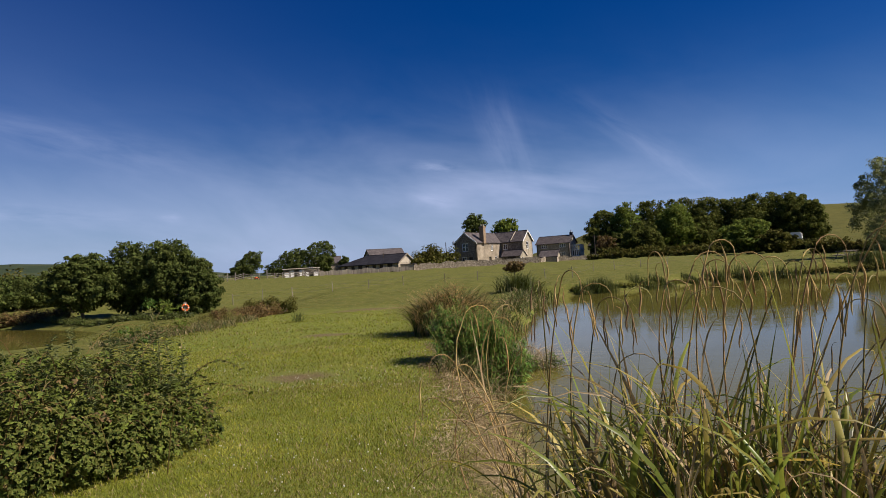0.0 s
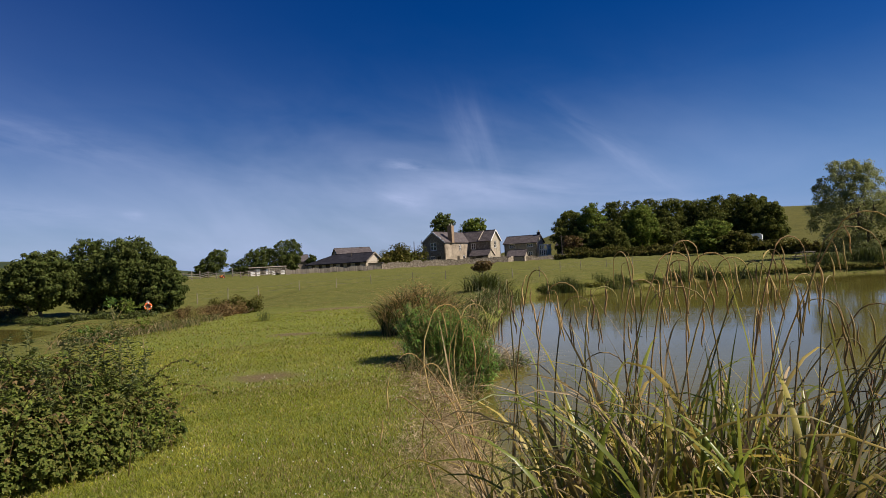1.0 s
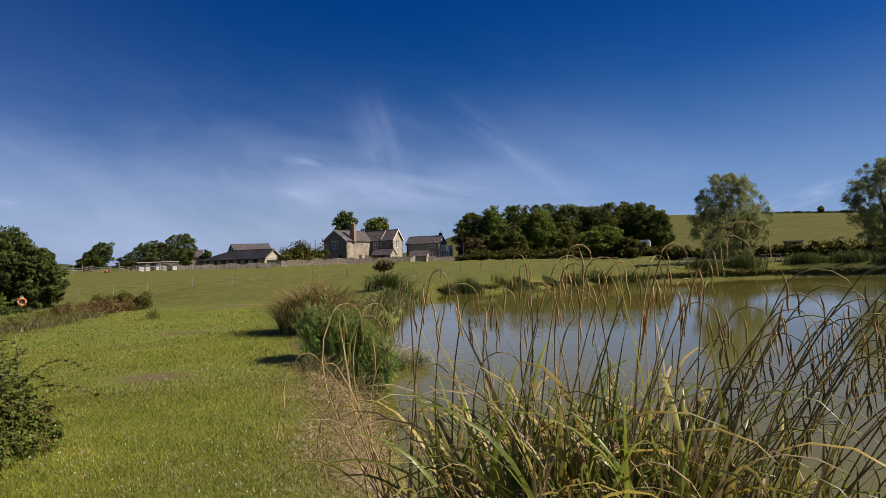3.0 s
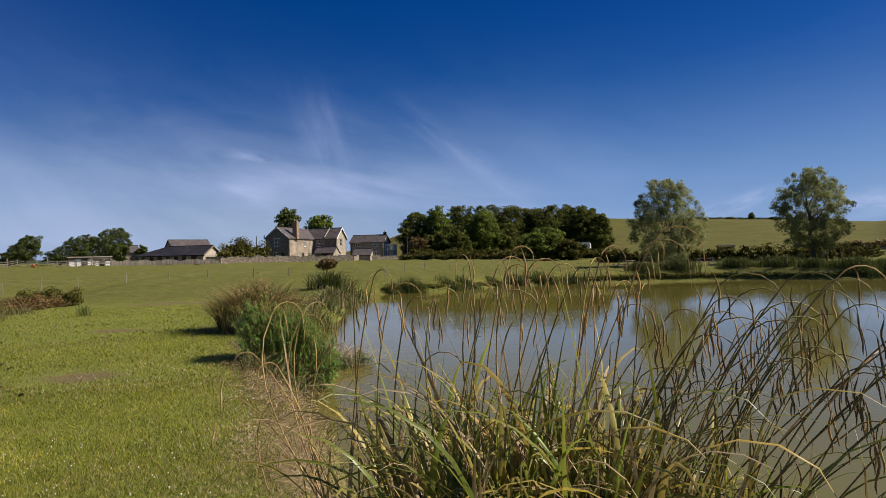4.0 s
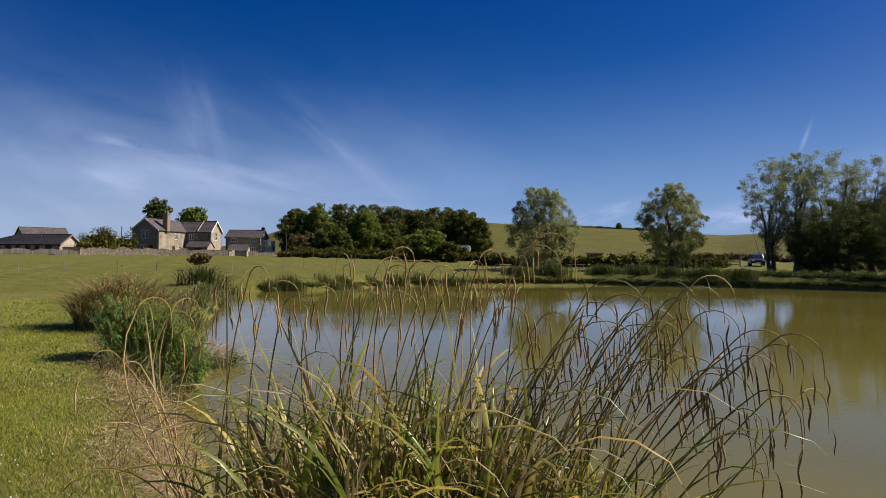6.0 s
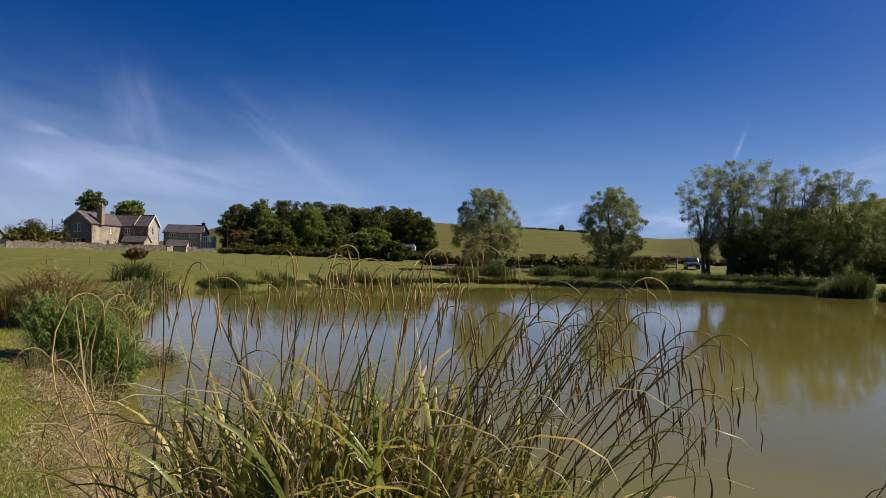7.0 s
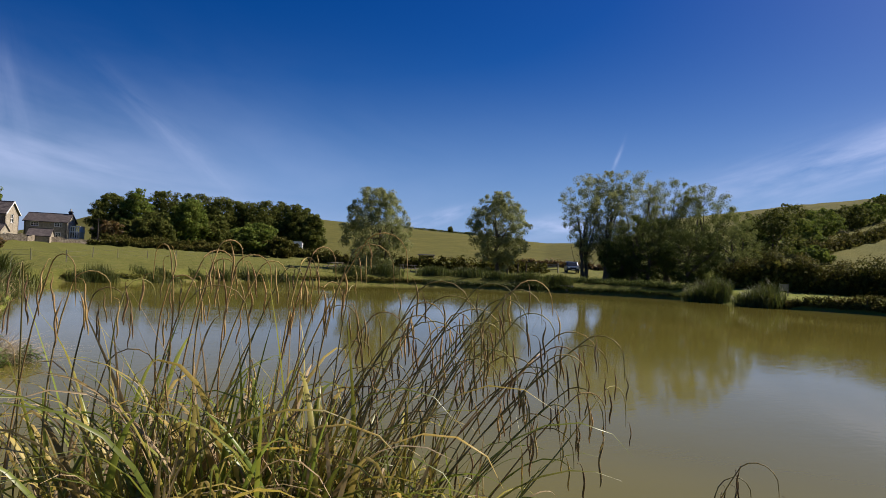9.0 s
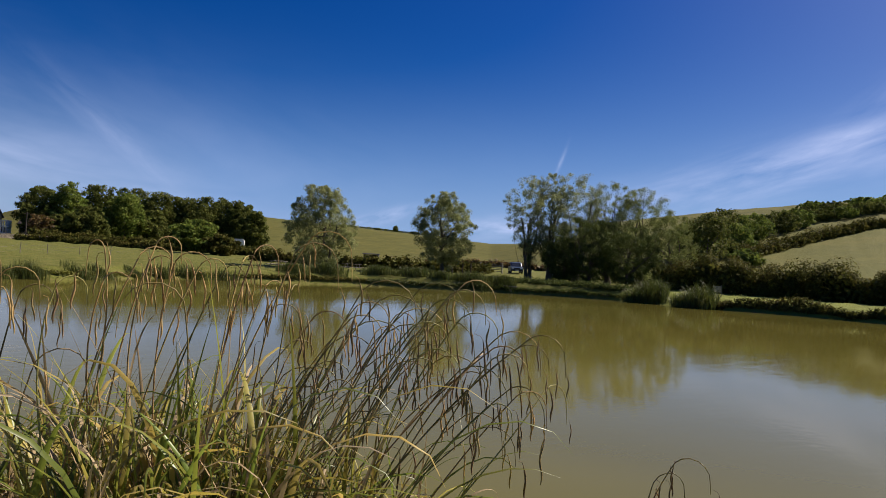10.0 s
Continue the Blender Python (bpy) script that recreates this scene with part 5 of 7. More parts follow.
def fences():
    # posts and wire across the field
    f = thing("wire_fence", "old stock fence of thin wooden posts and sagging wire", "fence")
    posts = [(a_, r_, 0.8 * h_) for a_, r_, h_ in [(-20.5, 47, 1.1), (-17.8, 49, 1.3), (-15.0, 50, 1.05), (-11.2, 51, 1.1), (-7.7, 51.5, 1.05), (-4.3, 52, 1.1), (-0.2, 52.5, 1.05), (3.0, 53, 1.1), (9.6, 50, 1.1), (12.2, 48, 1.15), (14.2, 60, 1.2), (16.2, 62, 1.1), (18.6, 66, 1.1), (21.0, 70, 1.1), (24.2, 74, 1.1)]]
    tops = []
    for i, (az, r, h) in enumerate(posts):
        x, y = at(az, r)
        z = zg(x, y)
        lean = 0.05 * math.sin(i * 2.1)
        part("post", Geo().tube([(x, y, z - 0.1), (x + lean, y, z + h)], [0.035, 0.03], 6), M_TIMBER, f)
        tops.append((x + lean * 0.8, y, z + h * 0.86, z + h * 0.45))
    for k in (2, 3):
        for a, b in zip(tops, tops[1:]):
            p = [(a[0] + (b[0] - a[0]) * t, a[1] + (b[1] - a[1]) * t, a[k] + (b[k] - a[k]) * t - 0.12 * math.sin(math.pi * t)) for t in np.linspace(0, 1, 6)]
            part("wire", Geo().tube(p, 0.005, 4), M_WIRE, f)
    # paddock rails
    f = thing("paddock_fence", "grey post and rail fence round a paddock", "fence")
    pa = [at(a_, 117 + 0.2 * (a_ + 21)) for a_ in np.arange(-21.6, -12.4, 0.72)]
    for i, (x, y) in enumerate(pa):
        z = zg(x, y)
        part("post", Geo().box((x - 0.07, y - 0.07, z - 0.1), (x + 0.07, y + 0.07, z + (1.7 if i in (1, 2, 6) else 1.25))), M_TIMBER, f)
        if i and i not in (6,):
            for hgt in (0.35, 0.7, 1.05):
                x0, y0 = pa[i - 1]
                z0 = zg(x0, y0)
                part("rail", Geo().tube([(x0, y0 - 0.09, z0 + hgt), (x, y - 0.09, z + hgt)], 0.05, 4), M_TIMBER, f)
    f = thing("board_fence", "pale weathered board fence in front of the barn", "fence")
    board = Geo().box((-0.112, -0.012, 0.02), (0.112, 0.012, 1.0)).mesh("board")
    for i, a_ in enumerate(np.arange(-12.3, -3.6, 0.115)):
        x, y = at(a_, 119.0 + 0.1 * a_)
        link("board", board, M_TIMBER, f, "", pose(x, y, zg(x, y), 0, 0.8 * math.sin(i * 1.7), -a_) @ Matrix.Diagonal((1, 1, 0.93 + 0.1 * math.sin(i * 0.9) ** 2, 1)))
    for hgt in (0.25, 0.8):
        p = [at(a_, 119.06 + 0.1 * a_) for a_ in np.linspace(-12.3, -3.6, 12)]
        part("rail", Geo().tube([(x, y, zg(x, y) + hgt) for x, y in p], 0.04, 4), M_TIMBER, f)
    for az, r, turn, name in ((-13.2, 118.4, 13, "grey wooden field gate in the paddock fence"), (56.2, 83, -56, "weathered five-bar gate beside the parked cars")):
        x, y = at(az, r)
        g = thing("field_gate", name, "gate", pose(x, y, zg(x, y), 0, 0, turn))
        for sx in (-1.6, 1.6):
            part("gate_post", Geo().box((sx - 0.09, -0.09, -0.1), (sx + 0.09, 0.09, 1.45)), M_TIMBER, g)
        for k in range(5):
            part("bar", Geo().box((-1.48, -0.02, 0.22 + k * 0.22), (1.48, 0.02, 0.32 + k * 0.22)), M_TIMBER, g)
        part("brace", Geo().tube([(-1.4, -0.05, 0.25), (1.4, -0.05, 1.15)], 0.04, 4), M_TIMBER, g)
    for az, r, h in ((53.4, 74, 1.2), (54.2, 75, 1.3), (52.4, 66, 1.0)):
        x, y = at(az, r)
        tagged(solid("fence_post", Geo().tube([(0, 0, -0.1), (0.02, 0, h * 0.6), (0.0, 0.02, h)], [0.09, 0.085, 0.075], 8), M_DARKWOOD, "dark weathered wooden post beyond the pond", "post", pose(x, y, zg(x, y)), "posts beyond the pond"))
    x, y = at(14.5, 139)
    p = thing("utility_pole", "dark wooden utility pole beside the lane", "pole", pose(x, y, zg(x, y)))
    part("pole", Geo().tube([(0, 0, -0.2), (0, 0, 3), (0, 0, 5.6)], [0.14, 0.12, 0.10], 8), M_DARKWOOD, p)
    part("crossarm", Geo().box((-0.5, -0.05, 5.2), (0.5, 0.05, 5.3)), M_DARKWOOD, p)
    x, y = at(0.1, 150)
    p = thing("utility_pole", "far utility pole with a crossarm behind the hedge", "pole", pose(x, y, zg(x, y)))
    part("pole", Geo().tube([(0, 0, -0.2), (0, 0, 3), (0, 0, 6.4)], [0.12, 0.10, 0.09], 8), M_DARKWOOD, p)


# ---- vehicles and small things ----
def wheel(parent, m, rad=0.35, w=0.22):
    t = np.linspace(0, 2 * np.pi, 21)[:-1]
    g = Geo()
    prof = [(-w / 2, rad * 0.62), (-w / 2, rad * 0.95), (-w * 0.3, rad), (w * 0.3, rad), (w / 2, rad * 0.95), (w / 2, rad * 0.62)]
    ring = np.array([[(a, r_ * math.cos(k), r_ * math.sin(k)) for a, r_ in prof] for k in t])
    n, c = ring.shape[:2]
    i, j = np.meshgrid(np.arange(n), np.arange(c), indexing="ij")
    f = np.stack([i * c + j, ((i + 1) % n) * c + j, ((i + 1) % n) * c + (j + 1) % c, i * c + (j + 1) % c], -1).reshape(-1, 4)
    g.add(ring.reshape(-1, 3), f)
    wh = part("wheel", moved(g, m), M_RUBBER, parent, "black tyre", True)
    part("rim", moved(Geo().tube([(-w * 0.42, 0, 0), (-w * 0.2, 0, 0), (w * 0.2, 0, 0), (w * 0.42, 0, 0)], [rad * 0.6, rad * 0.62, rad * 0.62, rad * 0.6], 8), m), M_CHROME, wh, "steel rim")
    return wh


def car(name, label, x, y, turn, body_paint, tall=1.75, long=4.5, wide=1.85):
    """A parked car facing +y in its own directions."""
    c = thing(name, label, "car", pose(x, y, zg(x, y), 0, 0, turn))
    k = long / 4.5
    low = [(-2.2, 0.45), (-2.22, 0.75), (-2.1, 0.98), (-1.2, 1.02), (1.0, 1.02), (1.75, 0.95), (2.15, 0.8), (2.2, 0.5), (2.05, 0.34), (-2.05, 0.34)]
    cab = [(-2.02, 1.0), (-1.85, tall - 0.12), (-1.55, tall), (0.0, tall), (0.35, tall - 0.08), (1.15, 1.02)]

    def hull(prof, half, tuck, shrink):
        g = Geo()
        p = np.array(prof) * [k, 1]
        n = len(p)
        mid = p.mean(0)
        rows = []
        for xx, s in ((-half, shrink), (-half + tuck, 1.0), (half - tuck, 1.0), (half, shrink)):
            q = mid + (p - mid) * s
            rows.append(np.stack([np.full(n, xx), q[:, 0], q[:, 1]], -1))
        v = np.array(rows)
        i, j = np.meshgrid(np.arange(3), np.arange(n), indexing="ij")
        g.add(v.reshape(-1, 3), np.stack([i * n + j, i * n + (j + 1) % n, (i + 1) * n + (j + 1) % n, (i + 1) * n + j], -1).reshape(-1, 4))
        for row, rev in ((v[0], 1), (v[3], 0)):
            fan = [(0, a, a + 1, min(a + 2, n - 1)) for a in range(1, n - 1, 2)]
            g.add(row, [f[::-1] for f in fan] if rev else fan)
        return g
    part("body", hull(low, wide / 2, 0.1, 0.95), body_paint, c)
    top = part("cabin", hull(cab, wide / 2 - 0.09, 0.16, 0.9), body_paint, c)
    part("windscreen", Geo().add([(-0.66, 0.40 * k + 0.03, tall - 0.13), (0.66, 0.40 * k + 0.03, tall - 0.13), (0.72, 1.1 * k + 0.03, 1.08), (-0.72, 1.1 * k + 0.03, 1.08)], [(0, 1, 2, 3)]).add([(-0.66, 0.40 * k, tall - 0.15), (0.66, 0.40 * k, tall - 0.15), (0.72, 1.1 * k, 1.06), (-0.72, 1.1 * k, 1.06)], [(3, 2, 1, 0)]), M_GLASS, top, "dark windscreen")
    for s in (-1, 1):
        for y0, y1 in ((-1.7, -0.75), (-0.65, 0.35)):
            part("side_window", Geo().box((min(s * (wide / 2 - 0.10), s * (wide / 2 - 0.06)), y0 * k, 1.1), (max(s * (wide / 2 - 0.10), s * (wide / 2 - 0.06)), y1 * k, tall - 0.2)), M_GLASS, top)
        part("headlight", Geo().box((s * 0.62 - 0.17, 2.08 * k, 0.68), (s * 0.62 + 0.17, 2.19 * k, 0.84)), M_WHITE, c, "clear headlight")
        part("door_mirror", Geo().box((min(s * 0.92, s * 1.1), 0.7 * k, 1.02), (max(s * 0.92, s * 1.1), 0.85 * k, 1.18)), M_BLACK, c)
        part("tail_light", Geo().box((s * 0.75 - 0.1, -2.23 * k, 0.75), (s * 0.75 + 0.1, -2.15 * k, 0.95)), M_ORANGE, c)
        for yy in (-1.35, 1.35):
            wheel(c, pose(s * (wide / 2 - 0.1), yy * k, 0.35))
    part("grille", Geo().box((-0.42, 2.1 * k, 0.6), (0.42, 2.2 * k, 0.78)), M_BLACK, c)
    part("bumper", Geo().box((-0.85, 2.05 * k, 0.36), (0.85, 2.24 * k, 0.52)), M_BLACK, c)
    part("number_plate", Geo().box((-0.26, 2.23 * k, 0.42), (0.26, 2.26 * k, 0.52)), M_WHITE, c)
    return c


def vehicles():
    blue = paint("silver_blue_paint", (0.05, 0.075, 0.12), 0.35, 0.3)
    white = paint("white_car_paint", (0.60, 0.61, 0.62), 0.35, 0.0)
    dark = paint("dark_car_paint", (0.10, 0.11, 0.13), 0.3, 0.4)
    x, y = at(58.6, 88)
    car("parked_car", "silver-blue off-road car parked under the willows", x, y, 136, blue, 1.68, 4.4, 1.85)
    x, y = at(62.7, 110)
    car("parked_car", "white hatchback parked under the willows", x, y, 200, white, 1.5, 4.1, 1.75)
    x, y = at(64.9, 110)
    car("parked_car", "dark grey car parked in the willows' shade", x, y, 170, dark, 1.6, 4.3, 1.8)
    # horse trailer at the edge of the wood
    x, y = at(31.9, 138)
    t = thing("horse_trailer", "small white horse trailer at the edge of the wood", "trailer", pose(x, y, zg(x, y) + 1.0, 0, 0, -32))
    g = Geo()
    prof = np.array([(-1.1, 0.4), (-1.1, 1.9), (-0.8, 2.0), (0.7, 2.0), (1.1, 1.7), (1.1, 0.4)])
    g.add([(a, s * 0.8, b) for s in (-1, 1) for a, b in prof], [(i, (i + 1) % 6, 6 + (i + 1) % 6, 6 + i) for i in range(6)] + [(3, 2, 1, 0), (5, 4, 3, 0), (6, 7, 8, 9), (6, 9, 10, 11)])
    part("body", g, M_WHITE, t)
    part("ramp", Geo().box((-1.16, -0.7, 0.42), (-1.11, 0.7, 1.7)), M_CREAM, t)
    part("drawbar", Geo().box((1.1, -0.05, 0.42), (2.1, 0.05, 0.5)), M_DARKWOOD, t)
    # added block; the trailer is lifted a metre to fit the camera's view
    part("stand", Geo().box((-0.9, -0.6, -1.2), (0.9, 0.6, 0.38)), M_STONE, t, "added block raising the trailer to fit the view")
    for s in (-0.85, 0.85):
        wheel(t, pose(0, s, 0.3, 0, 0, 90), 0.3, 0.16)
    # field shelter on the slope
    x, y = at(44.4, 118)
    t = thing("field_shelter", "dark timber field shelter with an open front on the slope", "shelter", pose(x, y, zg(x, y), 0, 0, -44))
    part("back", Geo().box((-1.5, 1.0, 0), (1.5, 1.06, 1.5)), M_DARKWOOD, t)
    for s in (-1.5, 1.44):
        part("side", Geo().box((s, -0.9, 0), (s + 0.06, 1.0, 1.55)), M_DARKWOOD, t)
    part("front_board", Geo().box((-1.44, -0.9, 0), (0.2, -0.84, 0.9)), M_DARKWOOD, t)
    part("roof", moved(Geo().box((-1.75, -1.2, 0), (1.75, 1.3, 0.08)), pose(0, 0, 1.62, 4, 0, 0)), M_BLACK, t)
    # orange mower by the paddock
    x, y = at(-18.2, 114)
    t = thing("ride_on_mower", "small orange ride-on mower parked by the paddock fence", "mower", pose(x, y, zg(x, y), 0, 0, 60) @ Matrix.Scale(0.62, 4))
    part("hood", Geo().box((-0.3, 0.1, 0.35), (0.3, 0.85, 0.7)).box((-0.26, 0.2, 0.7), (0.26, 0.8, 0.78)), M_ORANGE, t)
    part("deck", Geo().box((-0.5, -0.5, 0.15), (0.5, 0.3, 0.32)), M_ORANGE, t)
    part("seat", Geo().box((-0.22, -0.55, 0.34), (0.22, -0.1, 0.5)).box((-0.22, -0.62, 0.5), (0.22, -0.5, 0.85)), M_RUBBER, t)
    for sx, sy, rr in ((-0.42, -0.4, 0.25), (0.42, -0.4, 0.25), (-0.36, 0.62, 0.18), (0.36, 0.62, 0.18)):
        wheel(t, pose(sx, sy, rr), rr, 0.16)
    # picnic tables on the far bank
    for az, r, turn in ((42.6, 58.0, -10), (35.6, 56.5, 20)):
        x, y = at(az, r)
        t = thing("picnic_table", "weathered wooden picnic table on the far bank", "table", pose(x, y, zg(x, y), 0, 0, turn), "picnic tables on the far bank")
        for i in range(5):
            part("table_plank", Geo().box((-0.9, -0.36 + i * 0.146, 0.70), (0.9, -0.36 + i * 0.146 + 0.138, 0.745)), M_TIMBER, t)
        for s in (-1, 1):
            part("bench", Geo().box((-0.9, s * 0.72 - 0.13, 0.40), (0.9, s * 0.72 + 0.13, 0.445)), M_TIMBER, t)
        for sx in (-0.65, 0.65):
            for s in (-1, 1):
                part("leg", Geo().tube([(sx, s * 0.7, 0), (sx, s * 0.22, 0.70)], 0.05, 4), M_TIMBER, t)
            part("crosspiece", Geo().box((sx - 0.03, -0.8, 0.34), (sx + 0.03, 0.8, 0.40)), M_TIMBER, t)
    # stone outfall in the far bank
    x, y = at(58.2, 52.4)
    t = thing("outfall", "pale concrete outfall set into the dark far bank", "outfall", pose(x, y, 0.0, 0, 0, -50))
    part("wall", Geo().box((-0.55, 0.0, -0.4), (0.55, 0.22, 0.62)).box((-0.62, -0.04, 0.62), (0.62, 0.26, 0.70)), M_PALE, t)
    part("pipe", Geo().tube([(0, 0.1, 0.28), (0, -0.16, 0.26), (0, -0.22, 0.25)], [0.16, 0.16, 0.15], 8), M_STONE, t, "dark pipe end")
    # weathered stand by the hedge
    x, y = at(77.2, 52.0)
    t = thing("notice_stand", "grey weathered notice stand before the hedge", "sign", pose(x, y, zg(x, y), 0, 0, -62) @ Matrix.Scale(0.75, 4))
    for sx in (-0.42, 0.42):
        part("post", Geo().box((sx - 0.05, -0.05, -0.1), (sx + 0.05, 0.05, 1.35)), M_TIMBER, t)
    part("board", Geo().box((-0.37, -0.03, 0.55), (0.37, 0.0, 1.25)), M_TIMBER, t)
    # lifebuoy
    x, y = at(-24.7, 37.5)
    t = thing("lifebuoy_stand", "orange lifebuoy hung on a timber stand by the pond", "lifebuoy", pose(x, y, zg(x, y), 0, 0, 24) @ Matrix.Scale(0.8, 4))
    part("stand_post", Geo().box((-0.05, 0.0, -0.1), (0.05, 0.1, 1.15)), M_TIMBER, t)
    part("backboard", Geo().box((-0.12, -0.04, 0.35), (0.12, 0.0, 1.10)), M_TIMBER, t)
    th = np.linspace(0, 2 * np.pi, 29)
    for i in range(4):
        for (a0, a1, m_, nm) in ((i * 7, i * 7 + 6, M_ORANGE, "ring_segment"), (i * 7 + 6, i * 7 + 7, M_WHITE, "white_band")):
            tt = th[a0:a1 + 1]
            part(nm, Geo().tube(np.stack([0.23 * np.cos(tt), np.full(len(tt), -0.12), 0.72 + 0.23 * np.sin(tt)], -1), 0.06 if m_ is M_ORANGE else 0.064, 8), m_, t, "white band" if m_ is M_WHITE else "", True)


farmhouse()
cottage()
outbuilding()
barns()
field_wall()
fences()
vehicles()


# ---- the bank at hand ----
def scatter(r, az0, az1, r0, r1, n):
    """n places spread evenly over a sector of the ground."""
    a = np.radians(r.uniform(az0, az1, n))
    d = np.sqrt(r.uniform(r0 * r0, r1 * r1, n))
    return lay(d * np.sin(a), d * np.cos(a))


def patchy(x, y, s, seed):
    """A cheap smooth noise from -1 to 1."""
    v = 0
    for i, k in enumerate((1.0, 2.1, 4.3)):
        v = v + np.sin(k * s * (x * math.cos(i + seed) + y * math.sin(i + seed)) + seed * 3.1 + i) * np.sin(k * s * (y * math.cos(i * 2 + seed) - x * math.sin(i * 2 + seed)) + seed * 1.7) / k
    return v / 1.7


def turf():
    r = np.random.default_rng(400)
    g, dry = Geo(), Geo()
    for r0, r1, n, h, w in ((2.6, 5.5, 60000, 0.034, 0.0056), (5.5, 9, 64000, 0.038, 0.0078), (9, 15, 46000, 0.044, 0.0135), (15, 27, 26000, 0.046, 0.026)):
        x, y = scatter(r, -44, 12, r0, r1, n)
        d = shore_distance(x, y, POND)
        keep = (d > 0.55 + 0.35 * patchy(x, y, 2.3, 1)) & (x > -9.4 - 0.02 * y) & (r.random(n) > 1.7 * bare(x, y))
        x, y = x[keep], y[keep]
        tone = patchy(x, y, 1.1, 4)
        long = h * (1 + 0.35 * tone) * r.uniform(0.6, 1.4, len(x))
        p = np.stack([x, y, ground_z(x, y) - 0.004], -1)
        old = r.random(len(x)) < 0.10 + 0.10 * (patchy(x, y, 0.8, 9) > 0.25) + 0.35 * np.exp(-((d[keep] - 0.8) / 0.5) ** 2)
        for q, m in ((g, ~old), (dry, old)):
            k = int(m.sum())
            q.add(*blades(p[m], long[m], w * r.uniform(0.7, 1.3, k), r.uniform(0.1, 0.75, k), r, 3, r.uniform(0, 0.5, k)))
    # the same turf, thinner, on the rest of the bank
    x, y = scatter(r, -180, 180, 0.3, 8.5, 9000)
    a_ = np.degrees(np.arctan2(x, y))
    d = shore_distance(x, y, POND)
    k = (d > 0.6 + 0.3 * patchy(x, y, 2.3, 1)) & (x > -9) & ~((a_ > -44) & (a_ < 12) & (np.hypot(x, y) > 2.6))
    x, y = x[k], y[k]
    g.add(*blades(np.stack([x, y, ground_z(x, y) - 0.004], -1), 0.05 * r.uniform(0.6, 1.4, len(x)), 0.009, r.uniform(0.1, 0.75, len(x)), r, 3, 0.3))
    solid("mown_grass", g, M_GRASS, "short mown grass with clover on the bank", "grass", kind="stuff")
    solid("dry_grass", dry, M_STRAW, "bleached dry grass among the mown turf", "grass", kind="stuff")
    # rough field beyond
    g, dry = Geo(), Geo()
    for az0, az1, r0, r1, n, h, w in ((-36, 22, 26, 45, 30000, 0.045, 0.022), (30, 72, 46, 75, 12000, 0.09, 0.05), (68, 96, 46, 60, 9000, 0.05, 0.036)):
        x, y = scatter(r, az0, az1, r0, r1, n)
        d = np.minimum(shore_distance(x, y, POND), shore_distance(x, y, LAKE))
        k = (d > 0.3) & (r.random(n) > 1.7 * bare(x, y)) & (patchy(x, y, 0.35, 2) + 0.5 * r.normal(size=n) > -0.2)
        x, y = x[k], y[k]
        p = np.stack([x, y, ground_z(x, y) - 0.01], -1)
        old = r.random(len(x)) < 0.10
        tall = h * r.uniform(0.5, 1.5, len(x)) * (1 + 0.5 * patchy(x, y, 0.7, 6))
        for q, m in ((g, ~old), (dry, old)):
            q.add(*blades(p[m], tall[m], w * r.uniform(0.6, 1.3, int(m.sum())), r.uniform(0.1, 0.6, int(m.sum())), r, 3, 0.4))
    solid("rough_grass", g, M_ROUGH, "rough tussocky pasture grass", "grass", kind="stuff")
    solid("rough_dry_grass", dry, M_STRAW, "dry seed heads in the pasture", "grass", kind="stuff")
    # cut straw lying on the edge of the bank
    g = Geo()
    x, y = scatter(r, -12, 90, 2.8, 16, 170000)
    d = shore_distance(x, y, POND)
    k = (d > -0.05) & (d < 0.95 + 0.35 * patchy(x, y, 2.0, 3)) & (r.random(len(x)) < 0.75)
    x, y = x[k], y[k]
    n = len(x)
    p = np.stack([x, y, ground_z(x, y) + 0.006 + 0.02 * r.random(n)], -1)
    a = r.uniform(0, 2 * np.pi, n)
    ln = r.uniform(0.03, 0.16, n)[:, None] * np.clip(np.hypot(x, y) / 6, 0.8, 1.6)[:, None]
    t = np.stack([np.cos(a), np.sin(a), r.normal(size=n) * 0.15], -1) * ln
    s = np.stack([-np.sin(a), np.cos(a), np.zeros(n)], -1) * 0.0030 * np.clip(np.hypot(x, y) / 4, 1, 3)[:, None]
    g.quads(np.stack([p - s, p + t * 0.5 - s * 1.2 + [0, 0, 0.006], p + t, p + t * 0.5 + s * 1.2 + [0, 0, 0.006]], 1))
    solid("cut_straw", g, M_STRAW, "pale cut grass lying along the pond edge", "straw", kind="stuff")
    # clover
    g = Geo()
    x, y = scatter(r, -34, 4, 3.0, 12, 900)
    k = (patchy(x, y, 1.3, 8) > 0.1) & (shore_distance(x, y, POND) > 0.9)
    for a_, b_ in zip(x[k], y[k]):
        z = zg(a_, b_)
        s = r.uniform(0.004, 0.0075)
        h = r.uniform(0.04, 0.065)
        g.tube([(a_, b_, z + h - s), (a_, b_, z + h - s * 0.3), (a_, b_, z + h + s * 0.6), (a_, b_, z + h + s)], [s * 0.5, s, s * 0.9, s * 0.3], 6)
    solid("clover_blooms", g, M_BLOOM, "small white clover flowers in the turf", "flowers", kind="stuff")


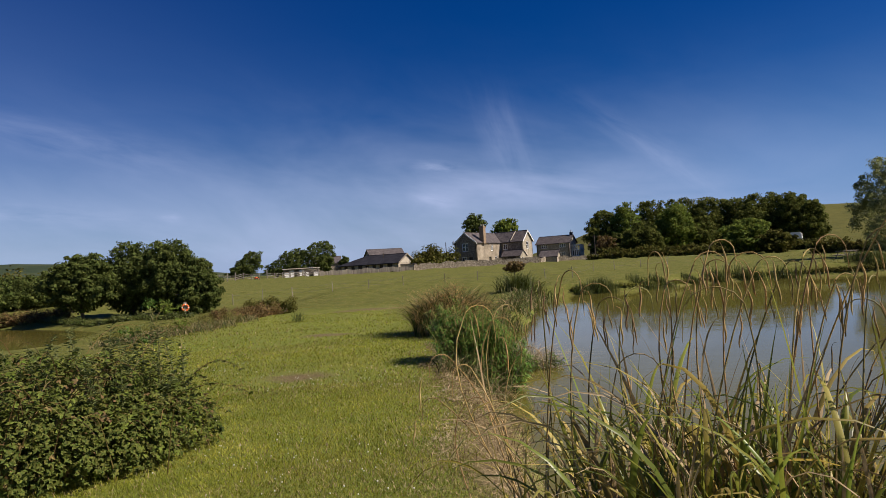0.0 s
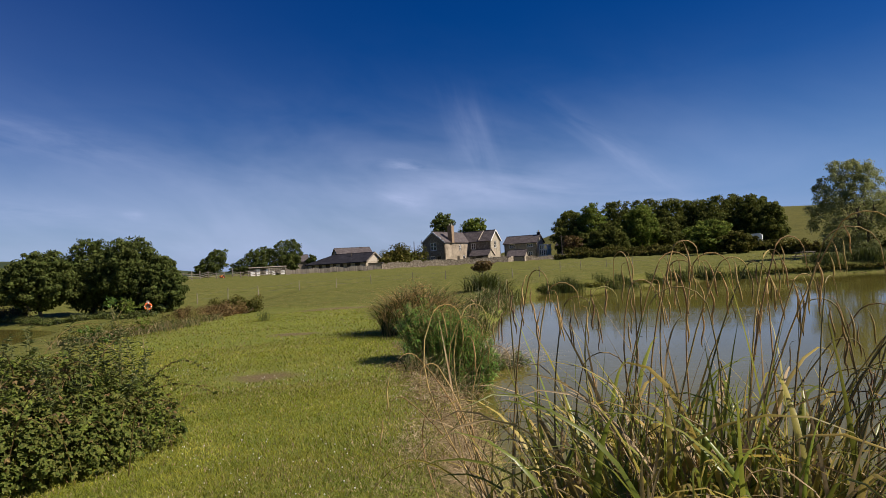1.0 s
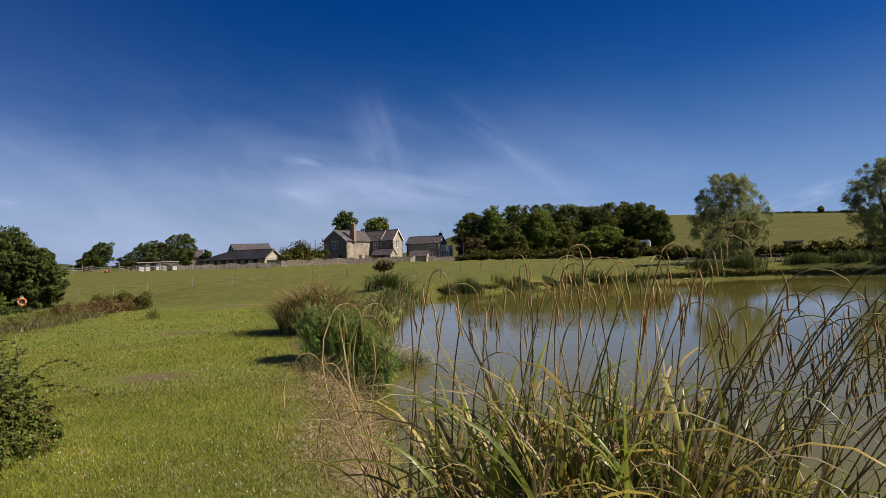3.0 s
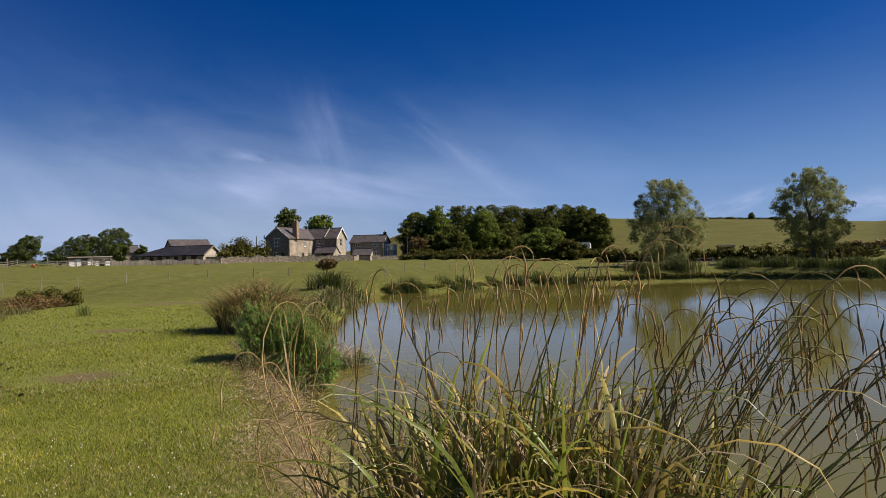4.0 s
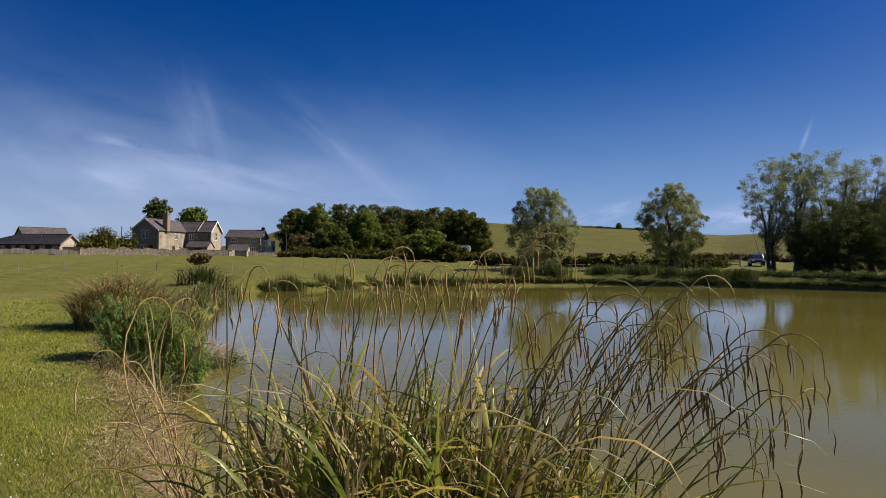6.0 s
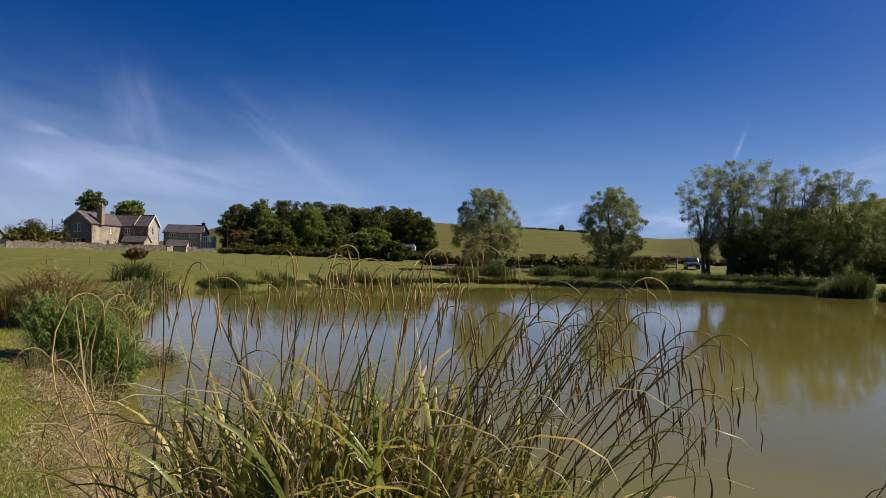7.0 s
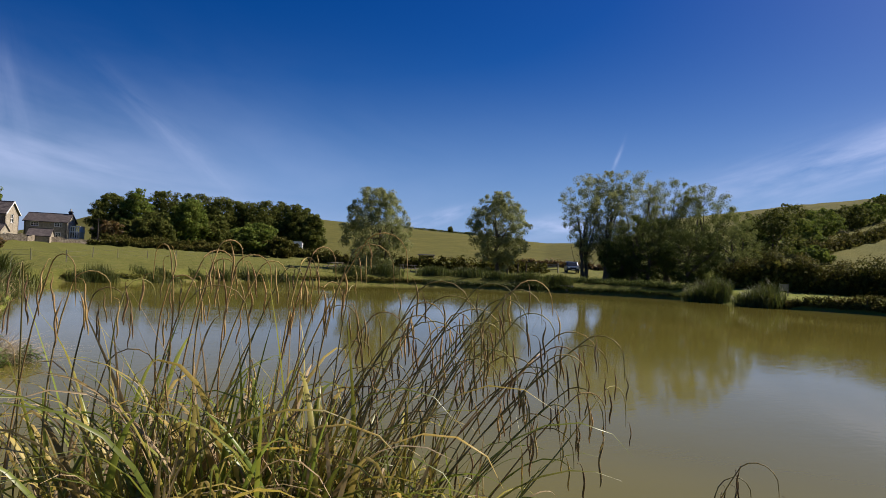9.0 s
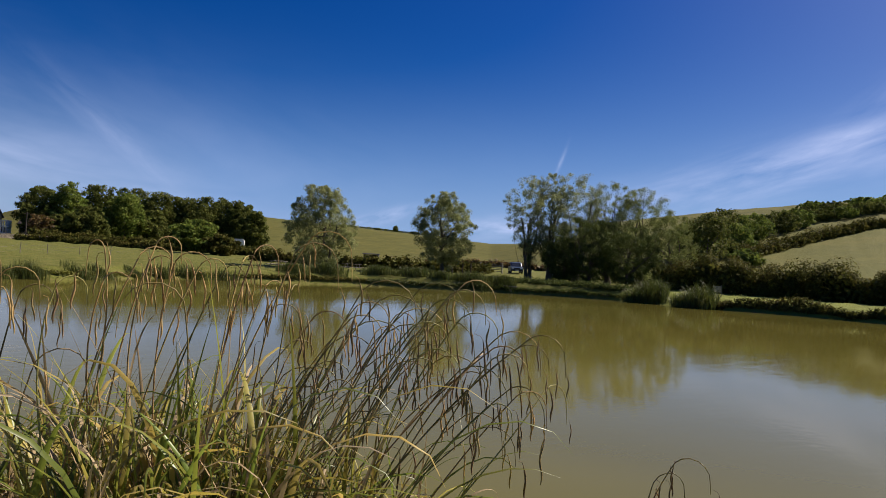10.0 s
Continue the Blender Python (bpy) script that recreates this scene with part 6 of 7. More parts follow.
def leaf_sprays(pos, nrm, size, r, three=True):
    """Leaflets in threes with a fold along the midrib, facing outwards; returns folded quads."""
    n = len(pos)
    t = np.cross(nrm, unit(n, r))
    t /= np.linalg.norm(t, axis=1)[:, None] + 1e-9
    b = np.cross(nrm, t)
    out = []
    for ang in ((0, 1.15, -1.15) if three else (0,)):
        d = t * math.cos(ang) + b * math.sin(ang)
        s = np.cross(nrm, d)
        L = (size * r.uniform(0.75, 1.25, n))[:, None] * (1.0 if ang == 0 else 0.82)
        tip, mid = pos + d * L - nrm * L * 0.16, pos + d * L * 0.45 - nrm * L * 0.02
        e = nrm * L * 0.09
        for sg in (-1, 1):
            edge = pos + d * L * 0.42 + s * sg * L * 0.33 + e
            q = np.stack([pos, mid, tip, edge], 1)
            out.append(q if sg < 0 else q[:, ::-1])
    return np.concatenate(out)


def bramble():
    r = np.random.default_rng(410)
    ox, oy = lay(-3.8, 5.4)
    oz = zg(ox, oy)
    ob = thing("bramble_bush", "dense bramble bush with glossy green and reddening leaves", "bush", pose(ox, oy, oz))
    mounds = ((-3.75, 5.2, 1.15, 1.12), (-2.95, 5.75, 0.62, 0.70), (-5.0, 6.3, 1.4, 0.70), (-3.5, 4.55, 0.62, 0.85), (-2.9, 5.15, 0.42, 0.60), (-5.6, 5.1, 1.2, 0.74), (-4.4, 4.4, 0.9, 0.88), (-4.2, 6.5, 0.9, 0.86), (-3.2, 4.85, 0.5, 0.75), (-3.4, 6.1, 0.6, 0.9))
    mounds = [(*lay(mx, my), rad, top) for mx, my, rad, top in mounds]
    P, N = [], []
    for mx, my, rad, top in mounds:
        n = int(3000 * rad * top)
        d = unit(n, r)
        d[:, 2] = np.abs(d[:, 2])
        k = 0.55 + 0.45 * r.random(n) ** 0.5 + 0.12 * patchy(d[:, 0] * 3 + mx, d[:, 1] * 3 + d[:, 2] * 2, 2.0, 3)
        P.append(np.stack([mx + d[:, 0] * rad * k, my + d[:, 1] * rad * k, 0.08 + d[:, 2] * (top - 0.08) * k], -1) - [ox, oy, 0])
        N.append(d + [0, 0, 0.5])
    P, N = np.concatenate(P), np.concatenate(N)
    N = N + 0.95 * unit(len(N), r)
    N /= np.linalg.norm(N, axis=1)[:, None]
    # the leaves nearest to the mown path are pieces of their own
    near = np.argsort(-(P[:, 0] * 0.8 - P[:, 1] * 0.6 + P[:, 2] * 0.4))
    own, rest = near[:240], near[240:]
    pick = r.random(len(rest))
    for lo, hi, m_, lab in ((0, 0.72, M_BRAMBLE, ""), (0.72, 0.94, M_ASH, "yellow-green leaves"), (0.94, 1.0, M_RUST, "reddening leaves")):
        k = rest[(pick >= lo) & (pick < hi)]
        part("foliage", Geo().quads(leaf_sprays(P[k], N[k], 0.046, r)), m_, ob, lab)["kind"] = "stuff"
    spray = Geo().quads(leaf_sprays(np.zeros((1, 3)), np.array([[0, 0, 1.0]]), np.array([0.048]), r)).mesh("leaf")
    for i in own:
        rot = Vector(N[i]).to_track_quat("Z", "Y").to_matrix().to_4x4() @ pose(0, 0, 0, 0, 0, r.uniform(0, 360))
        link("leaf", spray, M_BRAMBLE, ob, "", Matrix.Translation(P[i]) @ rot)
    canes = Geo()
    for i in range(110):
        mx, my, rad, top = mounds[int(r.integers(len(mounds)))]
        a = r.uniform(0, 2 * np.pi)
        s = np.array([mx - ox + 0.2 * r.normal(), my - oy + 0.2 * r.normal(), 0])
        t = np.linspace(0, 1, 9)[:, None]
        end = s + np.array([math.cos(a) * rad * 1.1, math.sin(a) * rad * 1.1, top * r.uniform(0.2, 0.8)])
        canes.tube(s + (end - s) * t + np.array([0, 0, top * 0.6]) * np.sin(np.pi * t * 0.8), np.linspace(0.006, 0.002, 9), 4)
    part("understory", canes, M_RUST, ob, "reddish arching canes")["kind"] = "stuff"
    # a few shoots that reach over the grass
    for k, (a, ln) in enumerate(((-10, 0.7), (8, 0.75), (-35, 0.5), (25, 0.5))):
        sx, sy = lay(-2.75, 5.35 + 0.25 * k)
        s = np.array([sx - ox, sy - oy, 0.45 + 0.08 * k])
        t = np.linspace(0, 1, 10)[:, None]
        d = np.array([math.cos(radians(a)), math.sin(radians(a)), 0])
        path = s + d * ln * t + np.array([0, 0, 0.12]) * np.sin(np.pi * t)
        shoot = part("shoot", Geo().tube(path, np.linspace(0.005, 0.002, 10), 4), M_RUST, ob)
        nn = unit(30, r) * 0.5 + [0, 0, 1]
        nn /= np.linalg.norm(nn, axis=1)[:, None]
        part("foliage", Geo().quads(leaf_sprays(np.repeat(path, 3, 0), nn, 0.05, r)), M_BRAMBLE, shoot)["kind"] = "stuff"
    # thistles growing through it
    for i in range(34):
        x, y = lay(-4.4 + 1.5 * r.random(), 4.8 + 1.5 * r.random())
        h = r.uniform(0.95, 1.32)
        t_ = thing("thistle", "grey-green creeping thistle growing through the bramble", "thistle", pose(x, y, zg(x, y)), "thistles in the bramble")
        t = np.linspace(0, 1, 8)[:, None]
        path = np.array([0, 0, h]) * t + np.array([r.normal() * 0.12, r.normal() * 0.12, 0]) * t ** 2
        part("stalk", Geo().tube(path, np.linspace(0.007, 0.003, 8), 4), M_THISTLE, t_)
        n = 70
        k = r.uniform(0.45, 1, n)
        p = np.stack([np.interp(k, t[:, 0], path[:, j]) for j in range(3)], -1)
        a = np.arange(n) * 2.4
        d = np.stack([np.cos(a), np.sin(a), r.uniform(0.1, 0.7, n)], -1)
        L = (r.uniform(0.07, 0.13, n) * (1.15 - 0.5 * k))[:, None]
        s = np.stack([-np.sin(a), np.cos(a), np.zeros(n)], -1) * 0.014
        part("foliage", Geo().quads(np.stack([p, p + d * L * 0.5 + s, p + d * L - [0, 0, 0.02], p + d * L * 0.5 - s], 1)), M_THISTLE, t_)["kind"] = "stuff"
    # a yellowing umbel in leaf
    t_ = thing("umbel_plant", "tall branching umbel plant with yellow-green leaf sprays", "plant", pose(*lay(-3.15, 6.0), zg(*lay(-3.15, 6.0))))
    t = np.linspace(0, 1, 8)[:, None]
    main = np.array([0.06, 0, 1.32]) * t + np.array([0.05, 0, 0]) * np.sin(3 * t)
    part("stem", Geo().tube(main, np.linspace(0.008, 0.004, 8), 5), M_STEM, t_)
    for k, dx, dy, dz in ((4, -0.2, 0.05, 0.32), (5, 0.24, -0.05, 0.3), (5, -0.3, 0.0, 0.24), (6, 0.1, 0.1, 0.28), (7, -0.06, 0, 0.16), (7, 0.08, 0.05, 0.14)):
        end = main[k] + [dx, dy, dz]
        way = limb_path(main[k], end, r, 0.08, 5)
        branch = part("branch", Geo().tube(way, np.linspace(0.004, 0.002, 5), 4), M_STEM, t_)
        p = end + r.normal(size=(30, 3)) * [0.055, 0.055, 0.03]
        part("foliage", Geo().quads(leaf_sprays(p, unit(30, r), 0.032, r)), M_ASH if dx > 0 else M_HERB, branch)["kind"] = "stuff"
    # dry umbel stalks
    for x, y, lx, h in ((-2.95, 6.3, -0.35, 1.35), (-3.1, 6.35, 0.1, 1.1)):
        x, y = lay(x, y)
        t_ = thing("dry_stalk", "thin pale dry stalk leaning over the bramble", "stalk", pose(x, y, zg(x, y)), "dry stalks by the bramble")
        t = np.linspace(0, 1, 8)[:, None]
        part("stem", Geo().tube(np.array([lx, 0, h]) * t + np.array([0.05, 0, 0]) * np.sin(3 * t), np.linspace(0.005, 0.002, 8), 4), M_STRAW, t_)


def herb_bush(name, label, x, y, wide, deep, tall, stems, seed, material, leaf=0.11, slim=0.16, per=26):
    """Upright leafy stems standing close together, with narrow drooping leaves."""
    r = np.random.default_rng(seed)
    z0 = zg(x, y)
    ob = thing(name, label, "plant", pose(x, y, z0))
    st, q = Geo(), []
    for i in range(stems):
        u, v = r.normal(size=2).clip(-1.9, 1.9) * 0.27
        sx, sy = u * wide, v * deep
        h = tall * r.uniform(0.7, 1.08) * (1 - 0.35 * (u * u + v * v) / 0.26)
        t = np.linspace(0, 1, 6)[:, None]
        lean = np.array([u * 0.5 * wide + r.normal() * 0.06, v * 0.5 * deep + r.normal() * 0.06, 0]) * 0.7
        gz = max(zg(x + sx, y + sy), -0.15) - z0
        h += 0.8 * max(0.0, -gz)
        path = np.array([sx, sy, gz]) + np.array([0, 0, h]) * t + lean * t ** 2
        st.tube(path, np.linspace(0.006, 0.0025, 6), 4)
        k = r.uniform(0.15, 1.0, per)
        p = np.stack([np.interp(k, t[:, 0], path[:, j]) for j in range(3)], -1)
        a = np.arange(per) * 2.4 + r.uniform(0, 6)
        d = np.stack([np.cos(a), np.sin(a), r.uniform(-0.35, 0.5, per)], -1)
        L = leaf * r.uniform(0.6, 1.25, per)[:, None]
        s = np.stack([-np.sin(a), np.cos(a), np.zeros(per)], -1) * L * slim
        q.append(np.stack([p, p + d * L * 0.45 + s, p + d * L - np.array([0, 0, 0.35]) * L, p + d * L * 0.45 - s], 1))
    part("understory", st, M_STEM, ob)["kind"] = "stuff"
    part("foliage", Geo().quads(np.concatenate(q)), material, ob)["kind"] = "stuff"
    return ob


def arch(length, a0, a1, p, n):
    """Outward and upward run of an arching leaf whose slope goes from a0 to a1 degrees off the vertical."""
    t = np.linspace(0, 1, n)
    a = np.radians(a0 + (a1 - a0) * t ** p)
    s = length / (n - 1)
    out = np.concatenate([[0], np.cumsum(np.sin((a[1:] + a[:-1]) / 2) * s)])
    up = np.concatenate([[0], np.cumsum(np.cos((a[1:] + a[:-1]) / 2) * s)])
    return out, up


def sedge():
    r = np.random.default_rng(430)
    t13 = np.linspace(0, 1, 13)

    def strap(kind):
        """A narrow keeled leaf: stiff, arching over, or snapped half-way."""
        L = r.uniform(0.85, 1.35)
        if kind == 0:
            o, u = arch(L, r.uniform(1, 12), r.uniform(14, 50), r.uniform(1.5, 3), 13)
        elif kind == 1:
            o, u = arch(L * 1.1, r.uniform(3, 18), r.uniform(95, 168), r.uniform(1.8, 3.6), 13)
        else:
            k, bend, a0 = r.uniform(0.5, 0.8), r.uniform(95, 160), r.uniform(3, 16)
            a = np.radians(np.interp(t13, [0, k - 0.03, k + 0.05, 1], [a0, a0 + 12, bend, bend + 12]))
            o, u = np.cumsum(np.sin(a)) * L / 13, np.cumsum(np.cos(a)) * L / 13
        side = 0.10 * L * t13 ** 2 * r.normal()
        w = r.uniform(0.018, 0.033) * np.interp(t13, [0, 0.15, 0.6, 1], [0.7, 1, 0.8, 0.05])
        tw = np.linspace(0, r.normal() * 1.1, 13)
        sd = np.stack([np.sin(tw) * 0.5, np.cos(tw), np.sin(tw) * 0.6], -1)
        sd /= np.linalg.norm(sd, axis=1)[:, None]
        return Geo().ribbon(np.stack([o, side, u], -1), w, sd, 0.35)
    straps = [strap((0, 1, 2, 0, 1, 1)[i % 6]) for i in range(24)]
    green = [g.mesh("leaf", True) for g in straps]
    gold = [g.mesh("leaf", True) for g in straps[:10]]
    dead = [g.mesh("leaf", True) for g in straps[8:20]]

    def spike_geo(L, fat, hang):
        """A catkin-like spike on its thread, turning down from the stem."""
        tt = np.linspace(0, 1, 10)
        an = np.radians(np.interp(tt, [0, 0.10, 0.22, 0.36, 1], [50, 100, hang - 22, hang, hang + 3]) + r.normal() * 3)
        o, u = np.cumsum(np.sin(an)) * (L + 0.05) / 10, np.cumsum(np.cos(an)) * (L + 0.05) / 10
        return Geo().tube(np.stack([o, 0.006 * np.sin(np.arange(10)), u], -1), fat * np.array([0.25, 0.27, 0.34, 0.8, 0.97, 0.92, 1.0, 0.93, 0.85, 0.3]), 6)
    cones = [spike_geo(r.uniform(0.12, 0.20), r.uniform(0.0034, 0.0048), r.uniform(170, 180)) for _ in range(8)]
    pods, tan = [g.mesh("spike", True) for g in cones], [g.mesh("spike", True) for g in cones]
    # heading, distance, leaves, size
    clumps = [(9, 2.8, 18, 0.78), (13, 2.65, 50, 0.92), (18, 2.55, 85, 1.04), (23, 2.5, 100, 1.06), (28, 2.5, 105, 1.06), (33, 2.5, 105, 1.04), (38, 2.5, 95, 0.97), (43, 2.55, 75, 0.88), (48, 2.65, 55, 0.78),
              (16, 3.05, 50, 1.08), (24, 3.05, 75, 1.12), (32, 3.05, 75, 1.1), (40, 3.05, 55, 0.98)]
    roots = []
    for az, d, n, k in clumps:
        x, y = at(az, d)
        z = max(zg(x, y), -0.1)
        c = thing("pendulous_sedge", "tall clump of pendulous sedge with drooping brown flower spikes", "sedge", pose(x, y, z), "sedge clumps at the water's edge")
        roots.append((az, d, x, y, z, c))
        for i in range(n):
            m = pose(0.12 * r.normal(), 0.12 * r.normal(), -0.02, r.normal() * 6, r.normal() * 6, r.uniform(0, 360)) @ Matrix.Scale(k * r.uniform(0.72, 1.22), 4)
            q = r.random()
            if q < 0.27:
                link("leaf", dead[int(r.integers(12))], M_STRAW, c, "dry brown leaf", m)
            elif q < 0.56:
                link("leaf", gold[int(r.integers(10))], M_SEDGEY, c, "yellowed leaf", m)
            else:
                link("leaf", green[int(r.integers(24))], M_SEDGE, c, "", m)

    def stem(apex_az, apex_el, root, dist, hook=0.07, tail=0.10, spikes=5, dry=False, way=0, gap=0.075):
        """A flower stem from its clump to the top of its nodding tip, hung with spikes."""
        _, _, x, y, z, c = root
        ax, ay = at(apex_az, dist)
        A = np.array([ax - x, ay - y, 2.2 + dist * math.tan(radians(apex_el)) - z])
        R0 = np.array([0.10 * r.normal(), 0.10 * r.normal(), 0])
        hd = A[:2] - R0[:2]
        flat = np.linalg.norm(hd)
        a = radians(apex_az * SPREAD)
        across = np.array([math.cos(a), -math.sin(a)])
        if way or flat < 0.25:
            hd = across * (way or (1 if r.random() < 0.75 else -1)) + 0.35 * r.normal(size=2)
            flat = max(flat, 1e-3)
        hd = hd / np.linalg.norm(hd)
        h3 = np.array([hd[0], hd[1], 0])
        lean = math.degrees(math.atan2(flat, A[2]))
        phi = min(80, lean + 10)
        an = np.radians(np.concatenate([np.linspace(phi, 172, 7), [174, 176, 178]]))
        ds = np.concatenate([np.full(7, hook * np.radians(172 - phi) / 6), np.full(3, tail / 3)])
        o, u = np.concatenate([[0], np.cumsum(np.sin(an) * ds)]), np.concatenate([[0], np.cumsum(np.cos(an) * ds)])
        top = int(np.argmax(u))
        H = A - h3 * o[top] - np.array([0, 0, u[top]])
        L = np.linalg.norm(H - R0)
        t = np.linspace(0, 1, 12)[:, None]
        end = h3 * math.sin(radians(phi)) + np.array([0, 0, math.cos(radians(phi))])
        m0 = (H - R0) * 1.0 + np.array([0, 0, 0.10 * L])
        m1 = end * L * 0.9
        path = (2 * t ** 3 - 3 * t ** 2 + 1) * R0 + (t ** 3 - 2 * t ** 2 + t) * m0 + (-2 * t ** 3 + 3 * t ** 2) * H + (t ** 3 - t ** 2) * m1
        full = np.concatenate([path, H + h3 * o[1:, None] + np.array([0, 0, 1.0]) * u[1:, None]])
        rad = np.interp(np.arange(len(full)), [0, 11, len(full) - 1], [0.0050, 0.0031, 0.0014])
        st = part("flower_stem", Geo().tube(full, rad, 5), M_HEAD if dry else M_STEM, c, "dry straw-coloured stem" if dry else "", True)
        ang = math.degrees(math.atan2(hd[1], hd[0]))
        far = np.concatenate([[0], np.cumsum(np.linalg.norm(np.diff(full, axis=0), axis=1))])
        # leaves that sheathe the stem
        for j in range(int(r.integers(0, 3))):
            i = int(r.integers(2, 9))
            q = Vector(full[i + 1] - full[i]).to_track_quat("Z", "Y").to_matrix().to_4x4()
            fresh = r.random() < 0.45
            link("leaf", green[int(r.integers(24))] if fresh else dead[int(r.integers(12))], M_SEDGE if fresh else M_STRAW, st, "", Matrix.Translation(full[i]) @ q @ pose(0, 0, 0, 0, 0, r.uniform(0, 360)) @ Matrix.Diagonal((0.7, 1, 1, 1)) @ Matrix.Scale(r.uniform(0.2, 0.42), 4))
        s_top = far[11]
        for j in range(spikes):
            s_ = far[-1] - 0.01 if j == 0 else s_top + 0.05 - gap * (j - 1) - r.uniform(0, 0.03)
            p = [np.interp(s_, far, full[:, k]) for k in range(3)]
            pale = dry or r.random() < 0.2
            link("spike", (tan if pale else pods)[int(r.integers(8))], M_HEAD if pale else M_SPIKE, st, "", pose(*p, 0, 0, ang + r.normal() * 50) @ Matrix.Scale(r.uniform(0.75, 1.2), 4))

    def nearest(az):
        return min(roots[:9], key=lambda q: abs(q[0] - az))
    # tall stems with straw-coloured hooks
    for az, el in ((9.0, -1.6), (11.9, -0.8), (14.0, -2.2), (15.4, -3.6), (18.0, -2.8), (20.0, 0.5), (21.5, -2.3), (24.6, 0.2), (25.6, 1.2), (25.1, -0.6), (27.6, -0.1), (29.6, -0.6), (31.5, -1.1), (34.3, 1.0), (35.3, -2.4), (32.9, -0.1), (36.6, -4.6)):
        stem(az, el, nearest(az - r.uniform(0, 3) - (4 if az > 24 else 0)), r.uniform(2.55, 2.75), r.uniform(0.04, 0.09), r.uniform(0.05, 0.14), int(r.integers(3, 6)), r.random() < 0.8, 0, 0.05)
    for az, el in ((40.2, 2.7), (38.8, 1.5)):
        stem(az, el, nearest(33), 2.6, 0.11, 0.10, 4, True, 1)
    # leaning stems hung with dark spikes
    for az, el in ((46.0, -1.8), (44.7, -4.0), (51.3, -1.8), (53.9, -2.3), (55.2, -1.3), (52.5, -3.3), (55.2, -4.5), (59.3, -6.1), (60.1, -7.3), (61.3, -6.3), (57.6, -7.6), (58.4, -8.3), (55.8, -9.7), (60.8, -11.7), (59.6, -11.3), (62.6, -11.0), (45.5, -5.8), (48.7, -6.0), (49.9, -4.4), (52.7, -5.4), (38.7, -10.5), (46.9, -14.7), (41.3, -9.9), (56.6, -15.3), (43.0, -7.4), (47.4, -3.2), (50.6, -7.8), (53.4, -8.8), (49.0, -9.6)):
        stem(az, el, nearest(np.interp(az, [38, 46, 56, 64], [28, 31, 36, 40]) + r.normal() * 2), r.uniform(2.5, 2.8), r.uniform(0.09, 0.17), r.uniform(0.02, 0.08), int(r.integers(3, 6)), r.random() < 0.2, 1, 0.10)
    # stems that lean over the straw
    for az, el in ((2.8, -3.7), (5.6, -3.8), (5.0, -5.0), (-1.2, -8.3), (-2.0, -12.4), (1.0, -9.4), (2.4, -12.6), (7.6, -8.0)):
        stem(az, el, roots[0] if az > 4 else nearest(11), r.uniform(2.9, 3.3), r.uniform(0.05, 0.10), r.uniform(0.02, 0.12), int(r.integers(0, 3)), True, 1 if az > 2 else -1)
    for i in range(22):
        if i < 5:
            az = r.uniform(9, 38)
            el = r.uniform(-12, -2.5)
            root, way = nearest(az - r.uniform(-2, 4)), 0
        else:
            az = r.uniform(37, 61)
            el = r.uniform(-15, -4.5) - max(0, az - 56) * 0.5
            root, way = nearest(np.interp(az, [38, 46, 56, 64], [28, 31, 36, 40]) + r.normal() * 3), 1
        stem(az, el, root, r.uniform(2.45, 2.95), r.uniform(0.05, 0.14), r.uniform(0.03, 0.10), int(r.integers(2, 5)), r.random() < (0.6 if az < 36 else 0.2), way)
    # a lone clump further along the shore
    x, y = at(72, 2.9)
    c = thing("pendulous_sedge", "lone low sedge tuft at the water's edge", "sedge", pose(x, y, max(zg(x, y), -0.1)))
    lone = (72, 2.9, x, y, max(zg(x, y), -0.1), c)
    for i in range(16):
        link("leaf", green[i], M_SEDGE, c, "", pose(0.06 * r.normal(), 0.06 * r.normal(), -0.02, 0, 0, r.uniform(0, 360)) @ Matrix.Scale(0.6, 4))
    for az, el in ((75.6, -16.1), (73.6, -17.6)):
        stem(az, el, lone, 2.9, 0.09, 0.05, 5, False, 1, 0.05)
    # dead stems along the straw edge
    for i in range(34):
        az = r.uniform(-2, 11)
        d = r.uniform(4.4, 9.4)
        x, y = at(az, d)
        if shore_distance(np.array([x]), np.array([y]), POND)[0] > 0.5:
            x += 0.45
        z = max(zg(x, y), -0.1)
        h = r.uniform(0.45, 1.15)
        a = r.uniform(100, 200) if r.random() < 0.6 else r.uniform(-60, 80)
        o, u = arch(h, r.uniform(5, 38), r.uniform(60, 190), 5, 14)
        s = thing("dead_sedge_stem", "dry arching sedge stem on the bank edge", "stem", pose(x, y, z, 0, 0, a), "dry stems on the bank edge")
        part("stem", Geo().tube(np.stack([o, 0 * o, u - 0.02], -1), np.linspace(0.005, 0.002, 14), 4), M_STRAW if i % 3 else M_STEM, s, smooth=True)
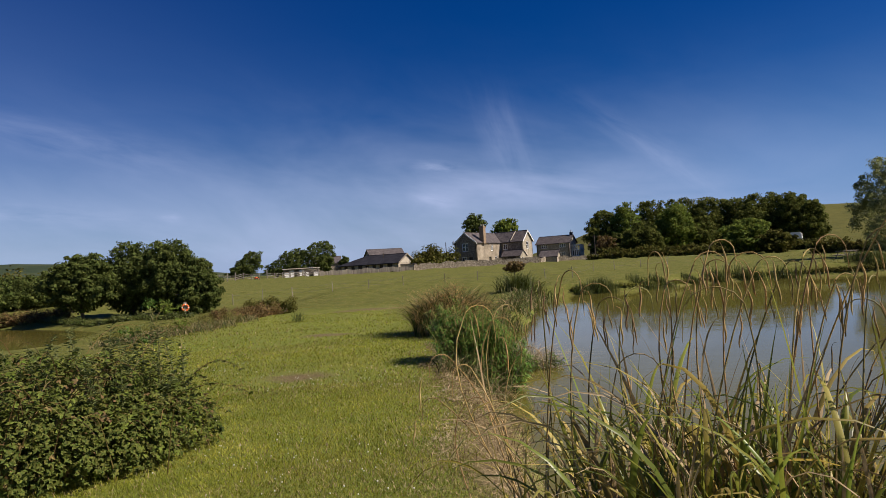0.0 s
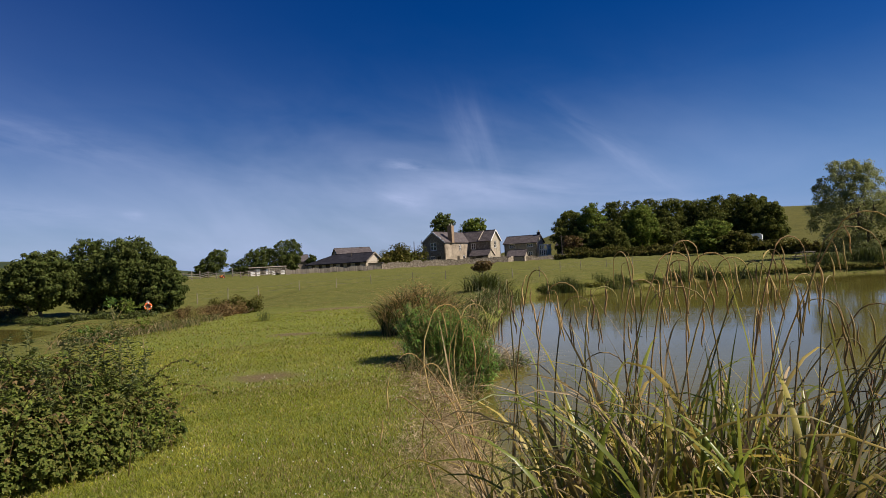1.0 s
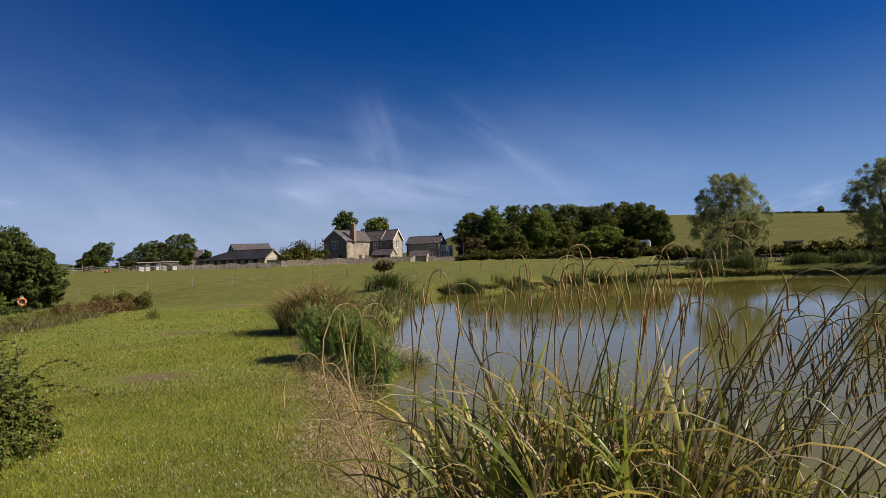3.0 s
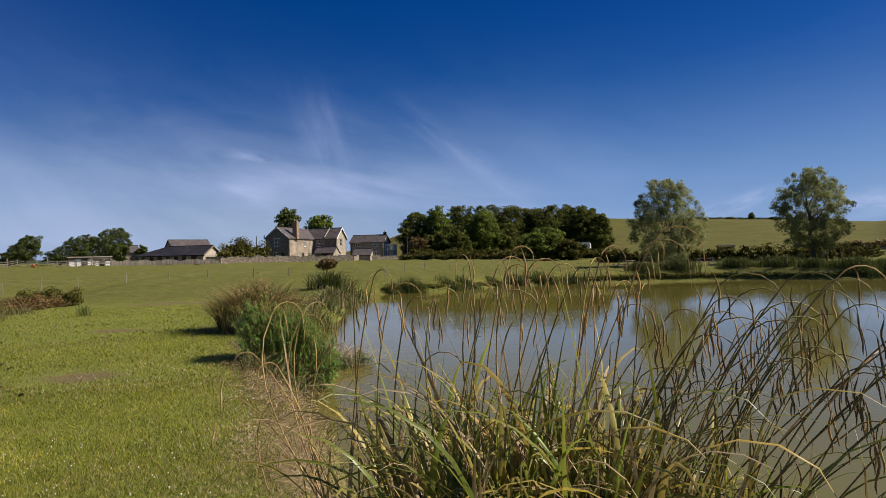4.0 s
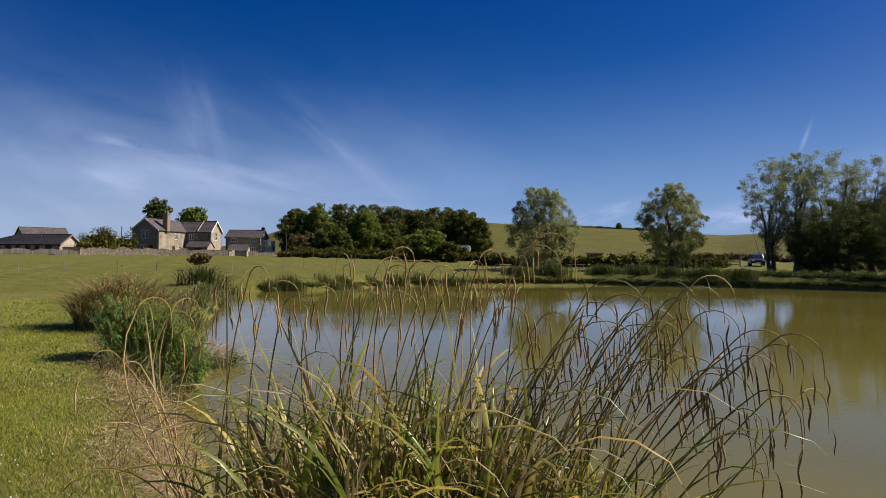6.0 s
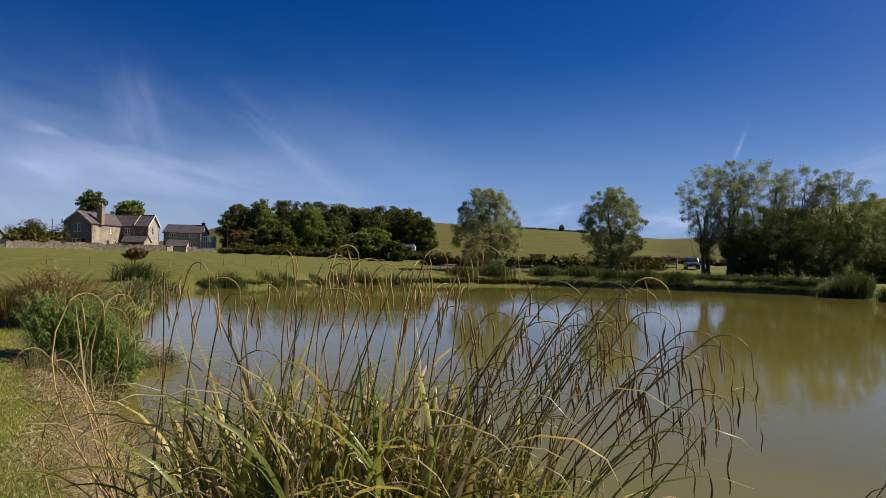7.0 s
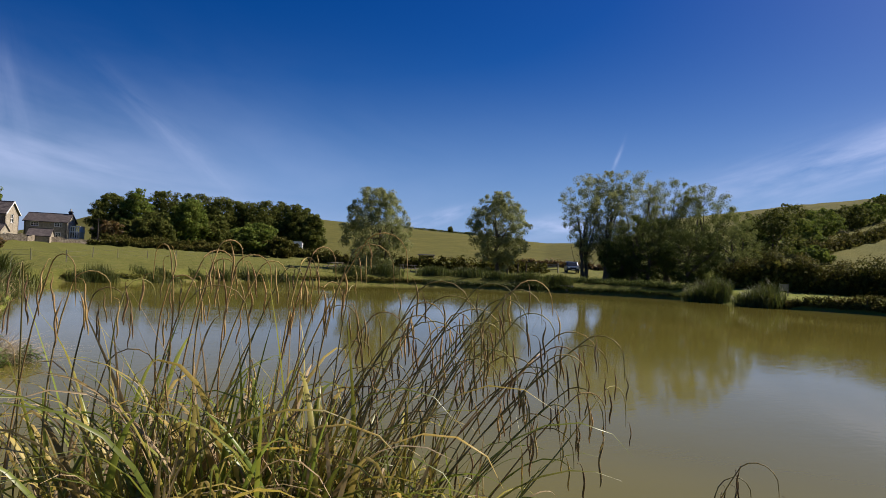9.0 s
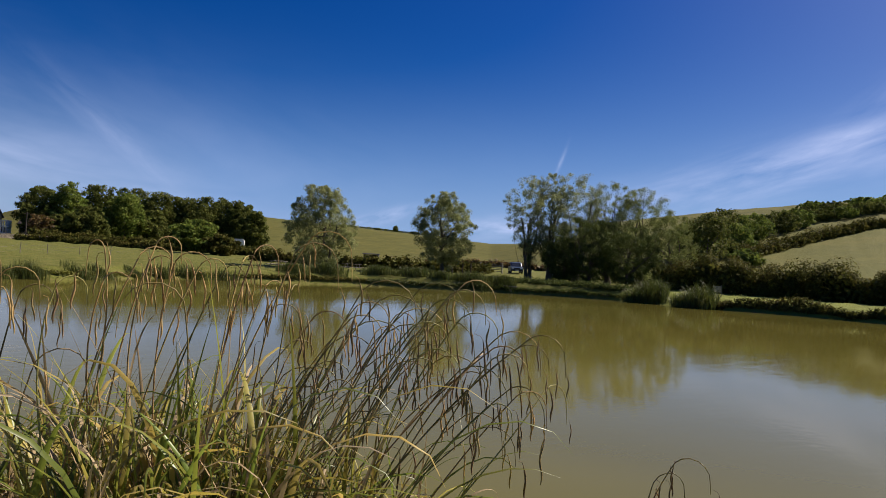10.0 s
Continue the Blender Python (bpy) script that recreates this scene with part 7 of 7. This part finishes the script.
        for j in range(int(r.integers(0, 4))):
            k = 12 - 2 * j
            link("spike", pods[j], M_SPIKE, s, "", pose(o[k], 0, u[k] - 0.02, 0, 0, r.normal() * 40) @ Matrix.Scale(0.8, 4))


def bank_plants():
    reeds("rush_tussock", "russet and green tussock of rushes and dead dock", 0.2, 15.0, 1.7, 1.5, 1.62, 3000, 440, width=0.020, lean=0.16, droop=0.7, category="rushes", dry=0.6, dead=M_DOCK)
    hedge("dead_dock", "rust-brown dead dock heads above the rushes", [at(-1.7, 14.8), at(0.0, 14.8), at(1.7, 15.1)], 1.3, 0.9, 9000, 0.024, M_DOCK, 441, "dock")
    reeds("rush_tussock", "dark green rushes behind the russet tussock", 2.2, 16.8, 1.2, 1.2, 1.4, 500, 442, width=0.025, lean=0.3, droop=0.5, category="rushes")
    x, y = at(2.7, 10.5)
    herb_bush("willowherb", "lush green willowherb on the pond edge", x, y, 1.3, 1.15, 1.36, 330, 443, M_HERB, 0.11, 0.12, 44)
    x, y = at(4.6, 10.6)
    herb_bush("willowherb", "green willowherb leaning over the water", x, y, 0.9, 0.8, 1.0, 90, 444, M_HERB, 0.12, 0.13, 30)
    x, y = at(9.4, 12.4)
    herb_bush("water_mint", "small bright green water plant at the pond margin", x, y, 0.42, 0.4, 0.5, 26, 445, M_HERB, 0.09, 0.2, 18)
    x, y = at(7.2, 12.2)
    herb_bush("water_mint", "small bright green water plant at the pond margin", x, y, 0.4, 0.35, 0.55, 22, 446, M_HERB, 0.09, 0.2, 18)
    reeds("pale_grass", "bleached arching grass hanging over the water", 6.4, 12.6, 1.1, 0.9, 1.15, 1000, 447, M_PALEGRASS, 0.016, 0.5, 0.8, "grass")
    reeds("sedge_skirt", "brown and green sedge blades under the willowherb", 2.6, 9.5, 1.2, 0.7, 0.62, 380, 448, width=0.014, lean=0.35, droop=0.7, category="sedge", dry=0.45)
    reeds("rush_tussock", "low green grass tuft on the mown bank", -14.6, 22.5, 0.4, 0.4, 0.6, 60, 449, width=0.015, lean=0.3, category="rushes")


turf()
bramble()
bank_plants()
sedge()
